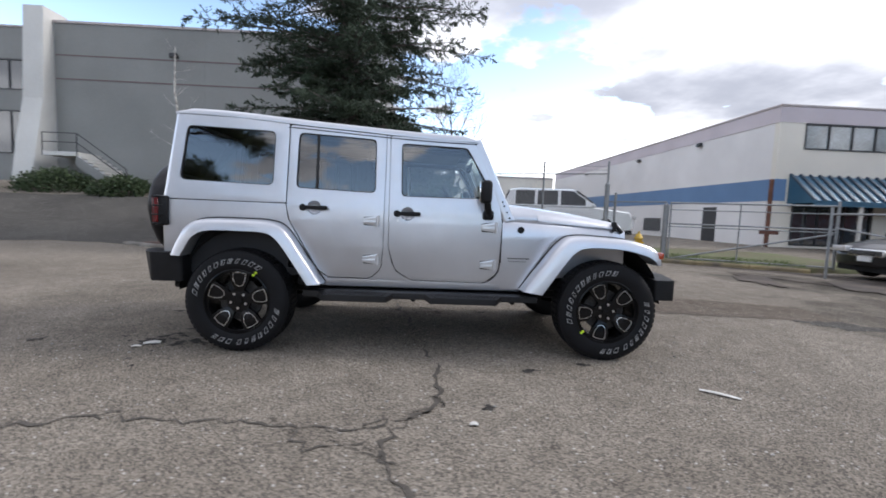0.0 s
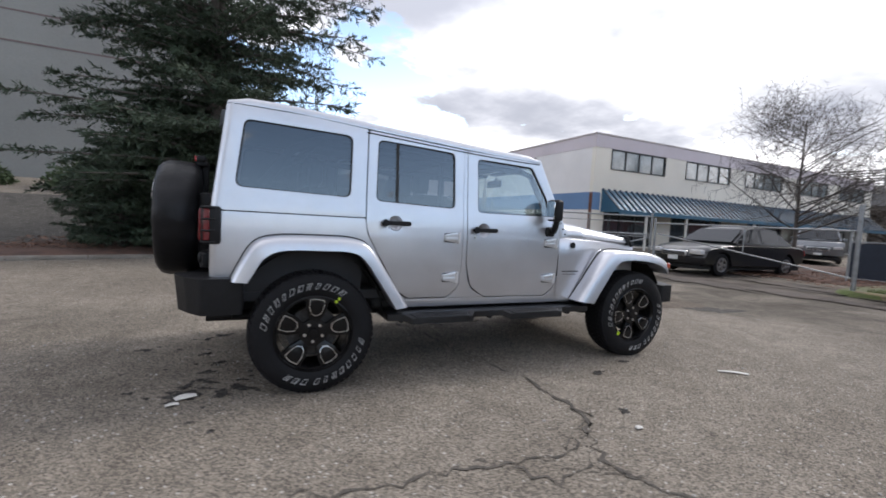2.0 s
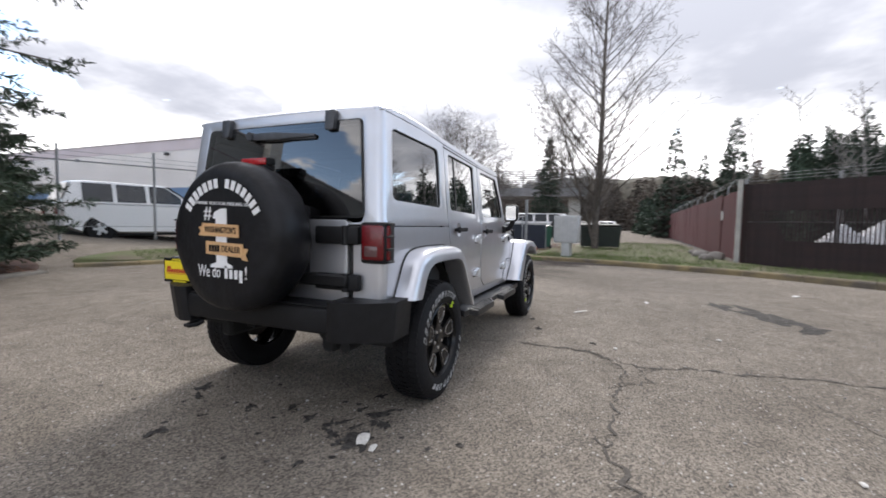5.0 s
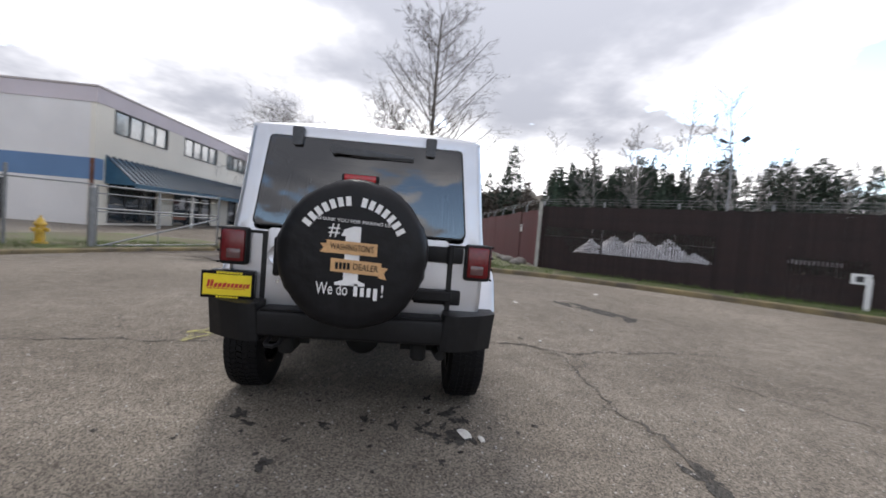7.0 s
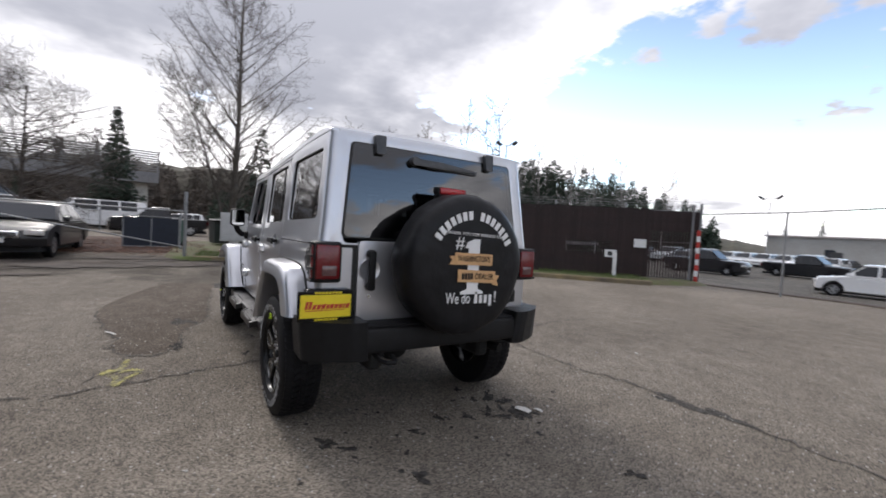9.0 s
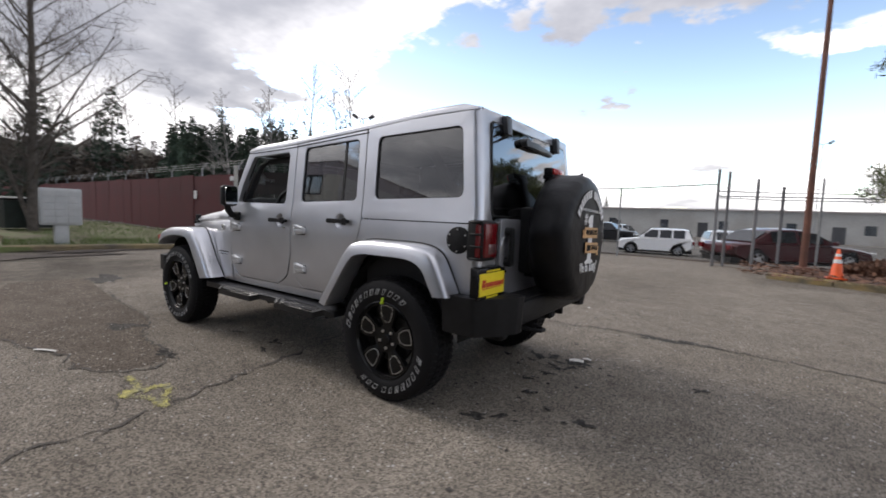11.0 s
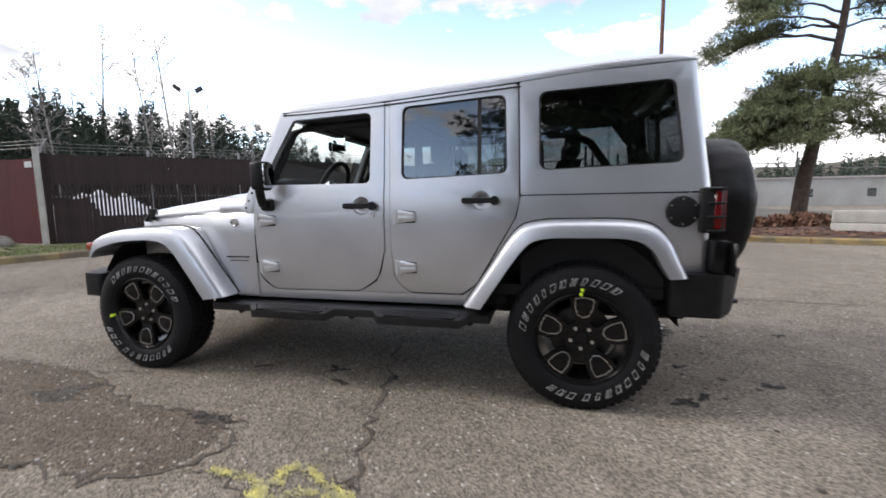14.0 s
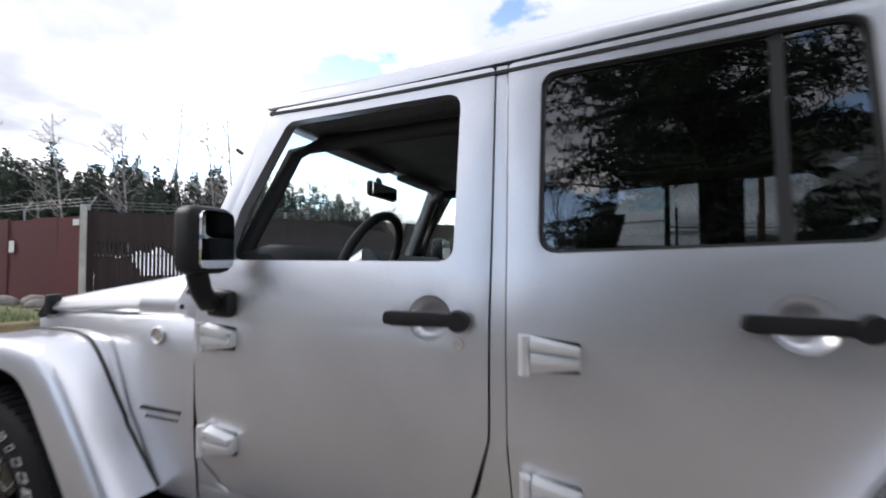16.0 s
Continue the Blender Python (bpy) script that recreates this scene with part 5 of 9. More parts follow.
for sg in (-1, 1):
    bm = bmesh.new()
    box(bm, 1.57, min(sg * .615, sg * .665), 1.045, 1.605, max(sg * .615, sg * .665), 1.13, 0.01, 2)
    cyl(bm, (1.60, sg * .64, 1.10), (1.66, sg * .64, 1.04), 0.016, seg=8)
    part("bonnet_latch", bm, BLACK_PLASTIC, hood)
bm = bmesh.new()
slots = [rounded([(y - .03, .72), (y + .03, .72), (y + .03, 1.0), (y - .03, 1.0)], .025, 3) for y in [-.27 + .09 * k for k in range(7)]]
eyes = [[Vector((s * .46 + .093 * math.cos(a), .885 + .093 * math.sin(a))) for a in [2 * math.pi * k / 24 for k in range(24)]] for s in (-1, 1)]
panel(bm, rounded([(-.62, .62), (.62, .62), (.63, 1.06), (-.63, 1.06)], .05, 4), slots + eyes, lambda y, z, d: Vector((1.715 - d - .05 * (abs(y) / .62) ** 2, y, z)), 0.06, (), 0.008)
grille = part("grille", bm, SILVER, vehicle)
bm = bmesh.new()
box(bm, 1.60, -.55, .64, 1.63, .55, 1.03)
part("radiator", bm, UNDERBODY, grille)
for sg in (-1, 1):
    bm = bmesh.new()
    lathe(bm, [(0, .052), (.05, .046), (.085, .025), (.092, 0), (.09, -.05), (0, -.05)], 24, "X", (1.69, sg * .46, .885))
    part("headlamp", bm, CLEAR_LENS, grille)
bm = bmesh.new()
plan = rounded([(1.80, -.60), (1.87, -.87), (2.035, -.855), (2.065, -.60), (2.075, -.3), (2.075, .3), (2.065, .60), (2.035, .855), (1.87, .87), (1.80, .60)], .03, 3)
panel(bm, plan, [], lambda x, y, d: Vector((x, y, .688 - d - .02 * (abs(y) > .7))), 0.165, (), 0.018, 3)
box(bm, 1.6, .36, .52, 1.9, .46, .64)
box(bm, 1.6, -.46, .52, 1.9, -.36, .64)
part("front_bumper", bm, BLACK_PLASTIC, vehicle, "black textured front bumper")
# windscreen
bm = bmesh.new()
vs = [bm.verts.new(p) for p in ((0.665, -.72, 1.13), (0.665, .72, 1.13), (0.372, .655, 1.735), (0.372, -.655, 1.735))]
f = bm.faces.new(vs)
f.normal_update()
if f.normal.x < 0:
    f.normal_flip()
part("windscreen", bm, CLEAR_GLASS, vehicle, smooth=0, recalc=False)
bm = bmesh.new()
box(bm, 0.335, -.70, 1.690, 0.40, .70, 1.742, 0.012, 2)
box(bm, 0.62, -.75, 1.09, 0.71, .75, 1.14, 0.012, 2)
part("windscreen_frame", bm, SILVER, vehicle)


def wheel(name):
    """A wheel on its local y axis, outer face towards -y."""
    w = thing(name, "", "")
    R = 0.405
    bm = bmesh.new()
    prof = [(0.246, -0.105), (0.266, -0.122), (0.30, -0.131), (0.335, -0.130), (0.362, -0.124), (0.385, -0.113), (0.396, -0.098), (R - .006, -0.085), (R - .006, 0.085), (0.396, 0.098), (0.362, 0.124), (0.30, 0.131), (0.232, 0.105)]
    lathe(bm, prof, 64, "Y")
    tyre = part("tyre", bm, RUBBER, w, "all-terrain tyre with white lettering blocks", smooth=35)
    bm = bmesh.new()
    n = 58
    for k in range(n):
        a = 2 * math.pi * k / n
        for row, (y0, y1) in enumerate(((-0.108, -0.062), (-0.056, -0.022), (-0.016, 0.016), (0.022, 0.056), (0.062, 0.108))):
            aa = a + (0.5 * 2 * math.pi / n if row % 2 else 0)
            da = 0.70 * math.pi / n
            pts = []
            for rr in (R - .012 if 0 < row < 4 else R - .018, R + .003):
                for yy in (y0, y1):
                    for s in (-1, 1):
                        q = aa + s * da + (0.035 if (yy == y1) else 0) * (1 if row % 2 else -1)
                        r2 = rr - (0.010 if (abs(yy) > .1 and rr > R) else 0)
                        pts.append((r2 * math.cos(q), yy, r2 * math.sin(q)))
            v = [bm.verts.new(p) for p in pts]
            for q in ((4, 5, 7, 6), (0, 1, 5, 4), (2, 3, 7, 6), (0, 2, 6, 4), (1, 3, 7, 5)):
                bm.faces.new([v[i] for i in q])
    part("tread", bm, RUBBER, tyre, smooth=0)
    # raised white outlines of the sidewall letters, left without words
    def outline(a, b):
        return ((0.300, 0.338, b - .009, b), (0.300, 0.338, a, a + .009), (0.300, 0.304, a, b), (0.334, 0.338, a, b))
    shapes = (outline(-.050, .050), outline(-.046, -.008) + outline(.008, .046), outline(-.044, .044), outline(-.050, .020) + ((0.300, 0.340, .034, .048),), outline(-.032, .032))
    blocks = []
    for pieces in shapes:
        bm = bmesh.new()
        for r0, r1, da0, da1 in pieces:
            vs = [bm.verts.new((r * math.cos(q - (r - .32) * 1.6), -0.1335, r * math.sin(q - (r - .32) * 1.6))) for r, q in ((r0, da0), (r0, da1), (r1, da1), (r1, da0))]
            vb = [bm.verts.new(v.co + Vector((0, .006, 0))) for v in vs]
            bm.faces.new(vs)
            for i in range(4):
                bm.faces.new((vs[i], vs[i - 1], vb[i - 1], vb[i]))
        blocks.append(part("letter_block", bm, WHITE_LETTER, tyre, smooth=0))
    turns = [172 - 110 * k / 11 for k in range(12)] + [-8 - 10.5 * k for k in range(8)] + [-96, -106, -116]
    for k, a in enumerate(turns):
        o = blocks[k] if k < 5 else new("letter_block", blocks[k * 3 % 5].data)
        o.parent = tyre
        o.matrix_basis = pose(0, 0, 0, 0, -a, 0)
    # rim: barrel, face with five shield pockets outlined in bare metal
    bm = bmesh.new()
    lathe(bm, [(0.250, -0.108), (0.255, -0.119), (0.248, -0.122), (0.241, -0.108), (0.232, -0.08), (0.215, 0.02), (0.220, 0.10), (0.236, 0.108)], 48, "Y")
    rim = part("rim", bm, GLOSS_BLACK, w, "gloss black alloy rim")
    gaps, shields = [], []
    for k in range(5):
        a = radians(90 + 72 * k)
        u, t = Vector((math.cos(a), math.sin(a))), Vector((-math.sin(a), math.cos(a)))
        shield = [(0.112, 0.0), (0.126, -0.030), (0.170, -0.047), (0.222, -0.050), (0.230, 0.0), (0.222, 0.050), (0.170, 0.047), (0.126, 0.030)]
        shields.append(rounded([u * r + t * s for r, s in shield], 0.008, 2))
        a += radians(36)
        u, t = Vector((math.cos(a), math.sin(a))), Vector((-math.sin(a), math.cos(a)))
        gaps.append(rounded([u * r + t * s for r, s in ((0.090, -0.024), (0.165, -0.038), (0.222, -0.070), (0.234, 0.0), (0.222, 0.070), (0.165, 0.038), (0.090, 0.024))], 0.010, 2))
    face = lambda x, z, d: Vector((x, -0.100 + d + 0.034 * smooth01((0.18 - math.hypot(x, z)) / 0.18), z))
    circ = [Vector((0.240 * math.cos(a), 0.240 * math.sin(a))) for a in [2 * math.pi * k / 48 for k in range(48)]]
    bm = bmesh.new()
    panel(bm, circ, gaps, face, 0.034, (), 0.005, 2)
    part("rim_face", bm, GLOSS_BLACK, rim)
    for h in shields:
        c = sum(h, Vector((0, 0))) / len(h)
        bm = bmesh.new()
        panel(bm, h, [[c + (p - c) * 0.925 for p in h]], lambda x, z, d: face(x, z, d - 0.004), 0.008, (), 0)
        part("pocket_outline", bm, MACHINED, rim, "bare metal pocket outline", smooth=30)
    bm = bmesh.new()
    lathe(bm, [(0, -0.098), (0.030, -0.096), (0.035, -0.088), (0.036, -0.06)], 20, "Y")
    part("hub_cap", bm, GLOSS_BLACK, rim)
    for k in range(5):
        a = radians(54 + 72 * k)
        bm = bmesh.new()
        c = (0.060 * math.cos(a), 0.060 * math.sin(a))
        cyl(bm, (c[0], -0.060, c[1]), (c[0], -0.092, c[1]), 0.012, 0.010, seg=6)
        part("lug_nut", bm, MACHINED, rim)
    bm = bmesh.new()
    lathe(bm, [(0, -0.03), (0.165, -0.03), (0.168, -0.025), (0.168, -0.008), (0.165, -0.003), (0, -0.003)], 36, "Y")
    part("brake_disc", bm, BRAKE, rim)
    bm = bmesh.new()
    box(bm, -0.19, -0.055, -0.02, -0.10, 0.02, 0.10, 0.015, 2)
    part("brake_caliper", bm, BRAKE, rim)
    return w


WHEEL = wheel("wheel")
tagged(WHEEL, "black alloy wheel with a white-lettered all-terrain tyre", "wheel", "vehicle wheels")
spots = [(-1.468, -1, 4), (1.468, -1, -22), (-1.468, 1, 3), (1.468, 1, 40)]
made_wheels = []
for n, (x, sg, turn) in enumerate(spots):
    m = pose(x, sg * 0.786, 0.402) @ pose(0, 0, 0, 0, 0, 0 if sg < 0 else 180) @ pose(0, 0, 0, 0, turn, 0)
    if n == 0:
        WHEEL.matrix_basis = m
        ob = WHEEL
    else:
        ob = copy_thing(WHEEL, m)
    ob.parent = vehicle
    made_wheels.append((ob, x, sg))
for ob, x, sg in made_wheels:
    # green inspection chalk on the tyre
    bm = bmesh.new()
    a = radians(62 if sg < 0 and x < 0 else ((197 if sg < 0 else 225) if x > 0 else 95))
    for k in range(2):
        r = 0.250 + k * 0.024
        box(bm, r * math.cos(a) - .008 + k * .006, -.137, r * math.sin(a) - .010, r * math.cos(a) + .008 + k * .006, -.118, r * math.sin(a) + .008, 0.003, 1)
    mark = part("chalk_mark", bm, GREEN_MARK, ob, "yellow-green chalk mark")

# underbody
bm = bmesh.new()
box(bm, -2.0, -.55, .50, 1.70, .55, .62, .03, 2)
box(bm, -1.05, -.76, .52, .90, .76, .60, .02, 1)
for s in (-1, 1):
    box(bm, -2.1, s * .42 - .05, .42, 1.85, s * .42 + .05, .54, .02, 1)
part("chassis", bm, UNDERBODY, vehicle)
for x in (-1.468, 1.468):
    bm = bmesh.new()
    cyl(bm, (x, -.70, .402), (x, .70, .402), .045, seg=14)
    r = bmesh.ops.create_uvsphere(bm, u_segments=14, v_segments=10, radius=.135)
    for v in r["verts"]:
        v.co += Vector((x, .0 if x < 0 else -.2, .402))
    for s in (-1, 1):
        cyl(bm, (x + .1, s * .5, .40), (x + .05, s * .48, .78), .035, seg=10)
    part("axle", bm, UNDERBODY, vehicle)
for sg in (-1, 1):
    for x in (-1.468, 1.45):
        bm = bmesh.new()
        rows = []
        for k in range(13):
            a = math.pi * k / 12
            rr = 0.50
            rows.append([(x + rr * math.cos(a), sg * y, 0.46 + rr * math.sin(a)) for y in (0.30, 0.60, 0.79)])
        rows_surface(bm, rows)
        rows_surface(bm, [[(x - .5, sg * .34, .5), (x + .5, sg * .34, .5)], [(x - .5, sg * .34, .95), (x + .5, sg * .34, .95)]])
        part("wheel_well", bm, UNDERBODY, vehicle)
bm = bmesh.new()
cyl(bm, (-1.75, -.52, .46), (-2.12, -.56, .47), .032, seg=14)
cyl(bm, (-1.98, -.30, .585), (-1.98, .35, .585), .085, seg=18)
part("exhaust", bm, UNDERBODY, vehicle)

# cabin
bm = bmesh.new()
box(bm, -2.0, -.74, .60, .62, .74, .66)
part("cabin_floor", bm, INTERIOR, vehicle)
bm = bmesh.new()
rows = []
for y in (-.72, -.4, -.36, .12, .16, .6, .72):
    hump = .03 if .1 < y < .65 else 0
    rows.append([(.66, y, .75), (.655, y, 1.135), (.59, y, 1.25), (.50, y, 1.295 + hump), (.39, y, 1.290 + hump), (.325, y, 1.235), (.335, y, .98), (.42, y, .75)])
rows_surface(bm, rows, close=True, cap=True)
dash = part("dashboard", bm, INTERIOR, vehicle, smooth=60)
bm = bmesh.new()
box(bm, .30, -.13, .88, .34, .13, 1.08, .01, 2)
part("radio_panel", bm, GLOSS_BLACK, dash)
for y in (-.55, -.22, .62, .2):
    bm = bmesh.new()
    lathe(bm, [(0, -.012), (.03, -.012), (.042, -.018), (.045, 0)], 18, "X", (.318, y, 1.15))
    part("air_vent", bm, GLOSS_BLACK, dash)
bm = bmesh.new()
cw, tilt = Vector((0.235, 0.38, 1.262)), 24
ring = []
for k in range(33):
    a = 2 * math.pi * k / 32
    p = Vector((0, .185 * math.cos(a), .185 * math.sin(a)))
    p.rotate(Euler((0, radians(-tilt), 0)))
    ring.append(cw + p)
tube(bm, ring, .017, 10)
steer = part("steering_wheel", bm, INTERIOR, vehicle, smooth=60)
bm = bmesh.new()
for a in (90 + 100, 90 - 100, 270):
    p = Vector((0, .17 * math.cos(radians(a)), .17 * math.sin(radians(a))))
    p.rotate(Euler((0, radians(-tilt), 0)))
    tube(bm, [cw + Vector((.03, 0, -.01)), cw + p], .016, 8)
cyl(bm, cw + Vector((-.005, 0, 0)), cw + Vector((.20, 0, -.09)), .06, .035, seg=16)
part("steering_spokes", bm, STEEL, steer)


def seat(x, y, w, name, rest=True):
    bm = bmesh.new()
    box(bm, x - .02, y - w / 2, .66, x + .50, y + w / 2, .90, .06, 3)
    s = part(name, bm, INTERIOR, vehicle, smooth=60)
    bm = bmesh.new()
    rows = []
    for t in (0, .15, .5, .85, 1):
        xx, zz, ww = x + .03 - .17 * t, .84 + .55 * t, w / 2 * (1 - .18 * t)
        rows.append([(xx + a, y + b * ww, zz) for a, b in ((.06, -1), (.085, -.8), (.06, 0), (.085, .8), (.06, 1), (-.06, .95), (-.07, 0), (-.06, -.95))])
    rows_surface(bm, rows, close=True, cap=True)
    part("seat_back", bm, INTERIOR, s, smooth=60)
    for hy in ((0,) if w < .6 else (-.38, .38)):
        bm = bmesh.new()
        box(bm, x - .19, y + hy - .12, 1.40, x - .10, y + hy + .12, 1.575, .04, 3)
        cyl(bm, (x - .14, y + hy - .05, 1.33), (x - .14, y + hy - .05, 1.44), .008, seg=6)
        cyl(bm, (x - .14, y + hy + .05, 1.33), (x - .14, y + hy + .05, 1.44), .008, seg=6)
        part("headrest", bm, INTERIOR, s, smooth=60)


seat(-.42, .37, .52, "driver_seat")
seat(-.42, -.37, .52, "passenger_seat")
seat(-1.28, 0, 1.2, "rear_bench")
bm = bmesh.new()
for s in (-1, 1):
    tube(bm, [(-.50, s * .66, .7), (-.50, s * .655, 1.55), (-.50, s * .62, 1.66), (-.45, s * .60, 1.67), (.30, s * .58, 1.655), (.38, s * .62, 1.62), (.60, s * .70, 1.15)], .026, 8)
    tube(bm, [(-.50, s * .62, 1.66), (-1.45, s * .61, 1.70), (-1.62, s * .62, 1.62), (-1.95, s * .66, 1.15)], .034, 8)
tube(bm, [(-.50, -.62, 1.66), (-.50, .62, 1.66)], .034, 8)
tube(bm, [(-1.45, -.61, 1.70), (-1.45, .61, 1.70)], .034, 8)
part("roll_cage", bm, INTERIOR, vehicle, smooth=60)
bm = bmesh.new()
box(bm, .375, -.125, 1.555, .405, .125, 1.625, .014, 3)
tube(bm, [(.395, 0, 1.60), (.405, 0, 1.64), (.415, 0, 1.65)], .012, 8)
inner = part("rear_view_mirror", bm, INTERIOR, vehicle)
bm = bmesh.new()
box(bm, .371, -.115, 1.563, .376, .115, 1.617)
part("mirror_face", bm, MIRROR, inner)
for s in (-1, 1):
    bm = bmesh.new()
    box(bm, .28, min(s * .08, s * .56), 1.655, .36, max(s * .08, s * .56), 1.68, .008, 1)
    part("sun_visor", bm, HEADLINER, vehicle)
    bm = bmesh.new()
    panel(bm, [(-1.10, 1.27), (-.36, 1.27), (-.36, .62), (-.80, .62), (-1.10, 1.05)], [], on_side(s, -.05), .02, (), 0)
    panel(bm, [(-.31, 1.26), (.50, 1.26), (.57, 1.1), (.57, .62), (-.2, .62), (-.31, .8)], [], on_side(s, -.05), .02, (), 0)
    panel(bm, [(-1.13, 1.30), (-2.0, 1.30), (-2.0, .65), (-1.13, .65)], [], on_side(s, -.06), .02, (), 0)
    part("door_trim", bm, INTERIOR, vehicle)

# ---- materials of the surroundings ----
WALL_GREY = material("grey_tilt_up_concrete", (0.240, 0.242, 0.232, 1), 0.85, vary=0.06, scale=0.35, fine=18, bump=0.1)
WALL_SHED = material("dirty_white_shed", (0.345, 0.342, 0.33, 1), 0.85, vary=0.12, scale=0.25, fine=6, stain=(0.27, 0.26, 0.24))
WALL_FIN = material("pale_fin_paint", (0.60, 0.59, 0.56, 1), 0.85, vary=0.06, scale=0.4, fine=18)
WALL_CREAM = material("cream_stucco", (0.76, 0.72, 0.64, 1), 0.85, vary=0.05, scale=0.4, fine=20)
WALL_WHITE = material("white_stucco", (0.76, 0.74, 0.73, 1), 0.85, vary=0.06, scale=0.4, fine=20)
PARAPET = material("mauve_parapet_paint", (0.60, 0.54, 0.57, 1), 0.85, vary=0.05, scale=0.5)
STRIPE_BLUE = material("blue_stripe_paint", (0.13, 0.23, 0.40, 1), 0.7, vary=0.08, scale=0.5)
METAL_NAVY = material("navy_batten", (0.012, 0.032, 0.058, 1), 0.6, vary=0.1, scale=1.5)
METAL_BLUE = material("blue_standing_seam_metal", (0.045, 0.125, 0.20, 1), 0.42, metal=0.25, vary=0.08, scale=1.5)
CAP = material("roof_cap", (0.45, 0.40, 0.39, 1), 0.7, vary=0.08)
GROOVE = material("panel_joint", (0.16, 0.12, 0.12, 1), 0.9, vary=0.1)
FACADE_GLASS = material("facade_glass", (0.035, 0.045, 0.055, 1), 0.04, vary=0.02, bump=0, coat=1.0, spec=1.0)
FRAME_DARK = material("dark_window_frame", (0.035, 0.035, 0.038, 1), 0.5, vary=0.1)
GALV = material("galvanised_steel", (0.27, 0.275, 0.28, 1), 0.55, metal=0.6, vary=0.12, scale=8)
RED_SHEET = material("dark_red_fence_paint", (0.088, 0.015, 0.018, 1), 0.75, vary=0.14, scale=0.9, fine=30, bump=0.2, objvar=0.10)
SLAT_BROWN = material("brown_fence_slat", (0.0235, 0.0125, 0.0118, 1), 0.8, vary=0.25, scale=3, fine=60, bump=0.3, objvar=0.2)
SLAT_WHITE = material("bleached_fence_slat", (0.50, 0.48, 0.49, 1), 0.8, vary=0.2, scale=3, objvar=0.25)
GRASS_SOIL = material("thin_grass_soil", (0.070, 0.090, 0.028, 1), 0.95, vary=0.3, scale=1.2, fine=40, stain=(0.11, 0.085, 0.055), bump=0.6)
GRASS = material("grass_blades", (0.090, 0.135, 0.030, 1), 0.8, vary=0.2, scale=1.0, island=True)
MULCH = material("bark_mulch", (0.085, 0.045, 0.032, 1), 0.95, vary=0.3, scale=3, fine=50, bump=0.8)
LEAF_DEAD = material("dead_leaves", (0.16, 0.085, 0.055, 1), 0.9, vary=0.2, island=True)
BARK_TAN = material("pale_tan_bark", (0.098, 0.084, 0.072, 1), 0.95, vary=0.25, scale=6, fine=40, bump=0.8)
BARK = material("grey_bark", (0.105, 0.092, 0.082, 1), 0.95, vary=0.25, scale=6, fine=40, bump=0.8)
BARK_PALE = material("pale_alder_bark", (0.25, 0.235, 0.22, 1), 0.9, vary=0.25, scale=4, stain=(0.10, 0.09, 0.085))
BARK_BIRCH = material("white_birch_bark", (0.62, 0.60, 0.56, 1), 0.85, vary=0.2, scale=5, stain=(0.20, 0.18, 0.17))
BROWN_WOOD = material("leafless_brown_woods", (0.075, 0.060, 0.048, 1), 0.95, vary=0.3, scale=0.1, island=True)
BARK_PINE = material("pine_bark", (0.075, 0.052, 0.041, 1), 0.95, vary=0.3, scale=5, fine=30, bump=0.9)
FIR = material("fir_needles", (0.035, 0.055, 0.031, 1), 0.75, vary=0.2, scale=1.2, island=True)
FIR_FAR = material("far_conifer_needles", (0.030, 0.048, 0.030, 1), 0.85, vary=0.2, scale=0.3, island=True)
PINE = material("pine_needles", (0.118, 0.138, 0.066, 1), 0.75, vary=0.2, scale=1.0, island=True)
SHRUB = material("shrub_leaves", (0.050, 0.075, 0.030, 1), 0.75, vary=0.2, island=True)
HILL = material("wooded_hill", (0.050, 0.050, 0.036, 1), 0.95, vary=0.35, scale=0.05, fine=0.6, bump=0.6, stain=(0.085, 0.070, 0.052))
CAR_BLACK = material("black_car_paint", (0.009, 0.009, 0.011, 1), 0.30, metal=0.0, vary=0.03, coat=0.5, bump=0, spec=0.3)
CAR_WHITE = material("white_car_paint", (0.72, 0.72, 0.72, 1), 0.3, vary=0.02, coat=1.0, bump=0)
CAR_RED = material("dark_red_car_paint", (0.050, 0.006, 0.009, 1), 0.28, metal=0.0, vary=0.03, coat=0.5, bump=0, spec=0.3)
CAR_GREY = material("grey_car_paint", (0.16, 0.17, 0.185, 1), 0.3, metal=0.4, vary=0.03, coat=1.0, bump=0)
# pale base colour puts reflected sky, and blinds, into the upper office panes
SKY_BLIND_GLASS = material("window_with_painted_sky_and_blinds", (0.20, 0.235, 0.25, 1), 0.05, vary=0.22, scale=1.3, fine=14, bump=0, coat=1.0, spec=1.0)
CAR_GLASS = material("car_window", (0.014, 0.016, 0.019, 1), 0.03, vary=0.0, bump=0, spec=0.55)
ORANGE = material("orange_cone_plastic", (0.75, 0.10, 0.015, 1), 0.5, vary=0.1)
WHITE_BAND = material("white_reflective_band", (0.7, 0.7, 0.7, 1), 0.4, vary=0.05)
RUST = material("rust_brown_steel", (0.14, 0.060, 0.040, 1), 0.75, vary=0.25, scale=2.5)
MAILBOX = material("grey_mailbox_enamel", (0.40, 0.41, 0.41, 1), 0.45, vary=0.06)
SCREEN = material("dark_screen_fabric", (0.018, 0.023, 0.035, 1), 0.85, vary=0.15)
DUMPSTER = material("dark_green_dumpster", (0.016, 0.024, 0.021, 1), 0.6, vary=0.2)
BIN_GREEN = material("green_bin_plastic", (0.012, 0.075, 0.045, 1), 0.5, vary=0.1)
HYDRANT = material("yellow_hydrant_paint", (0.62, 0.38, 0.02, 1), 0.45, vary=0.1)
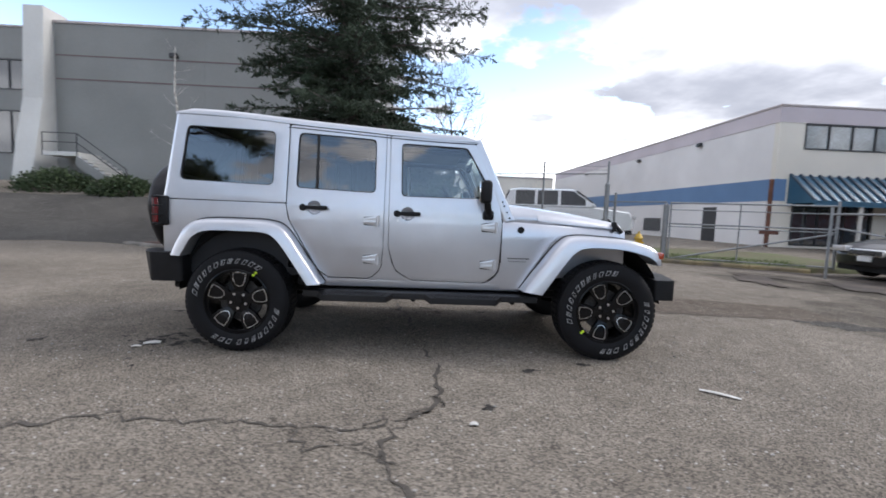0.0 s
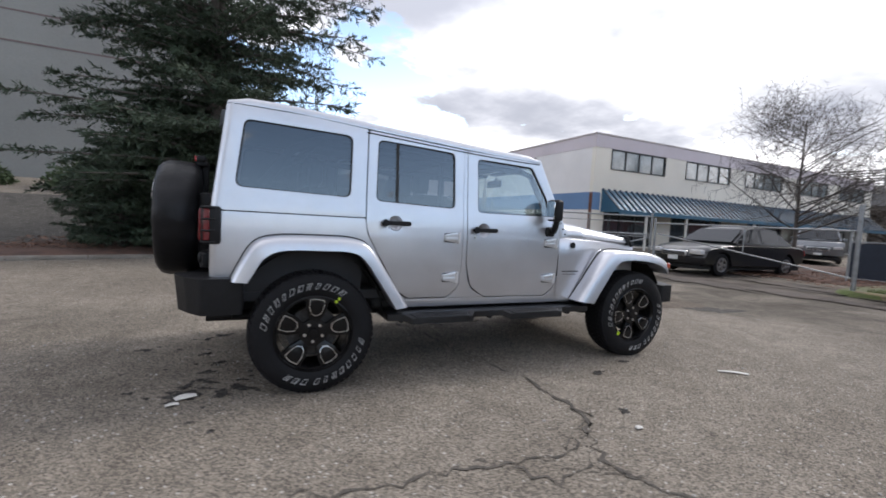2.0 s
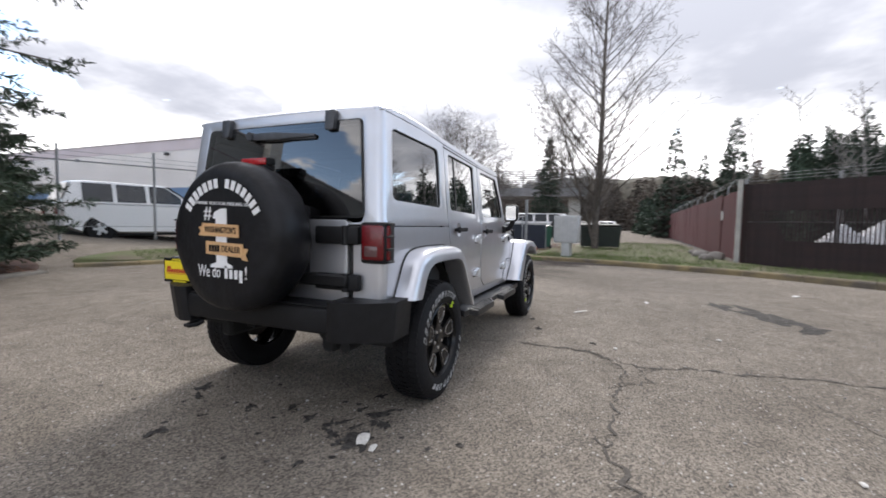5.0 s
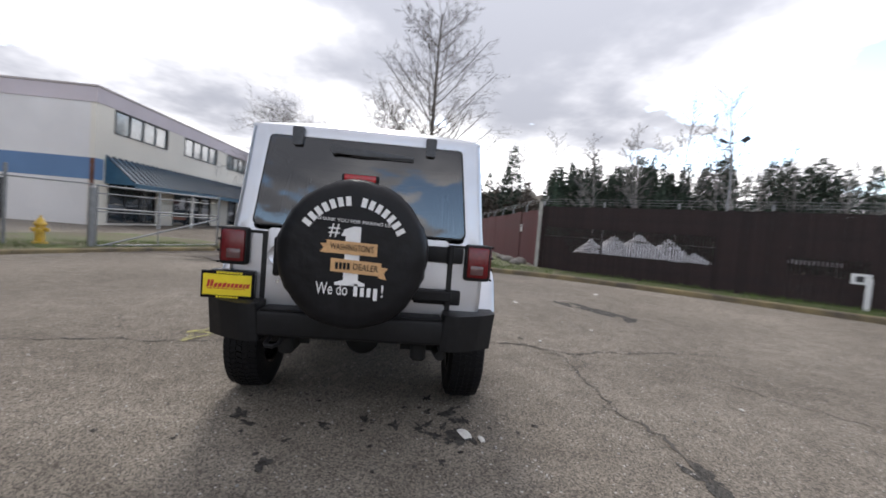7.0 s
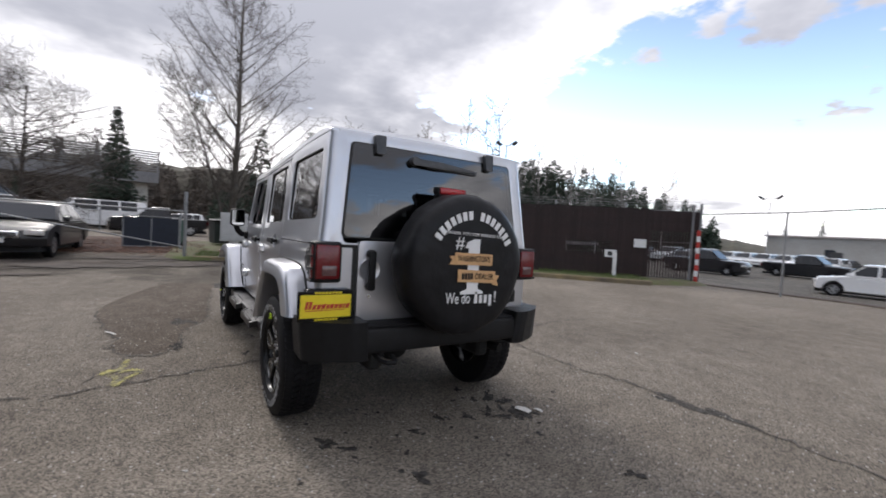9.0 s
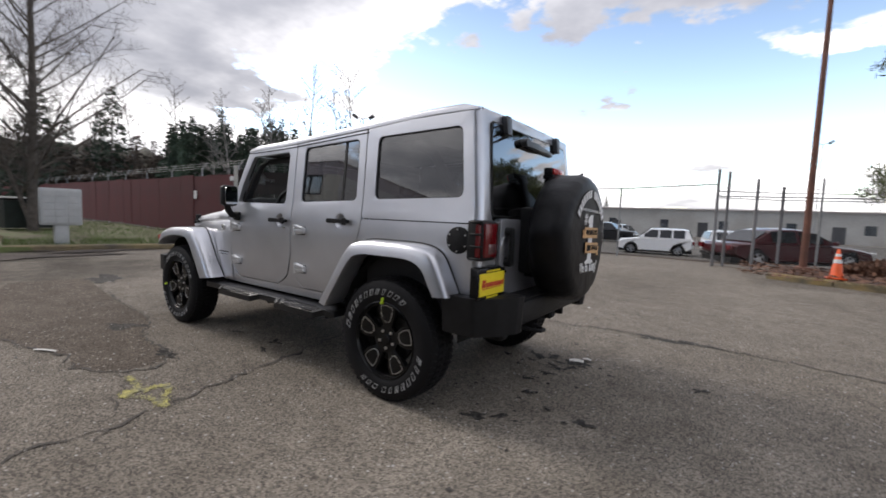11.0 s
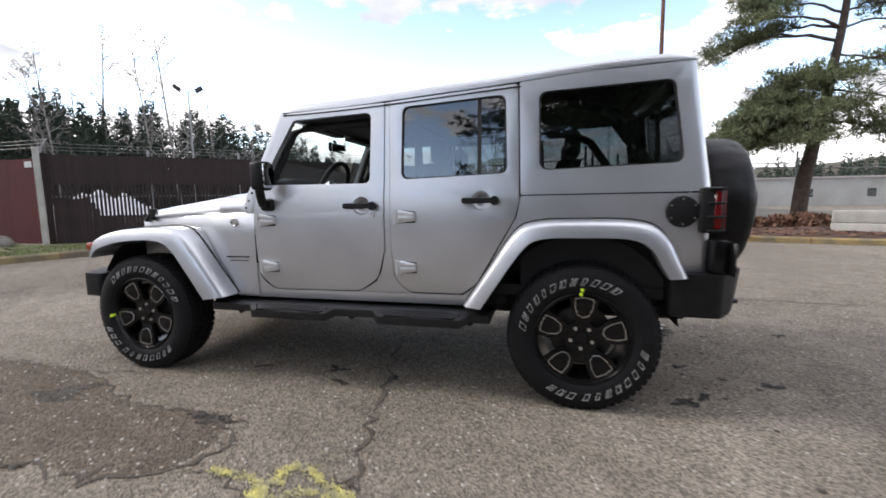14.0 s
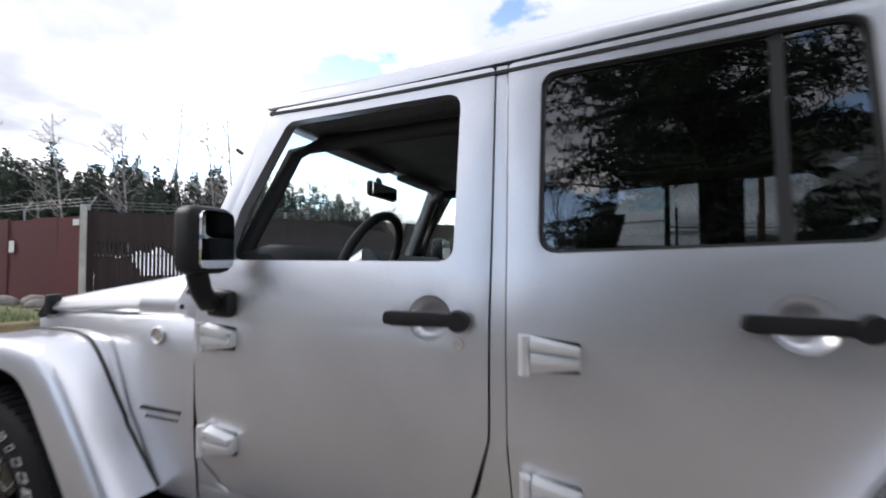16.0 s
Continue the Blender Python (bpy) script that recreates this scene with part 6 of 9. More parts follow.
SIGN_WHITE = material("white_sign", (0.7, 0.7, 0.69, 1), 0.5, vary=0.05)
WIRE = material("chain_link_wire", (0.30, 0.31, 0.31, 1), 0.55, metal=0.6, vary=0.1, bump=0)


def arrays_part(name, verts, faces, mat, parent=None, label=""):
    """A mesh from computed arrays."""
    me = bpy.data.meshes.new(name)
    me.from_pydata([tuple(v) for v in verts], [], [tuple(f) for f in faces])
    me.materials.append(mat)
    ob = new(name, me)
    if parent is not None:
        ob.parent = parent
    if label:
        tagged(ob, label)
    return ob


# ---- kerbs and verges ----
def kerb(line, label, inner=1, h=0.14, w=0.16, mat=KERB_YELLOW):
    """Kerb stones laid along a line."""
    top = tagged(new("kerb"), label, "kerb", kind="structure")
    pts = catmull([(*p, 0) for p in line], 10)
    # even stones of about 1.2 m
    lens = [0]
    for a, b in zip(pts, pts[1:]):
        lens.append(lens[-1] + (b - a).length)

    def at(s):
        for i in range(1, len(pts)):
            if s <= lens[i] or i == len(pts) - 1:
                return pts[i - 1].lerp(pts[i], (s - lens[i - 1]) / max(1e-6, lens[i] - lens[i - 1]))
    n = max(1, round(lens[-1] / 1.25))
    for k in range(n):
        bm = bmesh.new()
        rows = []
        for j in range(5):
            s = lens[-1] * (k + (0.006 + 0.988 * j / 4)) / n
            p, q = at(max(0, s - .05)), at(min(lens[-1], s + .05))
            c = at(s)
            d = (q - p).normalized()
            nr = Vector((-d.y, d.x, 0)) * inner
            z = ground_z(c.x, c.y)
            rows.append([c + nr * a + Vector((0, 0, z + b)) for a, b in ((0, -.1), (0.004, h - .03), (0.03, h), (w, h + .004), (w, -.1))])
        rows_surface(bm, rows, close=True, cap=True)
        part("kerb_stone", bm, mat, top, smooth=30)
    return top


K_EAST = [(3.1, -11.2), (4.3, -10.0), (5.6, -8.75), (7.2, -6.8), (8.5, -4.9), (9.2, -3.2), (9.7, -1.8), (10.1, -0.4), (10.3, 0.9)]
kerb(K_EAST, "dirty kerb with traces of yellow paint along the fence verge", -1, mat=KERB_DIRTY)
kerb([(9.6, 6.0), (8.2, 6.9), (6.6, 7.7), (4.6, 8.5), (2.9, 9.15), (1.6, 9.6)], "dirt-covered low kerb before the chain-link fence", -1, mat=KERB_DIRTY, h=.10)
kerb([(0.9, 9.1), (-0.8, 8.35), (-2.8, 7.95), (-4.8, 7.35), (-6.6, 6.9), (-8.2, 7.6)], "low concrete kerb round the fir's planting bed", -1, mat=KERB_GREY, h=0.08)
kerb([(-3.75, -9.95), (-4.3, -9.62), (-5.6, -9.1), (-7.1, -8.45), (-8.6, -8.0), (-11.5, -7.3), (-16, -6.6)], "worn yellow-painted kerb before the mulch bed", 1)


def bed(name, outline, mat, label, category, rise=0.10, crown=0.10, n=26):
    """A raised planting bed inside an outline."""
    bm = bmesh.new()
    pts = catmull([(*p, 0) for p in outline + outline[:1]], 5)[:-1]
    c = sum(pts, Vector()) / len(pts)
    rows = []
    for t in (1.0, 0.98, 0.8, 0.6, 0.4, 0.2, 0.02):
        rows.append([(lambda q: (q.x, q.y, ground_z(q.x, q.y) + (-.02 if t == 1 else rise + crown * (1 - t) + 0.04 * noise.noise((q.x * 1.2, q.y * 1.2, 0)))))(c.lerp(p, t)) for p in pts])
    rows_surface(bm, rows, close=True)
    return tagged(part(name, bm, mat, smooth=60), label, category, kind="structure")


bed("verge_east", [(3.25, -11.3), (5.75, -8.9), (7.35, -6.9), (8.65, -4.95), (9.35, -3.2), (9.85, -1.8), (10.25, -0.4), (10.4, 1.2), (12.5, 1.6), (19.5, 0.8), (24, -2.5), (24, -5.3), (12.0, -5.4), (3.3, -13.8)], GRASS_SOIL, "thin winter grass and soil verge before the fence", "verge", 0.11, 0.02)
bed("bed_fir", [(0.8, 9.25), (-0.9, 8.5), (-2.9, 8.1), (-4.9, 7.5), (-6.6, 7.1), (-7.9, 7.8), (-6.0, 10.6), (-2.0, 11.6), (1.2, 11.0)], MULCH, "dark bark mulch bed under the fir", "planting bed", 0.08, 0.12)
bed("bed_north", [(9.7, 6.15), (8.3, 7.05), (6.7, 7.85), (4.7, 8.65), (3.0, 9.3), (2.0, 10.5), (6, 11.0), (12.5, 10.2), (12.6, 7.0)], GRASS_SOIL, "patchy grass strip before the chain-link fence", "verge", 0.10, 0.03)
bed("bed_south", [(-3.85, -10.7), (-4.15, -9.95), (-5.7, -9.3), (-7.2, -8.65), (-8.7, -8.2), (-11.6, -7.5), (-15.8, -6.9), (-16.5, -12.5), (-11, -14.6), (-5.0, -13.2), (-3.9, -12.4)], MULCH, "brown mulch bed with dead leaves", "planting bed", 0.11, 0.14)
bed("bed_entry", [(13.2, 1.4), (13.6, 5.2), (17.0, 8.0), (22, 8.5), (24, 4.0), (19, 0.9), (15, 0.6)], MULCH, "brown mulch bed under the bare street tree", "planting bed", 0.06, 0.05)


def scatter_blades(name, zone, count, mat, label, size=(0.05, 0.11), seed=1, flat_leaf=False, rise=0.12):
    """Blades of grass, or fallen leaves, as one mass."""
    r = np.random.RandomState(seed)
    vs, fs = [], []
    for _ in range(count):
        x, y = zone(r)
        z = ground_z(x, y) + rise + 0.04 * noise.noise((x * 1.2, y * 1.2, 0))
        h, a = r.uniform(*size), r.uniform(0, 6.28)
        dx, dy = math.cos(a), math.sin(a)
        i = len(vs)
        if flat_leaf:
            t = r.uniform(-.4, .4) * h
            vs += [(x - dx * h, y - dy * h, z + .01), (x - dy * h * .5, y + dx * h * .5, z + .02 + t), (x + dx * h, y + dy * h, z + .015), (x + dy * h * .5, y - dx * h * .5, z + .02 - t * .3)]
            fs.append((i, i + 1, i + 2, i + 3))
        else:
            lx, ly = r.uniform(-.6, .6) * h, r.uniform(-.6, .6) * h
            vs += [(x - dx * .006, y - dy * .006, z - .03), (x + dx * .006, y + dy * .006, z - .03), (x + lx, y + ly, z + h)]
            fs.append((i, i + 1, i + 2))
    return tagged(arrays_part(name, vs, fs, mat), label, "plants", kind="stuff")


def zone_band(line, lo, hi):
    pts = [Vector(p) for p in line]

    def pick(r):
        i = r.randint(0, len(pts) - 1)
        p = pts[i].lerp(pts[i + 1], r.uniform(0, 1))
        d = (pts[i + 1] - pts[i]).normalized()
        n = Vector((d.y, -d.x))
        q = p + n * r.uniform(lo, hi)
        return q.x, q.y
    return pick


scatter_blades("verge_grass", zone_band(K_EAST, 0.2, 2.4), 9000, GRASS, "thin green and brown grass on the verge", seed=3)
scatter_blades("fence_grass", lambda r: (r.uniform(11.5, 26), r.uniform(-5.3, -0.5)), 6000, GRASS, "green grass beside the red fence", (0.06, 0.14), seed=5)
scatter_blades("strip_grass", zone_band([(9.6, 6.0), (6.6, 7.7), (2.9, 9.15)], 0.2, 2.0), 4000, GRASS, "patchy grass before the chain-link fence", seed=6)
scatter_blades("bed_leaves", lambda r: (r.uniform(-15, -3.2), r.uniform(-12.4, -8.4)), 4200, LEAF_DEAD, "dead leaves and twigs on the mulch", (0.03, 0.09), seed=7, flat_leaf=True, rise=0.2)
scatter_blades("entry_leaves", lambda r: (r.uniform(11, 21), r.uniform(0.2, 4.5)), 2600, LEAF_DEAD, "fallen leaves by the gate", (0.02, 0.06), seed=8, flat_leaf=True, rise=0.10)
scatter_blades("fir_litter", lambda r: (r.uniform(-7, 0.5), r.uniform(8.3, 10.5)), 2600, LEAF_DEAD, "needle litter under the fir", (0.02, 0.06), seed=9, flat_leaf=True, rise=0.14)

# ---- fences ----
def board(bm, x0, x1, z0, z1, t=0.02):
    box(bm, x0, -t / 2, z0, x1, t / 2, z1)
    return bm


def line_frame(a, b):
    """A pose with its x along a line on the ground."""
    d = Vector(b) - Vector(a)
    return pose(a[0], a[1], 0, 0, 0, math.degrees(math.atan2(d.y, d.x))), d.length


# dark red sheet fence running away from the corner
FC = (12.05, -5.52)
m, L = line_frame(FC, (76.0, -7.4))
red = thing("red_fence", "dark red painted sheet fence with barbed wire above", "fence", m)
bm = bmesh.new(); board(bm, 0, 1.205, 0.05, 2.36, 0.03)
sheet = part("sheet", bm, RED_SHEET, red)
rnd = random.Random(8)
for k in range(1, 52):
    s = new("sheet", sheet.data)
    s.parent = red
    s.matrix_basis = pose(k * 1.22, rnd.uniform(-.012, .012), 0.07 + rnd.uniform(-.02, .02) + (0.05 if k % 7 == 3 else 0), rnd.uniform(-.4, .4), 0, rnd.uniform(-.4, .4))
sheet.matrix_basis = pose(0.03, 0, 0.07)
for k in range(0, 22):
    bm = bmesh.new()
    cyl(bm, (k * 3, -.06, 0), (k * 3, -.06, 2.75), .03, seg=8)
    tube(bm, [(k * 3, -.06, 2.7), (k * 3, -.25, 3.0)], .015, 5)
    part("post", bm, GALV, red)
for k in range(3):
    bm = bmesh.new()
    tube(bm, [(0, -.10 - k * .07, 2.74 + k * .11), (63, -.10 - k * .07, 2.74 + k * .11)], .006, 4)
    part("barbed_wire", bm, GALV, red)
for x, z in ((3.3, 1.5), (0.25, 2.2)):
    bm = bmesh.new()
    box(bm, x, .02, z, x + .26, .035, z + .34 if x > 1 else z + .16)
    part("notice", bm, SIGN_WHITE, red, "small white notice without readable words")
for k in range(5):
    bm = bmesh.new()
    blob = bmesh.ops.create_icosphere(bm, subdivisions=2, radius=rnd.uniform(.16, .32))
    for v in blob["verts"]:
        v.co = Vector((v.co.x * 1.4, v.co.y, v.co.z * .75)) * (1 + .25 * noise.noise(v.co * 4 + Vector((k * 5, 0, 0))))
    st = part("rock", bm, material("grey_rock", (0.17, 0.155, 0.14, 1), 0.9, vary=0.25, bump=0.6) if k == 0 else bpy.data.materials["grey_rock"], smooth=50)
    st.matrix_basis = pose(12.3 + k * .75 + rnd.uniform(-.2, .2), -4.9 + rnd.uniform(-.3, .3), .17)
    tagged(st, "grey rock lying in the grass by the red fence", "rock", "rocks by the fence")

# brown slat fence from the corner to the yard gate
FE = (3.2, -14.0)
m, L = line_frame(FC, FE)
brown = thing("slat_fence", "tall brown slat fence with a bleached broken stretch", "fence", m)
bm = bmesh.new(); board(bm, 0, .090, .06, 2.55, .014)
slat_full = part("slat", bm, SLAT_BROWN, brown)
bm = bmesh.new(); board(bm, 0, .090, 0, 1.0, .014)
unit_brown = part("slat", bm, SLAT_BROWN, brown)
bm = bmesh.new(); board(bm, 0, .060, 0, 1.0, .012)
unit_thin = part("slat", bm, SLAT_BROWN, brown)
bm = bmesh.new(); board(bm, 0, .050, 0, 1.0, .012)
unit_white = part("slat", bm, SLAT_WHITE, brown)
used = set()
n = int(L / .092)


def slat(me_ob, x, z0, z1, y=0.0):
    first = me_ob.name not in used
    o = me_ob if first else new("slat", me_ob.data)
    used.add(me_ob.name)
    o.parent = brown
    tall = (z1 - z0) if me_ob is not slat_full else 1
    o.matrix_basis = pose(x, y, z0, 0, 0, rnd.uniform(-4, 4)) @ Matrix.Diagonal((1, 1, tall, 1))


for k in range(n):
    x = k * .092
    low = 1.36 if x < .95 else (1.36 - .5 * min(1, (x - .95) / .25))
    if .15 < x < 6.0:
        # slats worn narrow at breast height, with the heaps beyond showing between them
        slat(unit_brown, x, 1.74 + rnd.uniform(-.02, .02), 2.55 + rnd.uniform(-.02, .02))
        slat(unit_thin, x + .015, low - .05, 1.76, .006)
        slat(unit_brown, x, .06, low + rnd.uniform(-.02, .02), .012)
        if 3.4 < x and rnd.random() < .55:
            slat(unit_white, x + .02, .74 + rnd.uniform(-.05, .10), .86 + rnd.uniform(0, .16), .03)
    elif 7.75 < x < 9.45:
        # a broken strip with bleached remains
        slat(unit_brown, x, 1.30 + rnd.uniform(-.02, .03), 2.55)
        slat(unit_thin, x + .015, .80, 1.32, .006)
        slat(unit_brown, x, .06, .86 + rnd.uniform(-.03, .03), .012)
        if rnd.random() < .75:
            slat(unit_white, x + .02, 1.08 + rnd.uniform(-.06, .04), 1.24 + rnd.uniform(-.03, .05), .03)
    elif x > 10.6:
        # open pickets beside the gate
        slat(unit_brown, x, 1.78 + rnd.uniform(-.02, .02), 2.50)
        slat(unit_thin, x + .015, .05, 1.80, .006)
        if rnd.random() < .35:
            slat(unit_white, x + .02, .95 + rnd.uniform(-.05, .05), 1.15 + rnd.uniform(0, .15), .03)
    else:
        slat(slat_full, x, rnd.uniform(-.02, .03), 1)
bm = bmesh.new(); board(bm, 6.05, 7.35, .15, 1.97, .03); bmesh.ops.translate(bm, vec=(0, .05, 0), verts=bm.verts)
dark_panel = part("patch_panel", bm, SCREEN, brown, "dark solid panel with a pale top edge")
bm = bmesh.new(); box(bm, 6.05, .02, 1.965, 7.30, .10, 2.0, .004, 1); part("panel_edge", bm, SLAT_WHITE, dark_panel)
bm = bmesh.new(); box(bm, 7.75, .045, 1.12, 9.0, .07, 1.24, .004, 1); part("loose_board", bm, SLAT_WHITE, brown, "bleached loose board")
striped = thing("marker_post", "red and white striped marker post at the fence's end", "post", m @ pose(L - .06, -.10, 0))
for k in range(9):
    bm = bmesh.new(); box(bm, -.055, -.03, .06 + k * .2, .055, .03, .26 + k * .2 - .004, .006, 1); part("band", bm, PRINT_RED if k % 2 == 0 else WHITE_BAND, striped)
bm = bmesh.new(); box(bm, -.03, -.025, -.1, .03, .025, .07); part("foot", bm, GALV, striped)
for k in range(6):
    bm = bmesh.new()
    cyl(bm, (k * L / 5, .06, 0), (k * L / 5, .06, 2.75), .035, seg=8)
    part("post", bm, GALV, brown)
for z in (2.5, 1.4, .12):
    bm = bmesh.new()
    tube(bm, [(0, .05, z), (L, .05, z)], .02, 6)
    part("rail", bm, GALV, brown)
for k in range(3):
    bm = bmesh.new()
    tube(bm, [(0, .05, 2.66 + k * .09), (L, .05, 2.66 + k * .09)], .005, 4)
    part("barbed_wire", bm, GALV, brown)
bm = bmesh.new()
cyl(bm, (FC[0] - .1, FC[1] + .12, 0), (FC[0] - .1, FC[1] + .12, 2.72), .075, .07, seg=12)
tagged(part("corner_post", bm, CONCRETE), "weathered grey corner post of the fence", "post")


bed("lot_soil", [(12.6, -6.4), (8.6, -10.2), (4.6, -14.2), (12, -26), (34, -44), (60, -40), (76, -9)], DIRT, "dark bare soil of the overgrown lot behind the fence", "soil", 0.02, 0.08)
TARP = material("white_tarp", (0.56, 0.56, 0.58, 1), 0.55, vary=0.10, scale=1.5, fine=25, bump=0.4)


def tarpaulin_mound(x, y, h, r, seed, turn):
    """A heap under a sheet: peaked, with folds running down to a ragged hem."""
    bm = bmesh.new()
    rows = []
    for k in range(9):
        t = k / 8
        ring = []
        for a in range(36):
            q = 2 * math.pi * a / 36
            fold = 1 + .10 * math.sin(q * 7 + seed) * t + .16 * noise.noise((math.cos(q) * 1.5, math.sin(q) * 1.5, seed + t))
            rr = r * max(.02, t) ** .85 * fold
            ring.append((rr * math.cos(q) * 1.25, rr * math.sin(q), h * (1 - t ** .9) + .05 * noise.noise((q, t * 4, seed)) * t - .02))
        rows.append(ring)
    rows_surface(bm, rows, close=True)
    bm.faces.new([v for v in bm.verts][:36])
    ob = part("tarpaulin_mound", bm, TARP, smooth=50)
    ob.matrix_basis = pose(x, y, ground_z(x, y) + .05, 0, 0, turn)
    tagged(ob, "peaked heap under a white tarpaulin behind the slat fence", "mound", "mounds behind the fence")


for n_, (x, y, h, r) in enumerate(((18.4, -10.4, 1.40, 1.3), (20.4, -12.7, 1.70, 1.7), (23.9, -16.2, 1.98, 2.2), (27.4, -20.6, 2.05, 2.3), (29.4, -24.2, 1.5, 2.2))):
    tarpaulin_mound(x, y, h, r, n_ * 3.7, 50 + 20 * n_)


def chain_link(a, b, h, label, posts, extra=0.0, mesh_h=None, pitch=0.09, barbs=0, low=0.05, name="chain_link_fence"):
    """Posts, rails and diamond wire between two points."""
    m, L = line_frame(a, b)
    za = ground_z(*a)
    f = thing(name, label, "fence", Matrix.Translation((0, 0, za)) @ m)
    for k in range(posts + 1):
        bm = bmesh.new()
        cyl(bm, (L * k / posts, 0, -.3), (L * k / posts, 0, h + extra), .032, seg=8)
        part("post", bm, GALV, f)
    for z in (h, low):
        bm = bmesh.new()
        tube(bm, [(0, 0, z), (L, 0, z)], .021 if z == h else .008, 6)
        part("rail", bm, GALV, f)
    vs, fs = [], []
    H = h - low
    for s in (-1, 1):
        x = -H
        while x < L + H:
            p0, p1 = (x, low), (x + H, h)
            if s < 0:
                p0, p1 = (x + H, low), (x, h)
            # clip to the bay
            (xa, zA), (xb, zB) = p0, p1
            def cut(xv):
                return zA + (zB - zA) * (xv - xa) / (xb - xa)
            pts = [(xx, zz) for xx, zz in (p0, p1, (0, cut(0)), (L, cut(L))) if -1e-6 <= xx <= L + 1e-6 and low - 1e-6 <= zz <= h + 1e-6]
            if len(pts) >= 2:
                pts.sort()
                q0, q1 = pts[0], pts[-1]
                i = len(vs)
                w = .0022
                vs += [(q0[0] - w, 0, q0[1]), (q0[0] + w, 0, q0[1]), (q1[0] + w, 0, q1[1]), (q1[0] - w, 0, q1[1])]
                fs.append((i, i + 1, i + 2, i + 3))
            x += pitch
    arrays_part("wire_mesh", vs, fs, WIRE, f)
    for k in range(barbs):
        bm = bmesh.new()
        tube(bm, [(0, 0, h + .12 + k * .12), (L, 0, h + .12 + k * .12)], .006, 4)
        part("barbed_wire", bm, GALV, f)
    return f


chain_link((-3.5, 13.6), (5.73, 9.37), 1.72, "galvanised chain-link fence with barbed wire before the pale building", 5, .40, barbs=2)
chain_link((5.73, 9.37), (6.9, 7.95), 1.72, "short chain-link bay beside the entrance gate", 1)
for x, y, h, r in ((5.73, 9.37, 2.27, .075), (5.95, 9.22, 2.0, .04), (6.9, 7.95, 1.62, .075)):
    bm = bmesh.new()
    cyl(bm, (x, y, -.1), (x, y, h), r, seg=12)
    bmesh.ops.create_uvsphere(bm, u_segments=12, v_segments=6, radius=r * 1.05, matrix=Matrix.Translation((x, y, h)))
    tagged(part("entrance_post", bm, GALV, smooth=50), "thick galvanised post beside the entrance", "post", "entrance posts")
leaf = thing("swing_gate", "open galvanised pipe gate leaf beside the sedan", "gate")
la, lb = Vector((6.98, 7.92, 0)), Vector((10.5, 6.35, 0))
for nm, t0, z0, t1, z1, r in (("rail", 0, 1.72, 1, 1.72, .024), ("rail", 0, 1.52, 1, 1.52, .014), ("rail", 0, 1.12, 1, 1.12, .022), ("rail", 0, 1.04, 1, 1.04, .014), ("rail", .02, .14, 1, .14, .022), ("brace", .03, .12, .98, 1.0, .024), ("stile", 0.01, .10, 0.01, 1.74, .024), ("stile", .45, .14, .45, 1.72, .018), ("end_post", 1, .02, 1, 1.84, .035)):
    bm = bmesh.new()
    p, q = la.lerp(lb, t0), la.lerp(lb, t1)
    tube(bm, [p + Vector((0, 0, z0)), q + Vector((0, 0, z1))], r, 8)
    part(nm, bm, GALV, leaf)
bm = bmesh.new()
box(bm, -.22, -.01, 0, .22, .01, .12)
bmesh.ops.transform(bm, matrix=pose(9.2, 6.96, .93, 0, 0, -24), verts=bm.verts)
part("gate_plate", bm, RUST, leaf, "rust-red plate without readable words")
chain_link((-2.5, -12.2), (-9.8, -14.6), 2.1, "galvanised chain-link fence before the neighbouring lot", 3, .55, barbs=2)
chain_link((-9.8, -14.6), (-26, -17.5), 2.1, "long galvanised chain-link fence behind the pine", 5, .5, barbs=2)
# swing gate at the entrance: a light frame with a diagonal brace
gate = thing("swing_gate", "open galvanised pipe gate with a diagonal brace", "gate")
ga, gb = Vector((10.8, 1.1, .12)), Vector((9.0, 5.0, .12))
for nm, p, q, r in (("gate_post", ga + Vector((0, 0, -.1)), ga + Vector((0, 0, 1.95)), .05), ("rail", ga + Vector((0, 0, 1.35)), gb + Vector((0, 0, 1.35)), .022), ("rail", ga + Vector((0, 0, .25)), ga.lerp(gb, .98) + Vector((0, 0, 1.05)), .018), ("end_post", gb + Vector((0, 0, -.1)), gb + Vector((0, 0, 1.5)), .03), ("stile", ga.lerp(gb, .03) + Vector((0, 0, .2)), ga.lerp(gb, .03) + Vector((0, 0, 1.4)), .02), ("stile", ga.lerp(gb, .5) + Vector((0, 0, .7)), ga.lerp(gb, .5) + Vector((0, 0, 1.35)), .016)):
    bm = bmesh.new()
    tube(bm, [p, q], r, 8)
    part(nm, bm, GALV, gate)
# rolling gate frame: tall posts and the wire over the opening
for x, y, h in ((3.2, -14.0, 2.75), (3.35, -13.8, 2.7), (-2.5, -12.2, 2.85), (-2.75, -12.5, 2.8), (-3.45, -11.7, 2.5), (-4.05, -12.5, 2.35)):
    bm = bmesh.new()
    cyl(bm, (x, y, -.1), (x, y, h), .040, seg=10)
    bmesh.ops.create_uvsphere(bm, u_segments=10, v_segments=6, radius=.043, matrix=Matrix.Translation((x, y, h)))
    tagged(part("gate_post", bm, WEATHERED, smooth=50), "tall weathered grey gate post with a rounded cap", "post", "posts of the yard gate")
bm = bmesh.new()
tube(bm, [(3.2, -14.0, 2.42), (0.3, -13.1, 2.40), (-2.5, -12.2, 2.45)], .022, 6)
cyl(bm, (0.45, -13.15, -.05), (0.45, -13.15, 2.42), .03, seg=8)
tagged(part("gate_track", bm, GALV), "overhead pipe of the yard's rolling gate", "gate")
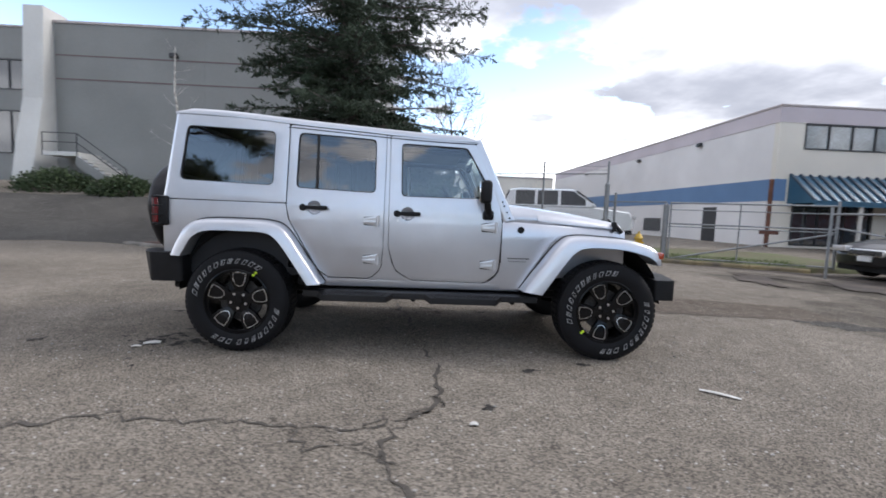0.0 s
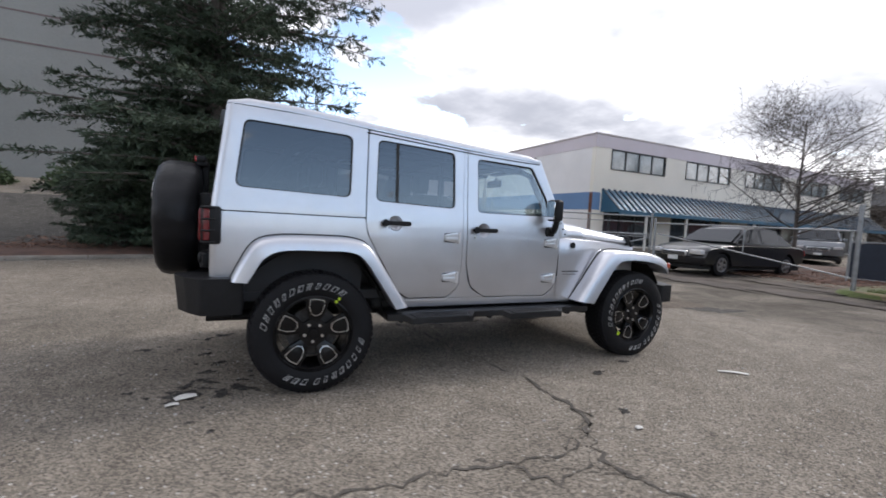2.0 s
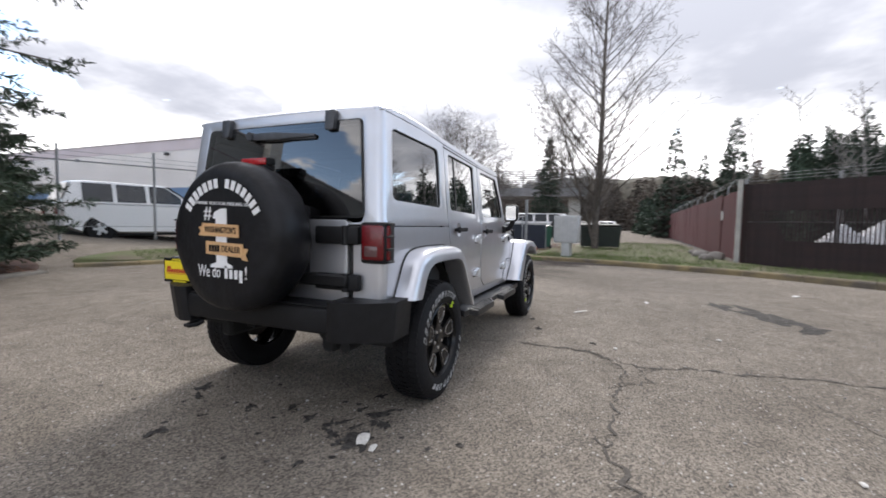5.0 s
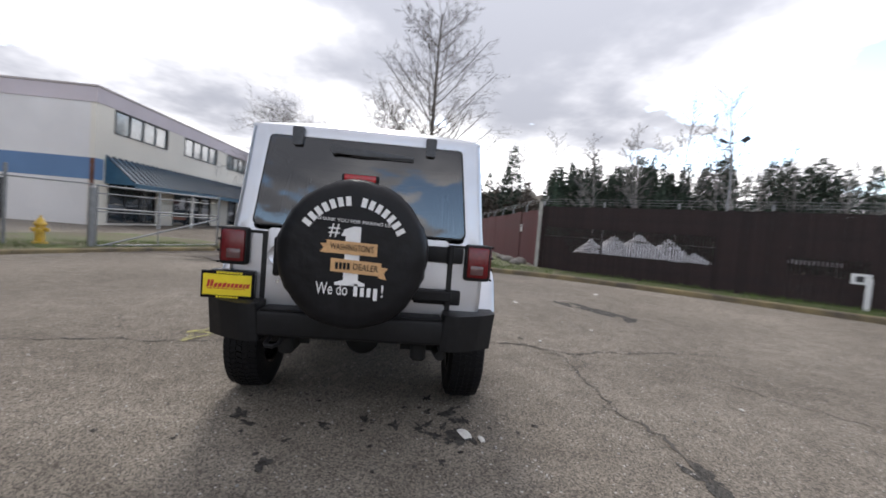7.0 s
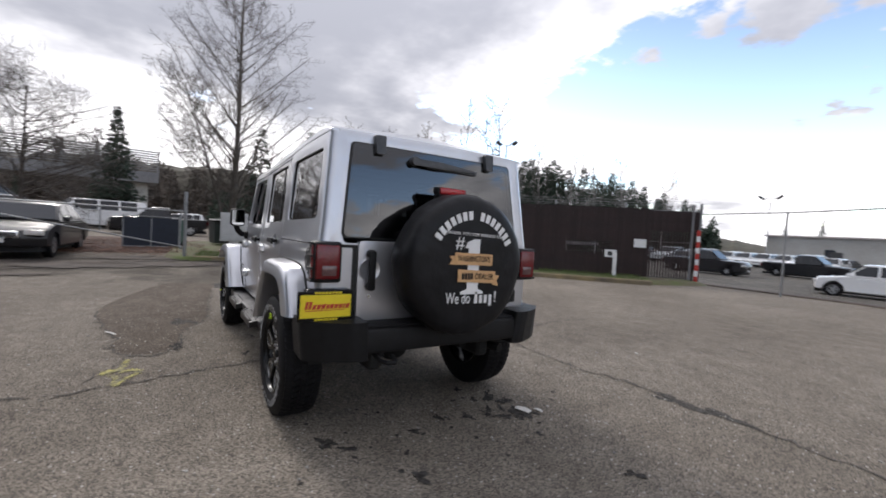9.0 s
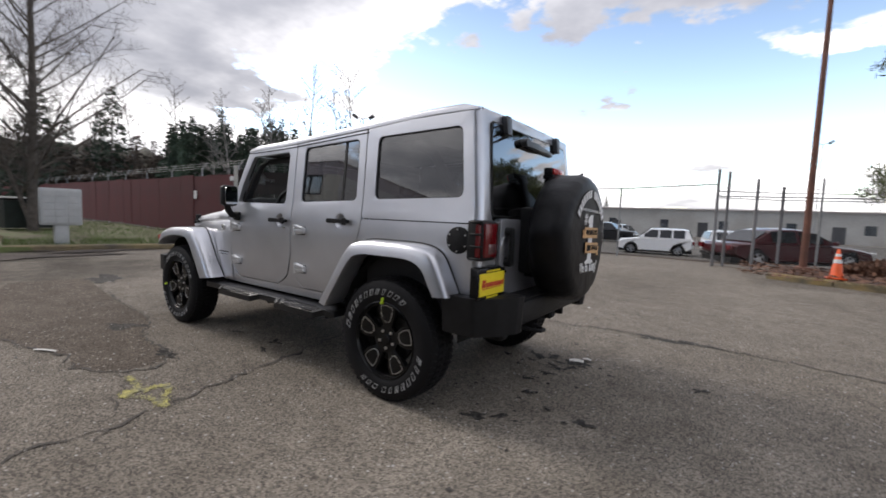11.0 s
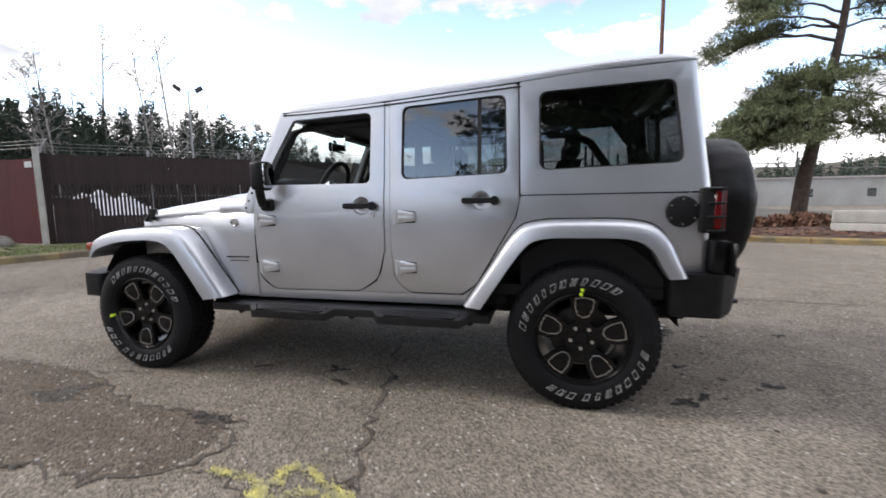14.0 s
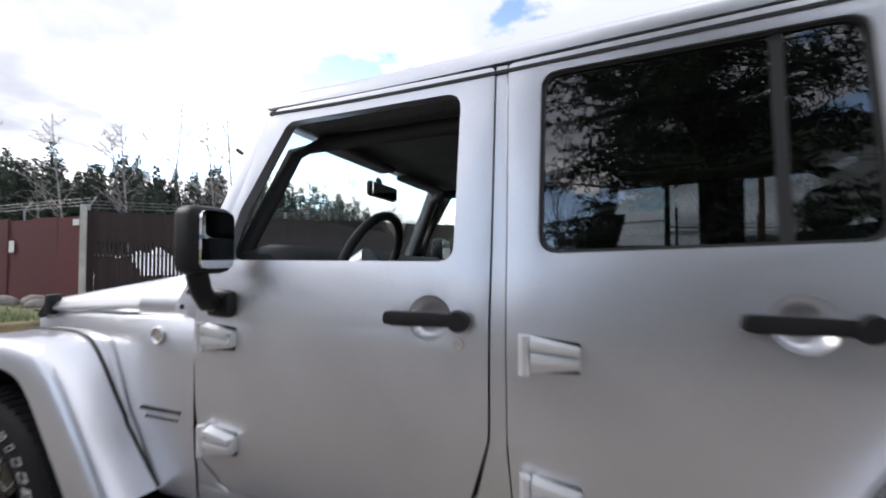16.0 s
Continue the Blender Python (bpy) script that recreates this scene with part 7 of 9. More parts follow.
for z in (2.25, 2.05):
    bm = bmesh.new()
    tube(bm, [(-2.5, -12.2, z), (-4.05, -12.5, z - .05), (-9.8, -14.6, z)], .015, 5)
    tagged(part("gate_rail", bm, GALV), "galvanised rail along the fence top", "rail", "fence rails")
# red and white reflective strip on the far gate post, small signs
bm = bmesh.new()
cyl(bm, (3.2, -14.0, .1), (3.2, -14.0, 1.3), .062, seg=10)
tagged(part("post_sleeve", bm, RED_SHEET), "red and white worn sleeve on the gate post", "post sleeve")
sp = thing("sign_post", "white square post with a small white sign board", "sign", pose(4.75, -11.55, 0.1, 0, 0, 40))
bm = bmesh.new(); box(bm, -.06, -.06, -.1, .06, .06, .82, .01, 1); part("post", bm, SIGN_WHITE, sp)
bm = bmesh.new(); box(bm, -.04, .0, .66, .34, .05, .92, .006, 1); part("sign_board", bm, SIGN_WHITE, sp)
bm = bmesh.new(); box(bm, .10, .05, .72, .24, .056, .86); part("sign_print", bm, FRAME_DARK, sp)
ns = thing("fence_notice", "small white notice on the brown fence", "sign", pose(4.6, -12.7, 0, 0, 0, 43))
bm = bmesh.new(); box(bm, -.2, .1, 1.15, .2, .12, 1.45); part("notice_board", bm, SIGN_WHITE, ns)

# ---- gate-side things ----
mb = thing("cluster_mailbox", "grey metal cluster mailbox on a square pedestal", "mailbox", pose(10.95, -0.28, 0.1, 0, 0, 172))
bm = bmesh.new(); box(bm, -.18, -.14, -.1, .18, .14, .52, .015, 2); part("pedestal", bm, MAILBOX, mb)
bm = bmesh.new(); box(bm, -.22, -.40, .50, .22, .40, 1.42, .02, 2); body = part("cabinet", bm, MAILBOX, mb)
for r in range(5):
    for c in range(3):
        bm = bmesh.new()
        box(bm, .222, -.36 + c * .245, .56 + r * .165, .232, -.36 + c * .245 + .225, .56 + r * .165 + .145, .003, 1)
        part("box_door", bm, MAILBOX, body)
ds = thing("dumpster", "dark green steel dumpster beside the bare tree", "dumpster", pose(18.0, -1.0, 0.1, 0, 0, 8))
bm = bmesh.new()
rows_surface(bm, [[(-.55, -.85, .1), (.45, -.85, .1), (.45, .85, .1), (-.55, .85, .1)], [(-.7, -.9, 1.05), (.55, -.9, 1.2), (.55, .9, 1.2), (-.7, .9, 1.05)]], close=True, cap=True)
part("bin", bm, DUMPSTER, ds, smooth=0)
bm = bmesh.new(); box(bm, -.72, -.92, 1.06, .57, .92, 1.14, .02, 1); part("lid", bm, BLACK_PLASTIC, ds)
gbin = thing("waste_bin", "green plastic waste bin beside the dumpster", "bin", pose(16.2, 1.35, 0.08, 0, 0, 20))
bm = bmesh.new(); rows_surface(bm, [[(-.24, -.24, .08), (.24, -.24, .08), (.24, .24, .08), (-.24, .24, .08)], [(-.30, -.30, .98), (.30, -.30, .98), (.30, .30, .98), (-.30, .30, .98)]], close=True, cap=True); part("bin_body", bm, BIN_GREEN, gbin, smooth=0)
bm = bmesh.new(); box(bm, -.33, -.32, .98, .33, .32, 1.05, .02, 2); part("lid", bm, BIN_GREEN, gbin)
for s in (-1, 1):
    bm = bmesh.new(); cyl(bm, (-.24, s * .2, .09), (-.24, s * .28, .09), .09, seg=14); part("bin_wheel", bm, RUBBER, gbin)
sc = thing("screened_gate", "dark fabric screen on a galvanised gate frame", "gate", pose(15.25, 2.95, 0, 0, 0, -81))
for x0, x1 in ((0, .86), (.90, 1.80)):
    bm = bmesh.new(); box(bm, x0, -.012, .12, x1, .012, 1.20); part("screen_panel", bm, SCREEN, sc)
for x in (0, .88, 1.80):
    bm = bmesh.new(); cyl(bm, (x, 0, 0), (x, 0, 1.28), .024, seg=8); part("stile", bm, GALV, sc)
for z in (1.24, .1):
    bm = bmesh.new(); tube(bm, [(0, 0, z), (1.8, 0, z)], .02, 6); part("rail", bm, GALV, sc)
hy = thing("fire_hydrant", "yellow fire hydrant in the grass", "hydrant", pose(6.68, 9.0, 0.12, 0, 0, 200) @ Matrix.Scale(1.0, 4))
bm = bmesh.new(); lathe(bm, [(0, 0), (.15, 0), (.15, .05), (.10, .06), (.095, .45), (.13, .47), (.13, .52), (.10, .55), (.07, .63), (.03, .66), (.03, .72), (0, .72)], 20, "Z"); part("barrel", bm, HYDRANT, hy)
for s in (-1, 1):
    bm = bmesh.new(); cyl(bm, (0, s * .08, .36), (0, s * .17, .36), .05, seg=12); part("outlet", bm, HYDRANT, hy)
bm = bmesh.new(); cyl(bm, (.08, 0, .32), (.17, 0, .32), .07, seg=12); part("outlet", bm, HYDRANT, hy)

cone = thing("traffic_cone", "orange traffic cone with white bands by the kerb", "cone", pose(-5.0, -9.95, 0.13) @ Matrix.Scale(0.95, 4))
bm = bmesh.new(); box(bm, -.19, -.19, 0, .19, .19, .035, .012, 2); lathe(bm, [(.14, .03), (.13, .05), (.03, .70), (.02, .71), (0, .71)], 20, "Z"); part("cone_body", bm, ORANGE, cone)
for z0, z1 in ((.38, .47), (.54, .60)):
    bm = bmesh.new(); r = lambda z: .133 - .1 * (z - .05) / .65 + .003; lathe(bm, [(r(z0), z0), (r(z1), z1)], 20, "Z"); part("band", bm, WHITE_BAND, cone)
br = thing("concrete_barrier", "long pale concrete traffic barrier on the kerb", "barrier", pose(-8.5, -10.0, 0.1, 0, 0, 158))
for z0, z1, dy in ((0, .30, .28), (.31, .62, .20)):
    bm = bmesh.new(); box(bm, 0, -dy, z0, 6.0, dy, z1, .03, 2); part("barrier_block", bm, CONCRETE, br)


def lamp_post(x, y, h, heads, label, mat=GALV, r=.07, size=.38, turn=0):
    p = thing("light_pole", label, "street lamp", pose(x, y, ground_z(x, y), 0, 0, turn))
    bm = bmesh.new(); cyl(bm, (0, 0, -.2), (0, 0, h), r, r * .6, seg=12); part("pole", bm, mat, p)
    bm = bmesh.new(); box(bm, -r * 2, -r * 2, 0, r * 2, r * 2, .25, .02, 1); part("pole_base", bm, mat, p)
    for s in heads:
        bm = bmesh.new()
        tube(bm, [(0, 0, h), (s * size * .8, 0, h + .12)], .03, 6)
        part("arm", bm, mat, p)
        bm = bmesh.new()
        box(bm, -size * .5, -size * .42, -.11, size * .5, size * .42, .11, .03, 2)
        bmesh.ops.transform(bm, matrix=pose(s * size * 1.35, 0, h + .18, 0, -s * 35, 0), verts=bm.verts)
        part("lamp_head", bm, FRAME_DARK, p)


lamp_post(21.0, -20.2, 8.45, (-1, 1), "grey yard light pole with two floodlight heads", size=.45, turn=40)
lamp_post(-4.53, -11.35, 7.3, (), "rust-brown steel light pole beside the kerb", RUST, .085)
bm = bmesh.new(); lathe(bm, [(0, .35), (.09, .33), (.12, .2), (.10, 0), (0, 0)], 14, "Z", (-4.53, -11.35, 7.25)); tagged(part("pole_lamp", bm, GALV), "small round lamp on the rusty pole's top", "lamp")
lamp_post(-9.0, -58.0, 11.0, (-1, 1), "distant yard light pole with two heads", size=.5)
lamp_post(21.0, -68.0, 9.2, (-1, 1), "distant yard light pole with two heads", size=.8)

# ---- buildings ----
def windows_row(parent, x0, x1, z0, z1, y, n, depth=.12, name="window", mat=FACADE_GLASS):
    """A framed strip window of n panes in a wall that faces -y."""
    bm = bmesh.new()
    for a, b, c, d in ((x0 - .06, z0 - .06, x1 + .06, z0), (x0 - .06, z1, x1 + .06, z1 + .06), (x0 - .06, z0, x0, z1), (x1, z0, x1 + .06, z1)):
        box(bm, a, y - .03, b, c, y + depth, d)
    w = part(name, bm, FRAME_DARK, parent)
    for k in range(n):
        a, b = x0 + (x1 - x0) * k / n, x0 + (x1 - x0) * (k + 1) / n
        bm = bmesh.new(); box(bm, a + .02, y + .045, z0, b - .02, y + .065, z1)
        p = part("pane", bm, mat, w)
        if k:
            bm = bmesh.new(); box(bm, a - .025, y - .01, z0, a + .025, y + .08, z1); part("mullion", bm, FRAME_DARK, w)
    return w


wb = thing("office_warehouse", "two-storey cream building with a blue stripe and blue metal awning", "building", kind="")
BX, BY, BT = 14.3, 13.1, 6.05
bm = bmesh.new()
# front wall with real openings; plan runs along x, faces -y
front_open = [(15.45, 4.42, 19.45, 5.36), (21.3, 4.42, 25.3, 5.36), (27.0, 4.42, 31.0, 5.36), (32.8, 4.42, 36.8, 5.36), (38.6, 4.42, 42.4, 5.36), (15.2, .45, 18.6, 2.25), (20.4, .30, 24.8, 2.3), (27.6, .45, 31.4, 2.25), (33.2, .30, 37.2, 2.3), (39, .45, 42.2, 2.25)]
panel(bm, [(BX, -.3), (43.6, -.3), (43.6, BT), (BX, BT)], [[(a, b), (c, b), (c, d), (a, d)] for a, b, c, d in front_open], lambda x, z, d: Vector((x, BY + d, z)), .25, (), 0)
part("front_wall", bm, WALL_CREAM, wb, smooth=0)
bm = bmesh.new(); box(bm, BX, BY + .25, -.3, BX + .25, 44, BT); part("side_wall", bm, WALL_WHITE, wb)
bm = bmesh.new(); box(bm, BX + .25, 43.7, -.3, 43.6, 44, BT); box(bm, 43.35, BY + .25, -.3, 43.6, 43.7, BT); part("rear_wall", bm, WALL_WHITE, wb)
bm = bmesh.new(); box(bm, BX + .25, BY + .25, 5.5, 43.35, 43.7, 5.6); part("roof", bm, CAP, wb)
bm = bmesh.new(); box(bm, BX - .05, BY - .05, BT, 43.65, BY + .3, BT + .10, .02, 1); box(bm, BX - .05, BY + .3, BT, BX + .3, 44, BT + .10, .02, 1); part("roof_cap", bm, CAP, wb)
bm = bmesh.new(); box(bm, BX - .02, BY - .02, BT - .62, 43.6, BY, BT); box(bm, BX - .02, BY, BT - .62, BX, 43.9, BT); part("parapet_band", bm, PARAPET, wb)
bm = bmesh.new(); box(bm, BX - .012, BY + .3, 2.22, BX + .01, 43.9, 3.12); part("blue_stripe", bm, STRIPE_BLUE, wb)
bm = bmesh.new(); box(bm, BX - .012, BY - .012, 2.22, BX + .5, BY + .3, 3.12); part("blue_stripe", bm, STRIPE_BLUE, wb)
for a, b, c, d in front_open:
    windows_row(wb, a, c, b, d, BY, 4 if b > 3 else 3, mat=SKY_BLIND_GLASS if b > 3 else FACADE_GLASS)
bm = bmesh.new()
ax0, ax1 = 14.9, 43.2
rows_surface(bm, [[(ax0, BY - 1.25, 2.20), (ax1, BY - 1.25, 2.20), (ax1, BY - .01, 3.28), (ax0, BY - .01, 3.28)], [(ax0, BY - 1.25, 2.12), (ax1, BY - 1.25, 2.12), (ax1, BY - .01, 3.18), (ax0, BY - .01, 3.18)]], close=True, cap=True)
rows_surface(bm, [[(ax0, BY - 1.25, 2.12), (ax0, BY - .01, 3.18), (ax0, BY - .01, 2.12)]])
bm.faces.new([bm.verts.new(p) for p in ((ax0, BY - 1.25, 2.12), (ax0, BY - .01, 3.2), (ax0, BY - .01, 2.12))])
aw = part("awning", bm, METAL_BLUE, wb, "blue standing-seam metal awning", smooth=0)
bm = bmesh.new()
seam_rows = ((0, 0), (.015, .075), (.125, .075), (.14, 0))
rows_surface(bm, [[(x, BY - 1.26, 2.20 + h) for x, h in seam_rows], [(x, BY - .01, 3.285 + h) for x, h in seam_rows]])
seam = part("seam", bm, METAL_NAVY, aw, "dark raised batten", smooth=0)
for k in range(1, 70):
    o = new("seam", seam.data)
    o.parent = aw
    o.matrix_basis = pose(ax0 + k * .41, 0, 0)
seam.matrix_basis = pose(ax0, 0, 0)
bm = bmesh.new(); box(bm, ax0, BY - 1.30, 2.02, ax1, BY - 1.24, 2.22); part("fascia", bm, METAL_BLUE, aw)
for x in (16.9, 20.0, 26.2, 32.3, 38.2):
    bm = bmesh.new(); cyl(bm, (x, BY - 1.2, -.1), (x, BY - 1.2, 2.1), .07, seg=10); part("awning_post", bm, WALL_FIN, wb)
bm = bmesh.new(); cyl(bm, (BX - .08, BY + .05, -.1), (BX - .08, BY + .05, 3.1), .08, seg=10); part("downpipe", bm, RUST, wb)
for y, z in ((24.5, 5.15), (18, 5.2), (34, 5.1)):
    bm = bmesh.new(); box(bm, BX - .18, y, z, BX, y + .35, z + .18, .03, 1); part("wall_light", bm, FRAME_DARK, wb)
for y0, y1 in ((16.5, 17.5), (21.5, 23.5), (28.0, 29.0)):
    bm = bmesh.new(); box(bm, BX - .03, y0, .1 if y1 - y0 < 1.5 else .6, BX + .02, y1, 2.0 if y1 - y0 < 1.5 else 1.4); part("side_door", bm, FRAME_DARK, wb)

gb_ = thing("grey_warehouse", "tall grey tilt-up warehouse with a pale fin and dark windows", "building")
GY, G0, G1 = 19.4, 1.6, 10.2
bm = bmesh.new(); box(bm, -19.6, GY, G0 - .6, -3.2, GY + .3, G1); box(bm, -3.5, GY + .3, G0 - .6, -3.2, 45, G1); part("wall", bm, WALL_GREY, gb_)
bm = bmesh.new()
left_open = [(-28.5, 3.6, -21.3, 5.8), (-28.5, 7.0, -21.3, 8.5)]
panel(bm, [(-34, G0 - .6), (-19.6, G0 - .6), (-19.6, 10.2), (-34, 10.2)], [[(a, b), (c, b), (c, d), (a, d)] for a, b, c, d in left_open], lambda x, z, d: Vector((x, GY + .9 + d, z)), .3, (), 0)
part("wall", bm, WALL_GREY, gb_, smooth=0)
for a, b, c, d in left_open:
    windows_row(gb_, a, c, b, d, GY + .9, 5)
bm = bmesh.new()
panel(bm, [(GY - 1.7, G0 - .6), (GY + .9, G0 - .6), (GY + .9, 10.8), (GY - .55, 10.8), (GY - .75, 6.2), (GY - 1.2, 4.0)], [], lambda y, z, d: Vector((-19.6 - d, y, z)), 1.0, (), .02)
part("fin", bm, WALL_FIN, gb_, "pale tapering concrete fin", smooth=0)
for z in (7.37, 8.57):
    bm = bmesh.new(); box(bm, -19.55, GY - .012, z, -3.2, GY + .05, z + .07); part("panel_joint", bm, GROOVE, gb_)
for x in (-12.0,):
    bm = bmesh.new(); box(bm, x, GY - .008, G0, x + .04, GY + .05, G1); part("panel_joint", bm, WALL_GREY, gb_)
bm = bmesh.new(); box(bm, -19.6, GY - .06, G1, -3.15, GY + .35, G1 + .12); box(bm, -34, GY + .84, 10.2, -19.6, GY + 1.25, 10.3); part("roof_cap", bm, CAP, gb_)
bm = bmesh.new(); box(bm, -13.7, GY - .2, 8.72, -13.3, GY, 8.95, .03, 1); part("wall_light", bm, FRAME_DARK, gb_)
st = thing("outside_stair", "pale concrete outside stair with a dark pipe rail", "stairs")
bm = bmesh.new(); box(bm, -19.0, GY - 1.6, 3.30, -17.35, GY - .02, 3.50); part("landing", bm, WALL_FIN, st)
for k in range(9):
    bm = bmesh.new(); box(bm, -17.35 + k * .26, GY - 1.6, 3.18 - k * .175, -17.08 + k * .26, GY - .02, 3.30 - k * .175); part("step", bm, WALL_FIN, st)
bm = bmesh.new(); panel(bm, [(-17.4, 3.32), (-15.0, 1.70), (-15.0, 1.40), (-15.4, 1.40), (-17.4, 2.85)], [], lambda x, z, d: Vector((x, GY - 1.62 + d, z)), .12, (), 0); part("stringer", bm, WALL_GREY, st)
for z in (.45, .9):
    bm = bmesh.new(); tube(bm, [(-19.0, GY - 1.6, 3.5 + z), (-17.35, GY - 1.6, 3.5 + z), (-15.0, GY - 1.6, 1.85 + z)], .025, 6); part("rail", bm, FRAME_DARK, st)
for x, z in ((-19.0, 3.5), (-17.35, 3.5), (-15.0, 1.85)):
    bm = bmesh.new(); cyl(bm, (x, GY - 1.6, z - .2), (x, GY - 1.6, z + .9), .025, seg=8); part("rail_post", bm, FRAME_DARK, st)
bm = bmesh.new(); box(bm, -34, GY + 1.2, 9.6, -3.5, 45, 9.7); part("roof", bm, CAP, gb_)

lowb = thing("low_annex", "low beige annex building behind the yard", "building")
bm = bmesh.new(); box(bm, 2.5, 44.5, -.2, 14.2, 56, 5.5); part("wall", bm, WALL_CREAM, lowb)
bm = bmesh.new(); box(bm, 2.4, 44.4, 5.5, 14.2, 56, 5.7); part("roof_cap", bm, CAP, lowb)
for x in (4, 7, 10):
    windows_row(lowb, x, x + 1.6, 2.6, 3.8, 44.5, 2)

wl_b = thing("long_white_shed", "long low white building across the neighbouring lot", "building")
SY_ = -76.0
opens = [(-58 + 8.2 * k, 0.6, -56.8 + 8.2 * k, 1.9) for k in range(10)]
bm = bmesh.new(); panel(bm, [(-62, -1.2), (24, -1.2), (24, 3.55), (-62, 3.55)], [[(a, b), (c, b), (c, d), (a, d)] for a, b, c, d in opens], lambda x, z, d: Vector((x, SY_ - d, z)), .3, (), 0); part("wall", bm, WALL_SHED, wl_b, smooth=0)
for a, b, c, d in opens:
    bm = bmesh.new(); box(bm, a - .05, SY_ - .15, b - .05, c + .05, SY_ - .08, d + .05); w = part("window", bm, FRAME_DARK, wl_b)
    bm = bmesh.new(); box(bm, a, SY_ - .10, b, c, SY_ - .06, d); part("pane", bm, FACADE_GLASS, w)
for x in (-34, -14, 2, 15):
    bm = bmesh.new(); box(bm, x, SY_ - .05, -.9, x + 1.4, SY_ + .04, 1.6); part("door", bm, FRAME_DARK, wl_b)
bm = bmesh.new(); box(bm, -62.3, SY_ - 18, 3.55, 24.3, SY_ + .3, 3.75); part("roof", bm, CAP, wl_b)
bm = bmesh.new(); box(bm, -62, SY_ - 18, -1.2, -61.7, SY_ - .3, 3.55); box(bm, 23.7, SY_ - 18, -1.2, 24, SY_ - .3, 3.55); box(bm, -61.7, SY_ - 18, -1.2, 23.7, SY_ - 17.7, 3.55); part("rear_wall", bm, WALL_SHED, wl_b)

# elevated road with a rail screen, far beyond the entrance
vd = thing("elevated_road", "distant elevated concrete road with a tall rail screen", "bridge", pose(64, 0, 0, 0, 0, 4))
bm = bmesh.new(); box(bm, -4, 3.0, 5.3, 4, 75, 6.6); part("deck", bm, WEATHERED, vd)
for y in (4, 22, 42, 62):
    bm = bmesh.new(); box(bm, -2, y, -1, 2, y + 1.6, 5.3); part("pier", bm, CONCRETE, vd)
for y in range(3, 75, 3):
    bm = bmesh.new(); box(bm, -4.1, y, 6.6, -3.95, y + .18, 9.1); part("screen_post", bm, WEATHERED, vd)
for k in range(9):
    z = 6.75 + k * .28
    bm = bmesh.new(); box(bm, -4.08, 3, z, -3.98, 74, z + .13); part("screen_rail", bm, WEATHERED, vd)

# ---- trees ----
def limb_mesh(paths, sides=5):
    """Tapering limbs: each path is (points, start radius, end radius)."""
    vs, fs = [], []
    for pts, r0, r1 in paths:
        n = len(pts)
        base = len(vs)
        for i, p in enumerate(pts):
            d = (pts[min(i + 1, n - 1)] - pts[max(i - 1, 0)]).normalized()
            a = d.orthogonal().normalized()
            b = d.cross(a)
            r = r0 + (r1 - r0) * i / (n - 1)
            for k in range(sides):
                q = 2 * math.pi * k / sides
                v = p + a * (r * math.cos(q)) + b * (r * math.sin(q))
                vs.append((v.x, v.y, v.z))
        for i in range(n - 1):
            for k in range(sides):
                k2 = (k + 1) % sides
                fs.append((base + i * sides + k, base + i * sides + k2, base + (i + 1) * sides + k2, base + (i + 1) * sides + k))
    return vs, fs


def needles(points, rng, length, width, spread=1.0):
    """Thin needle sprays at (place, direction) pairs."""
    vs, fs = [], []
    for p, d, k in points:
        e = Vector((rng.gauss(0, 1), rng.gauss(0, 1), rng.gauss(0, 1))) * 0.55 * spread
        dd = (d + e).normalized()
        s = dd.orthogonal().normalized()
        s = (s * rng.uniform(-1, 1) + dd.cross(s) * rng.uniform(-1, 1)).normalized() * width * k
        t = dd * length * k * rng.uniform(.7, 1.3)
        i = len(vs)
        q = p + t * .45
        vs += [tuple(p), tuple(q + s), tuple(p + t), tuple(q - s)]
        fs.append((i, i + 1, i + 2, i + 3))
    return vs, fs


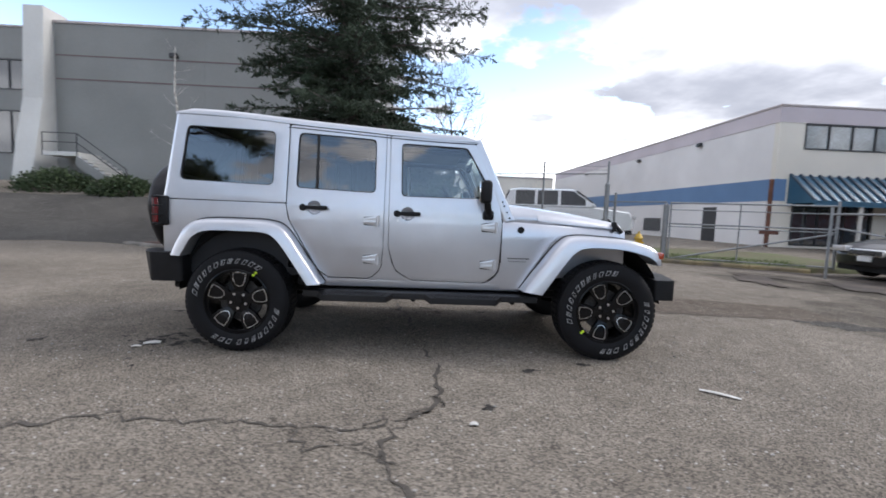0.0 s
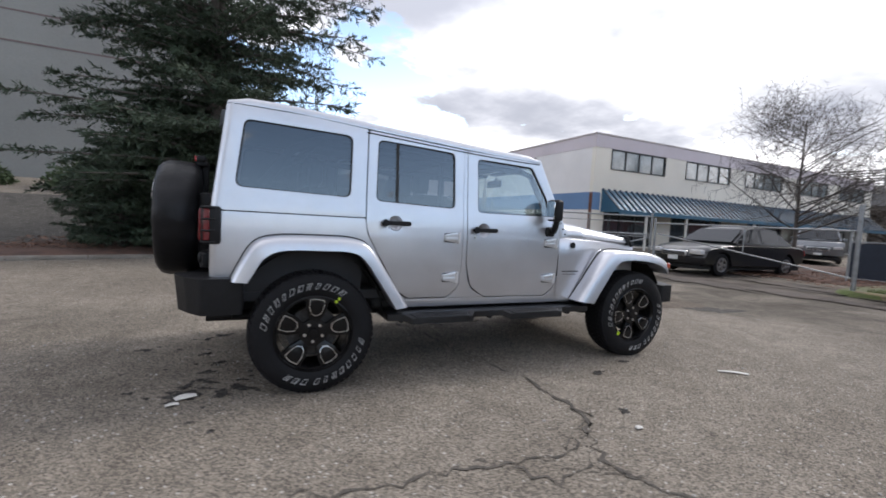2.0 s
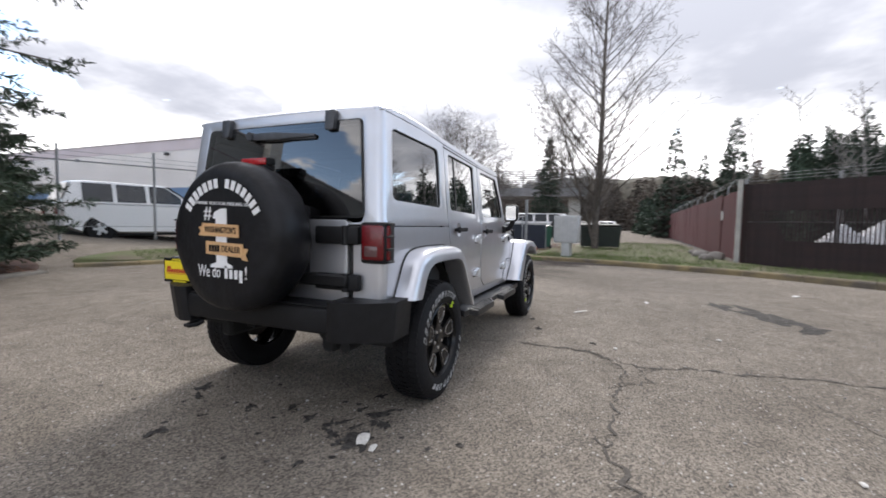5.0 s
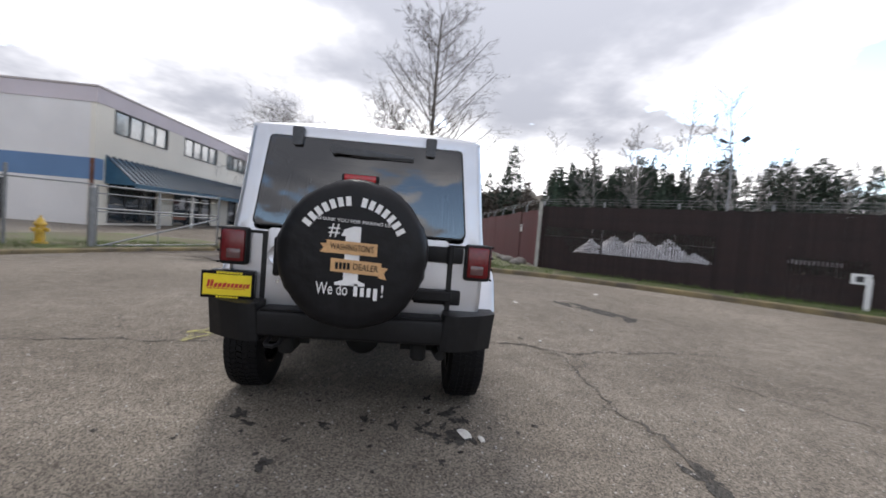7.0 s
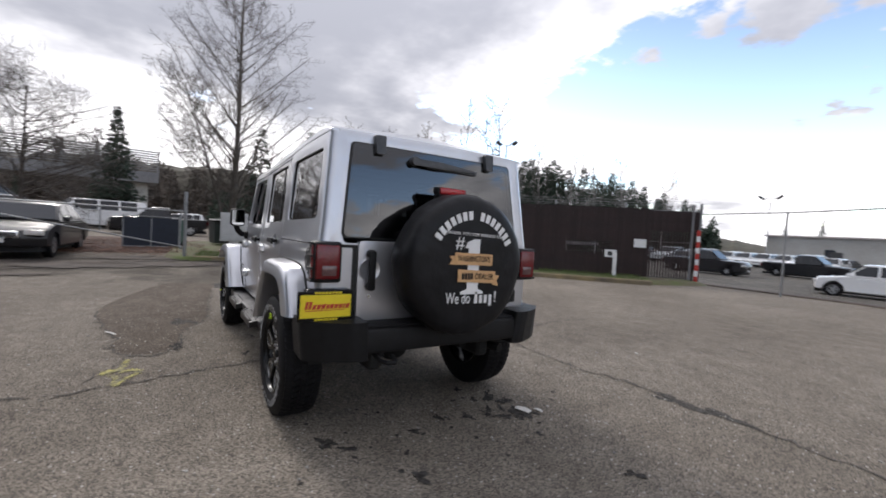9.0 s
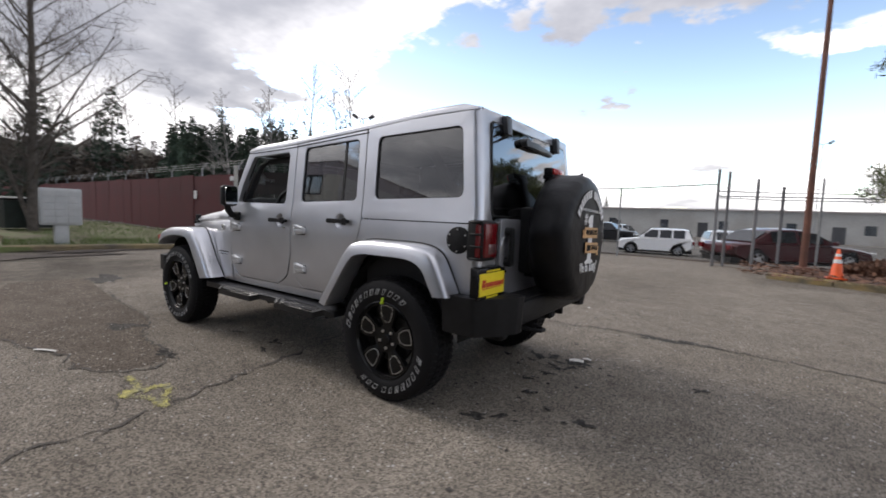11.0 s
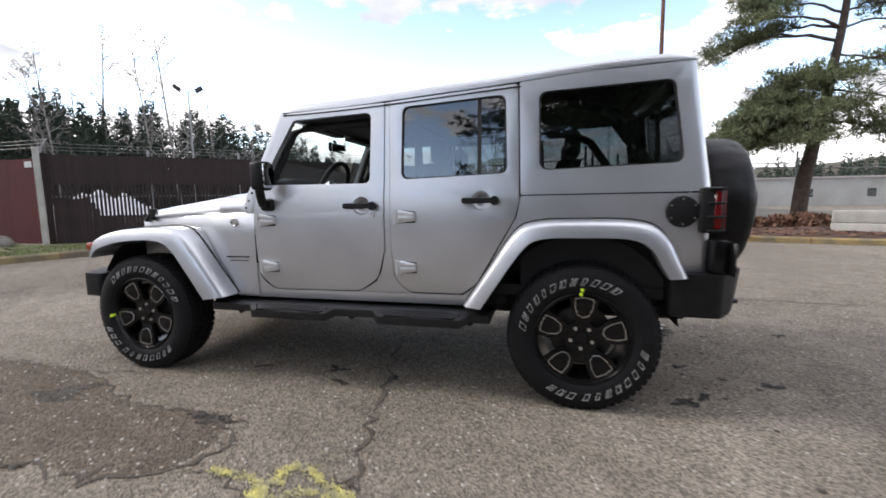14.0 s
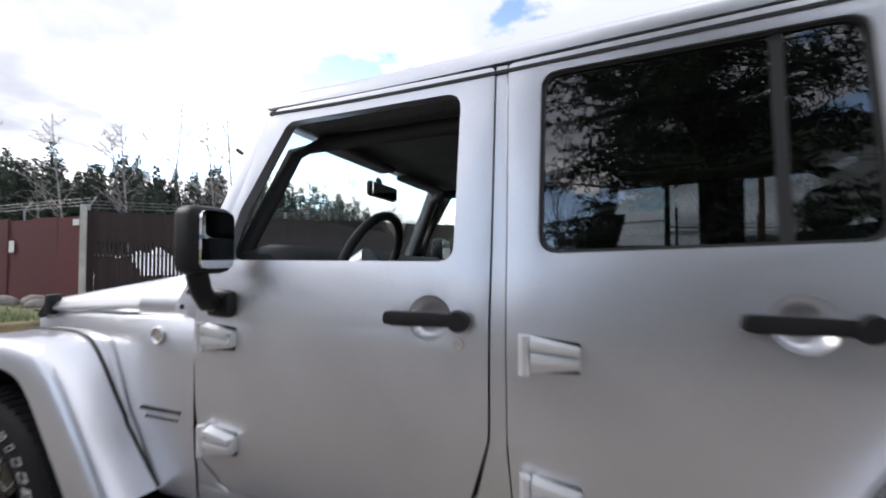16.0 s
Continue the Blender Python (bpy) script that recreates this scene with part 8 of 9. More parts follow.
def conifer(name, label, h, radius, low, whorls, per, twigs, tuft, seed, leaf=0.16, wide=0.022, mat=None, trunk_r=0.2, droop=0.35, bark=None, far=False):
    """Fir or spruce: trunk, whorls of drooping limbs, sprays of needles on twigs."""
    rng = random.Random(seed)
    t = thing(name, label, "tree")
    paths = [([Vector((0.05 * math.sin(z * .7), 0.04 * math.cos(z * .9), z)) for z in [h * k / 10 for k in range(11)]], trunk_r, .02)]
    pts = []
    for w in range(whorls):
        f = (w + rng.uniform(-.3, .3)) / whorls
        z = low + (h - low) * max(0, f)
        reach = radius * max(0, 1 - f) ** (.98 if far else .56) * rng.uniform(.72, 1.12) + (.05 if far else .12)
        if not far and f < .25:
            reach *= .82
        a0 = rng.uniform(0, 6.28)
        for b in range(per):
            z = low + (h - low) * min(.985, max(0, f + rng.uniform(-.8, .8) / whorls))
            a = a0 + 6.283 * b / per + rng.uniform(-.35, .35)
            r = reach * rng.uniform(.62, 1.12)
            out = Vector((math.cos(a), math.sin(a), 0))
            line = []
            for k in range(5):
                s = k / 4
                line.append(Vector((0, 0, z)) + out * r * s + Vector((0, 0, r * (0.12 * s - droop * s * s + .10 * s ** 3))))
            paths.append((line[::2] if far else line, max(.012, trunk_r * .22 * (1 - f)), .005))
            for k in range(twigs):
                s = .12 + .88 * (k + rng.random()) / twigs
                i = min(3, int(s * 4))
                p = line[i].lerp(line[i + 1], s * 4 - i)
                side = Vector((-out.y, out.x, 0)) * rng.choice((-1, 1))
                tw = (side * rng.uniform(.5, 1) + out * rng.uniform(.3, .9) + Vector((0, 0, rng.uniform(-.45, .15)))).normalized()
                tl = r * .30 * (1.15 - s) * rng.uniform(.6, 1.3) + .12
                for j in range(max(3, int(tuft * (1 - .5 * max(0, f))))):
                    u = rng.random()
                    q = p + tw * tl * u
                    if q.z > .05:
                        pts.append((q, tw, rng.uniform(.7, 1.25) * (1 - .55 * f if far else 1)))
    vs, fs = limb_mesh(paths, 3 if far else 5)
    arrays_part("trunk", vs, fs, bark or BARK, t)
    vs, fs = needles(pts, rng, leaf, wide)
    arrays_part("crown", vs, fs, mat or FIR, t)
    return t


fir = conifer("fir_tree", "large dark green fir with drooping boughs reaching the ground", 18.0, 4.75, 1.5, 40, 10, 32, 31, 11, leaf=.125, wide=.0145, trunk_r=.30, droop=.26)
fir.matrix_basis = pose(-2.6, 9.6, 0.1, 0, 0, 20)
cedar = conifer("cedar_shrub", "dense dark evergreen shrub beside the fir", 3.4, 2.2, 0.25, 15, 8, 18, 26, 12, leaf=.12, wide=.014, trunk_r=.10, droop=.14)
cedar.matrix_basis = pose(-0.2, 9.75, 0.1)
c2 = copy_thing(cedar, pose(-4.6, 9.1, 0.1, 0, 0, 90) @ Matrix.Scale(.8, 4))
tagged(c2, "dense dark evergreen shrub under the fir's boughs")
copy_thing(cedar, pose(-2.5, 9.2, 0.1, 0, 0, 200) @ Matrix.Scale(.95, 4))
copy_thing(cedar, pose(-1.3, 10.8, 0.2, 0, 0, 310) @ Matrix.Scale(1.25, 4))
copy_thing(cedar, pose(-3.8, 10.6, 0.2, 0, 0, 130) @ Matrix.Scale(1.2, 4))


def bare_tree(name, label, h, seed, bark, spread=0.5, levels=4, kids=(7, 6, 5, 4), r=.16, up=.35, first=.22, straight=.06, sides=4, ratio=.52, stems=1, thin=.55, lean=(), twig=.005):
    """Leafless tree by branching: each limb carries shorter ones along its outer part."""
    rng = random.Random(seed)
    t = thing(name, label, "tree")
    paths, stack = [], []
    for s in range(stems):
        stack.append((Vector((rng.uniform(-.1, .1) * (stems - 1), rng.uniform(-.1, .1) * (stems - 1), -.15)), Vector((rng.uniform(-.22, .22) * (stems - 1), rng.uniform(-.22, .22) * (stems - 1), 1)).normalized(), h * rng.uniform(.85, 1), r * rng.uniform(.8, 1), 0))
    for dx, dy, k in lean:
        stack.append((Vector((0, 0, .1)), Vector((dx, dy, 1)).normalized(), h * k, r * .45, 0))
    while stack:
        p, d, L, rad, lv = stack.pop()
        n = 7 if lv == 0 else (5 if lv == 1 else 3)
        line = [p]
        for k in range(n):
            d = (d + Vector((rng.gauss(0, 1), rng.gauss(0, 1), rng.gauss(0, .6))) * (straight * (1 + lv * .8)) + Vector((0, 0, up * .12 * (lv > 0)))).normalized()
            line.append(line[-1] + d * L / n)
        paths.append((line, rad, max(.004, rad * (.22 if lv == 0 else .35))))
        if lv + 1 < levels:
            for k in range(kids[lv]):
                s = (first if lv == 0 else .2) + (1 - (first if lv == 0 else .2)) * (k + rng.random()) / kids[lv]
                s = min(.985, s)
                i = min(n - 1, int(s * n))
                q = line[i].lerp(line[i + 1], s * n - i)
                ax = (line[i + 1] - line[i]).normalized()
                a = rng.uniform(0, 6.28)
                o = ax.orthogonal().normalized()
                o = o * math.cos(a) + ax.cross(o) * math.sin(a)
                cd = (ax * (1 - spread) + o * spread * 1.25 + Vector((0, 0, up * .4))).normalized()
                stack.append((q, cd, L * ratio * (1.12 - .62 * s) * rng.uniform(.7, 1.2), max(twig, rad * (1 - .7 * s) * thin), lv + 1))
    big = [q for q in paths if q[1] > .02]
    fine = [q for q in paths if q[1] <= .02]
    vs, fs = limb_mesh(big, max(5, sides))
    ob = arrays_part("trunk", vs, fs, bark, t)
    for poly in ob.data.polygons:
        poly.use_smooth = True
    vs, fs = limb_mesh(fine, 3)
    arrays_part("crown", vs, fs, bark, t)
    return t


oak = bare_tree("bare_tree", "tall leafless tree with long upswept limbs behind the mailbox", 13.6, 21, BARK_TAN, spread=.58, levels=4, kids=(58, 13, 7), r=.18, up=.46, first=.13, ratio=.40, thin=.30, straight=.022, twig=.0055, lean=((-.03, .30, .52),))
oak.matrix_basis = pose(16.9, -0.85, 0.1, 0, 0, 0)
maple = bare_tree("bare_tree", "round-headed leafless street tree before the pale building", 7.2, 22, BARK, spread=.70, levels=4, kids=(34, 12, 7), r=.13, up=.22, first=.22, ratio=.66, thin=.46, straight=.03, twig=.0065)
maple.matrix_basis = pose(19.9, 6.7, 0.1)
far_b = bare_tree("bare_tree", "small leafless tree with fine twigs beside the fir", 6.6, 23, BARK, spread=.5, kids=(16, 9, 7, 4), r=.10, up=.4, first=.12, ratio=.55)
far_b.matrix_basis = pose(1.0, 16.5, .6)
birch = bare_tree("birch_tree", "slim white-barked birch without leaves before the grey wall", 7.6, 24, BARK_BIRCH, spread=.62, kids=(11, 4, 3), levels=3, r=.10, up=.12, first=.30, ratio=.24, thin=.22)
birch.matrix_basis = pose(-11.6, 16.4, 1.6, 4, -5, 0)
copy_thing(birch, pose(-22.5, 15.5, 1.6, 0, 3, 70))
alder = bare_tree("alder_tree", "thin pale leafless alder beyond the fence", 15, 31, BARK_PALE, spread=.60, kids=(30, 7, 5), levels=4, r=.14, up=.34, first=.36, ratio=.24, thin=.40, straight=.03, twig=.024)
alder2 = bare_tree("alder_tree", "thin pale leafless alder beyond the fence", 16, 32, BARK_PALE, spread=.56, kids=(32, 7, 5), levels=4, r=.15, up=.40, first=.30, ratio=.22, thin=.40, straight=.03, twig=.024)
alder.matrix_basis = pose(35, -22, -.5)
alder2.matrix_basis = pose(29, -27, -.5)
rnd = random.Random(77)
EYE_W = Vector((-1.8, 3.5))
for az_, d, h in ((-27.8, 46, 10.5), (-29.9, 45, 14.6), (-31.9, 47, 11.5), (-34.3, 47, 14.2), (-36.4, 50, 13.0), (-37.8, 51, 17.0), (-42.4, 48, 17.0), (-40.6, 56, 13.0), (-45.6, 52, 13.2), (-48.6, 56, 14.0), (-52.3, 55, 14.4), (-55.5, 60, 14.5), (-59, 58, 12.5), (-62.5, 66, 13.5), (-24.0, 48, 13.5), (-20.5, 52, 15.0), (-16.0, 56, 13.5), (-12.0, 60, 14.0)):
    m = pose(EYE_W.x + d * math.cos(radians(az_)), EYE_W.y + d * math.sin(radians(az_)), -.4, rnd.uniform(-2.5, 2.5), rnd.uniform(-2.5, 2.5), rnd.uniform(0, 360)) @ Matrix.Scale(h / 15.5, 4)
    tagged(copy_thing(rnd.choice((alder, alder2)), m), group="alders beyond the fence")
tagged(alder, group="alders beyond the fence")
tagged(alder2, group="alders beyond the fence")

spr = conifer("spruce_tree", "dark green pointed conifer of the far treeline", 12.0, 2.5, 0.6, 27, 6, 5, 5, 41, leaf=.52, wide=.10, mat=FIR_FAR, trunk_r=.18, droop=.25, far=True)
spr.matrix_basis = pose(33.2, -29.5, -.5) @ Matrix.Scale(.8, 4)
lone = conifer("spruce_tree", "lone broad dark spruce before the elevated road", 10.9, 3.0, .2, 34, 9, 8, 8, 43, leaf=.36, wide=.065, mat=FIR_FAR, trunk_r=.2, droop=.3, far=True)
lone.matrix_basis = pose(44, 5.6, 0)
spr2 = conifer("spruce_tree", "broad dark conifer of the far treeline", 12.0, 3.2, 1.0, 25, 6, 5, 5, 42, leaf=.55, wide=.11, mat=FIR_FAR, trunk_r=.2, droop=.2, far=True)
spr2.matrix_basis = pose(46, -12, 0)
ROW = ((-23.3, 8.4), (-25.2, 7.8), (-28.0, 8.8), (-31.4, 10.4), (-34.6, 6.8), (-36.8, 11.2), (-38.6, 9.0), (-40.6, 12.8), (-43.6, 10.8), (-45.4, 8.8), (-47.4, 9.8), (-49.4, 8.0), (-51.8, 9.0), (-54.2, 9.4), (-56.0, 7.6), (-58.6, 8.8), (-61.0, 8.0), (-64.0, 8.6))
for y, h in ROW:
    m = pose(35 + rnd.uniform(-1.5, 1.5), y, -.5, 0, 0, rnd.uniform(0, 360)) @ Matrix.Diagonal((h / 12.5 * 1.42, h / 12.5 * 1.42, h / 10.7, 1))
    tagged(copy_thing(rnd.choice((spr, spr, spr2)), m), group="conifers of the treeline")
for k in range(84):
    # a second, closed rank behind the first
    y = -20 - 66 * (k + rnd.random()) / 84
    x = rnd.uniform(37, 43)
    a = math.degrees(math.atan2(1.5 - y, x + 4.5))
    el = 8.5 if a < 48 else 8.5 - (a - 48) * .29
    h = (2.0 + math.hypot(x + 4.5, y - 1.5) * math.tan(radians(el))) * rnd.uniform(.95, 1.20)
    m = pose(x, y, -.5, 0, 0, rnd.uniform(0, 360)) @ Matrix.Diagonal((h / 10.5, h / 10.5, h / 12.0, 1))
    tagged(copy_thing(rnd.choice((spr, spr2, spr2)), m), group="conifers of the treeline")
for az_, d, s in ((-9, 50, 1.0), (-14, 55, .9), (-11.5, 58, .85), (13, 75, .6), (20, 80, .7), (-72, 104, .7), (-75, 100, .8)):
    tagged(copy_thing(spr2 if s > .8 else spr, pose(d * math.cos(radians(az_)) - 3, d * math.sin(radians(az_)) + 1, -.5, 0, 0, az_) @ Matrix.Scale(s, 4)), group="conifers of the treeline")


def far_wood(name, label, az0, az1, count, d0, d1, h0, h1, seed, mat=None, size=1.0, base_z=-.8, sprays=290):
    """A belt of far conifers as one mass: a tapering spire of sprays for each."""
    rng = random.Random(seed)
    pts, trunks = [], []
    for k in range(count):
        az = radians(az0 + (az1 - az0) * (k + rng.random()) / count)
        d = rng.uniform(d0, d1)
        base = Vector((d * math.cos(az) - 3, d * math.sin(az) + 1, base_z))
        h = rng.uniform(h0, h1) * (1 if rng.random() < .8 else 1.2)
        w = h * rng.uniform(.13, .24)
        trunks.append(([base, base + Vector((0, 0, h))], .12, .03))
        trunks.append(([base + Vector((0, 0, .04 * h)), base + Vector((0, 0, .5 * h)), base + Vector((0, 0, .93 * h))], w * .62, .04))
        for j in range(sprays):
            f = rng.random() ** 1.25
            a, r = rng.uniform(0, 6.28), w * (1 - f) ** .8 * rng.uniform(.25, 1.1)
            out = Vector((math.cos(a), math.sin(a), -.25))
            pts.append((base + Vector((out.x * r, out.y * r, h * (.04 + .96 * f) - r * .25)), out, .55 + .6 * (1 - f)))
    vs, fs = needles(pts, rng, 1.0 * size, .23 * size, 1.0)
    n = len(vs)
    tv, tf = limb_mesh(trunks, 6)
    tagged(arrays_part(name, vs + tv, fs + [tuple(i + n for i in f) for f in tf], mat or FIR_FAR), label, "woods", kind="stuff")


far_wood("far_wood", "low dark conifer belt behind the fence", -66, -38, 95, 84, 110, 4.5, 7.5, 301)
far_wood("far_wood", "tall dark conifer wood behind the red fence", -36, -20, 96, 46, 62, 7.2, 10.4, 302, size=.62, sprays=620)
far_wood("far_wood", "mixed brown thicket behind the red fence", -22, -8, 70, 50, 64, 5.0, 7.2, 309, BROWN_WOOD, .7, sprays=420)
far_wood("far_wood", "dark conifer wood beyond the red fence", -15, -4, 26, 66, 98, 4.5, 8, 307)
far_wood("far_wood", "brown leafless woods along the foot of the hill", -30, 40, 120, 110, 150, 8, 13, 305, BROWN_WOOD, 1.5)
far_wood("far_wood", "brown leafless woods up the hill", -32, 42, 130, 215, 235, 14, 30, 306, BROWN_WOOD, 2.4)
far_wood("far_wood", "low far conifers behind the neighbouring lot", -112, -72, 60, 110, 150, 3.2, 4.6, 303)
far_wood("far_wood", "dark conifers behind the pale shed", -150, -112, 60, 100, 130, 7, 11, 304)


def pine_tree():
    """Leaning pine: crooked trunk, few long limbs, each ending in flattened clumps of needle tufts."""
    rng = random.Random(61)
    t = thing("pine_tree", "green pine with a leaning reddish trunk and layered dense boughs", "tree")
    trunk = catmull([(0, 0, -.2), (-.07, 0, 1.2), (-.26, .02, 2.5), (-.45, .03, 3.6), (-.66, 0, 5.1), (-.84, .03, 6.7), (-.95, 0, 8.8), (-1.0, 0, 11.2)], 4)
    paths = [(trunk, .25, .05)]
    for k in range(5):
        a = k * 1.26 + .4
        paths.append(([Vector((.06 * math.cos(a), .06 * math.sin(a), .5)), Vector((.22 * math.cos(a), .22 * math.sin(a), .12)), Vector((.48 * math.cos(a), .48 * math.sin(a), -.1))], .12, .04))
    pts = []

    def clump(c, r, rz, count):
        for _ in range(count):
            a, q = rng.uniform(0, 6.283), rng.random() ** .5
            w = rng.gauss(0, .5)
            p = c + Vector((r * q * math.cos(a), r * q * math.sin(a), rz * w * (1.15 - .6 * q)))
            d = Vector((math.cos(a) * q, math.sin(a) * q, .6 + .5 * w)).normalized()
            for v in range(3):
                pts.append((p, d, rng.uniform(.7, 1.25)))

    def limb(z, tip, bow, bare=.35, thick=.06, full=1.0):
        """A limb from the trunk at height z to a tip, bowed upwards, bare over its first part."""
        i = min(range(len(trunk)), key=lambda q: abs(trunk[q].z - z))
        a, b = trunk[i], Vector(tip)
        n = 9
        side = Vector((a.y - b.y, b.x - a.x, 0)).normalized()
        wav, ph = rng.uniform(.05, .16), rng.uniform(0, 6)
        line = [a + (b - a) * (k / n) + Vector((0, 0, bow * math.sin(math.pi * k / n))) + side * (wav * math.sin(ph + k * .9) * k / n) + Vector((0, 0, rng.gauss(0, .03))) for k in range(n + 1)]
        paths.append((line, thick, .012))
        for j in range(int(bare * n) + 1, n + 1):
            f = j / n
            if rng.random() < .7 * full:
                clump(line[j] + Vector((0, 0, .08)), rng.uniform(.22, .40), rng.uniform(.16, .28), 40)
            for u in range(4):
                if rng.random() > .85 * full:
                    continue
                o = ((b - a).normalized() * rng.uniform(.0, .9) + side * rng.choice((-1, 1)) * rng.uniform(.3, 1) + Vector((0, 0, rng.uniform(-.25, .6)))).normalized() * rng.uniform(.35, .95) * (1.15 - .45 * f)
                paths.append(([line[j], line[j] + o * .55 + Vector((0, 0, .05)), line[j] + o], .015, .005))
                clump(line[j] + o, rng.uniform(.18, .34), rng.uniform(.14, .26), 32)

    # the low bough mass towards the lamp pole
    for z, tip, bow in ((2.8, (3.15, .5, 2.10), .2), (2.8, (2.6, -1.0, 2.20), .2), (3.0, (2.9, -.5, 2.50), .3), (3.2, (2.55, 1.1, 2.65), .3), (3.4, (2.3, -.1, 3.00), .3), (3.6, (1.9, .9, 3.35), .3), (3.7, (1.75, -1.0, 3.45), .3), (4.0, (1.5, .1, 3.80), .3), (4.2, (1.1, -.7, 4.20), .3), (4.5, (.7, .4, 4.55), .25), (2.9, (.9, 1.8, 2.5), .2), (3.1, (.7, -1.9, 2.8), .2), (3.5, (.3, 2.0, 3.3), .2), (4.2, (.1, 1.6, 4.3), .2)):
        limb(z, tip, bow, .2, .055)
    # the long middle bough with sky beneath it
    for z, tip, bow, bare in ((5.9, (3.05, .1, 5.35), .55, .5), (6.0, (2.55, -.6, 5.85), .4, .5), (6.2, (2.0, .7, 6.35), .3, .45), (6.1, (1.2, -.9, 6.4), .2, .5)):
        limb(z, tip, bow, bare, .055)
    # upper boughs
    for z, tip, bow in ((6.9, (2.0, .3, 7.0), .25), (7.3, (1.5, -.7, 7.5), .2), (7.5, (.9, .9, 7.9), .2), (8.0, (1.3, .1, 8.4), .2), (8.6, (.7, -.7, 9.0), .1), (9.0, (.8, .5, 9.5), .1), (9.8, (.0, -.4, 10.3), .1), (10.4, (-.5, .6, 10.9), .1), (7.9, (-2.2, -.5, 8.3), .15), (8.8, (-2.3, .4, 9.3), .15), (9.6, (-1.8, -.5, 10.2), .1)):
        limb(z, tip, bow, .35, .045)
    # thin drooping limbs on the far side of the lean
    for z, tip, bow, full in ((6.3, (-3.0, .4, 6.0), .2, .6), (5.4, (-3.3, -.3, 4.5), .25, .55), (5.0, (-2.6, 1.0, 4.9), .2, .6), (4.5, (-3.0, .6, 3.3), .25, .7), (3.9, (-2.4, -1.1, 3.1), .2, .8), (6.9, (-2.7, -.8, 7.1), .2, .7), (3.3, (-1.9, .8, 2.7), .2, .6)):
        limb(z, tip, bow, .4, .04, full)
    vs, fs = limb_mesh(paths, 7)
    ob = arrays_part("trunk", vs, fs, BARK_PINE, t)
    for poly in ob.data.polygons:
        poly.use_smooth = True
    vs, fs = needles(pts, rng, .17, .013, 1.5)
    arrays_part("crown", vs, fs, PINE, t)
    return t


pine = pine_tree()
pine.matrix_basis = pose(-9.5, -13.7, 0.15)


def shrub(x, y, z, rx, ry, rz, seed, label, leaf=None):
    rng = random.Random(seed)
    t = thing("shrub", label, "shrub", pose(x, y, z))
    paths = [([Vector((0, 0, -.1)), Vector((rng.uniform(-1, 1) * rx * .5, rng.uniform(-1, 1) * ry * .5, rz * .6)), Vector((rng.uniform(-1, 1) * rx * .8, rng.uniform(-1, 1) * ry * .8, rz * rng.uniform(.7, 1)))], .03, .006) for _ in range(14)]
    vs, fs = limb_mesh(paths, 4)
    arrays_part("brushwood", vs, fs, BARK, t)
    pts = []
    for _ in range(int(1500 * rx * ry + 900)):
        a, b, r = rng.uniform(0, 6.28), math.acos(rng.uniform(0, 1)), rng.uniform(.6, 1) * (1 + .22 * noise.noise((seed, rng.random() * 3, 0)))
        d = Vector((math.sin(b) * math.cos(a), math.sin(b) * math.sin(a), math.cos(b)))
        pts.append((Vector((d.x * rx, d.y * ry, d.z * rz)) * r, d, 1))
    vs, fs = needles(pts, rng, .14, .05, 1.3)
    arrays_part("foliage", vs, fs, leaf or SHRUB, t)


for n, a in enumerate(((-17.0, 16.2, 1.3, 2.0, 1.0, 1.2), (-13.8, 15.8, 1.3, 1.6, .9, 1.0), (-10.2, 16.4, 1.4, 1.0, .8, 1.0), (-22, 15.6, 1.4, 2.6, 1.2, 1.5), (-7.0, 16.2, 1.4, 1.5, .9, 1.3))):
    shrub(*a, 100 + n, "dark evergreen shrub at the foot of the grey wall")
for n, a in enumerate(((-5.9, -11.2, .2, .8, .5, .18), (-7.0, -11.4, .2, .9, .55, .24), (-8.1, -11.5, .2, .9, .5, .28), (-9.0, -12.2, .2, .9, .6, .32), (-6.4, -12.2, .2, .8, .5, .24))):
    shrub(*a, 130 + n, "low withered brown shrub on the mulch bed", LEAF_DEAD)
shrub(5.4, 10.3, .15, .55, .45, .55, 120, "small dry shrub behind the fence")


# far wooded hills, one uneven mass each
def hill(name, az0, az1, dist, h0, h1, seed, label, n=150):
    bm = bmesh.new()
    rows = []
    for k in range(n + 1):
        t = k / n
        a = radians(az0 + (az1 - az0) * t)
        top = (h0 + (h1 - h0) * t) * (0.35 + .65 * smooth01(min(t, 1 - t) * 6)) * (1 + .16 * noise.noise((t * 9, seed, 0)) + .10 * noise.noise((t * 40, seed, 3)) + .09 * noise.noise((t * 120, seed, 7)))
        rows.append([((dist + e * 60) * math.cos(a), (dist + e * 60) * math.sin(a), -3 + (top + 3) * q + (noise.noise((t * 150, q * 9, seed)) * top * .05 if .05 < q < 1 else 0)) for e, q in ((0, 0), (.02, .25), (.08, .5), (.16, .72), (.3, .9), (.5, 1.0), (1.0, .9))])
    rows_surface(bm, rows)
    tagged(part(name, bm, HILL, smooth=0), label, "hill", kind="structure")


hill("backdrop_hill", -34, 45, 240, 30, 26, 3, "distant wooded hill in winter browns and greens")
hill("backdrop_hill", -75, -20, 130, 3.5, 12, 5, "dark wooded rise behind the yard")
hill("backdrop_hill", -165, -95, 150, 13, 9, 6, "distant wooded slope behind the shed")
hill("backdrop_hill", 55, 100, 260, 10, 12, 9, "distant wooded rise behind the buildings")
hill("backdrop_hill", 100, 200, 200, 8, 10, 10, "distant wooded rise behind the yard")


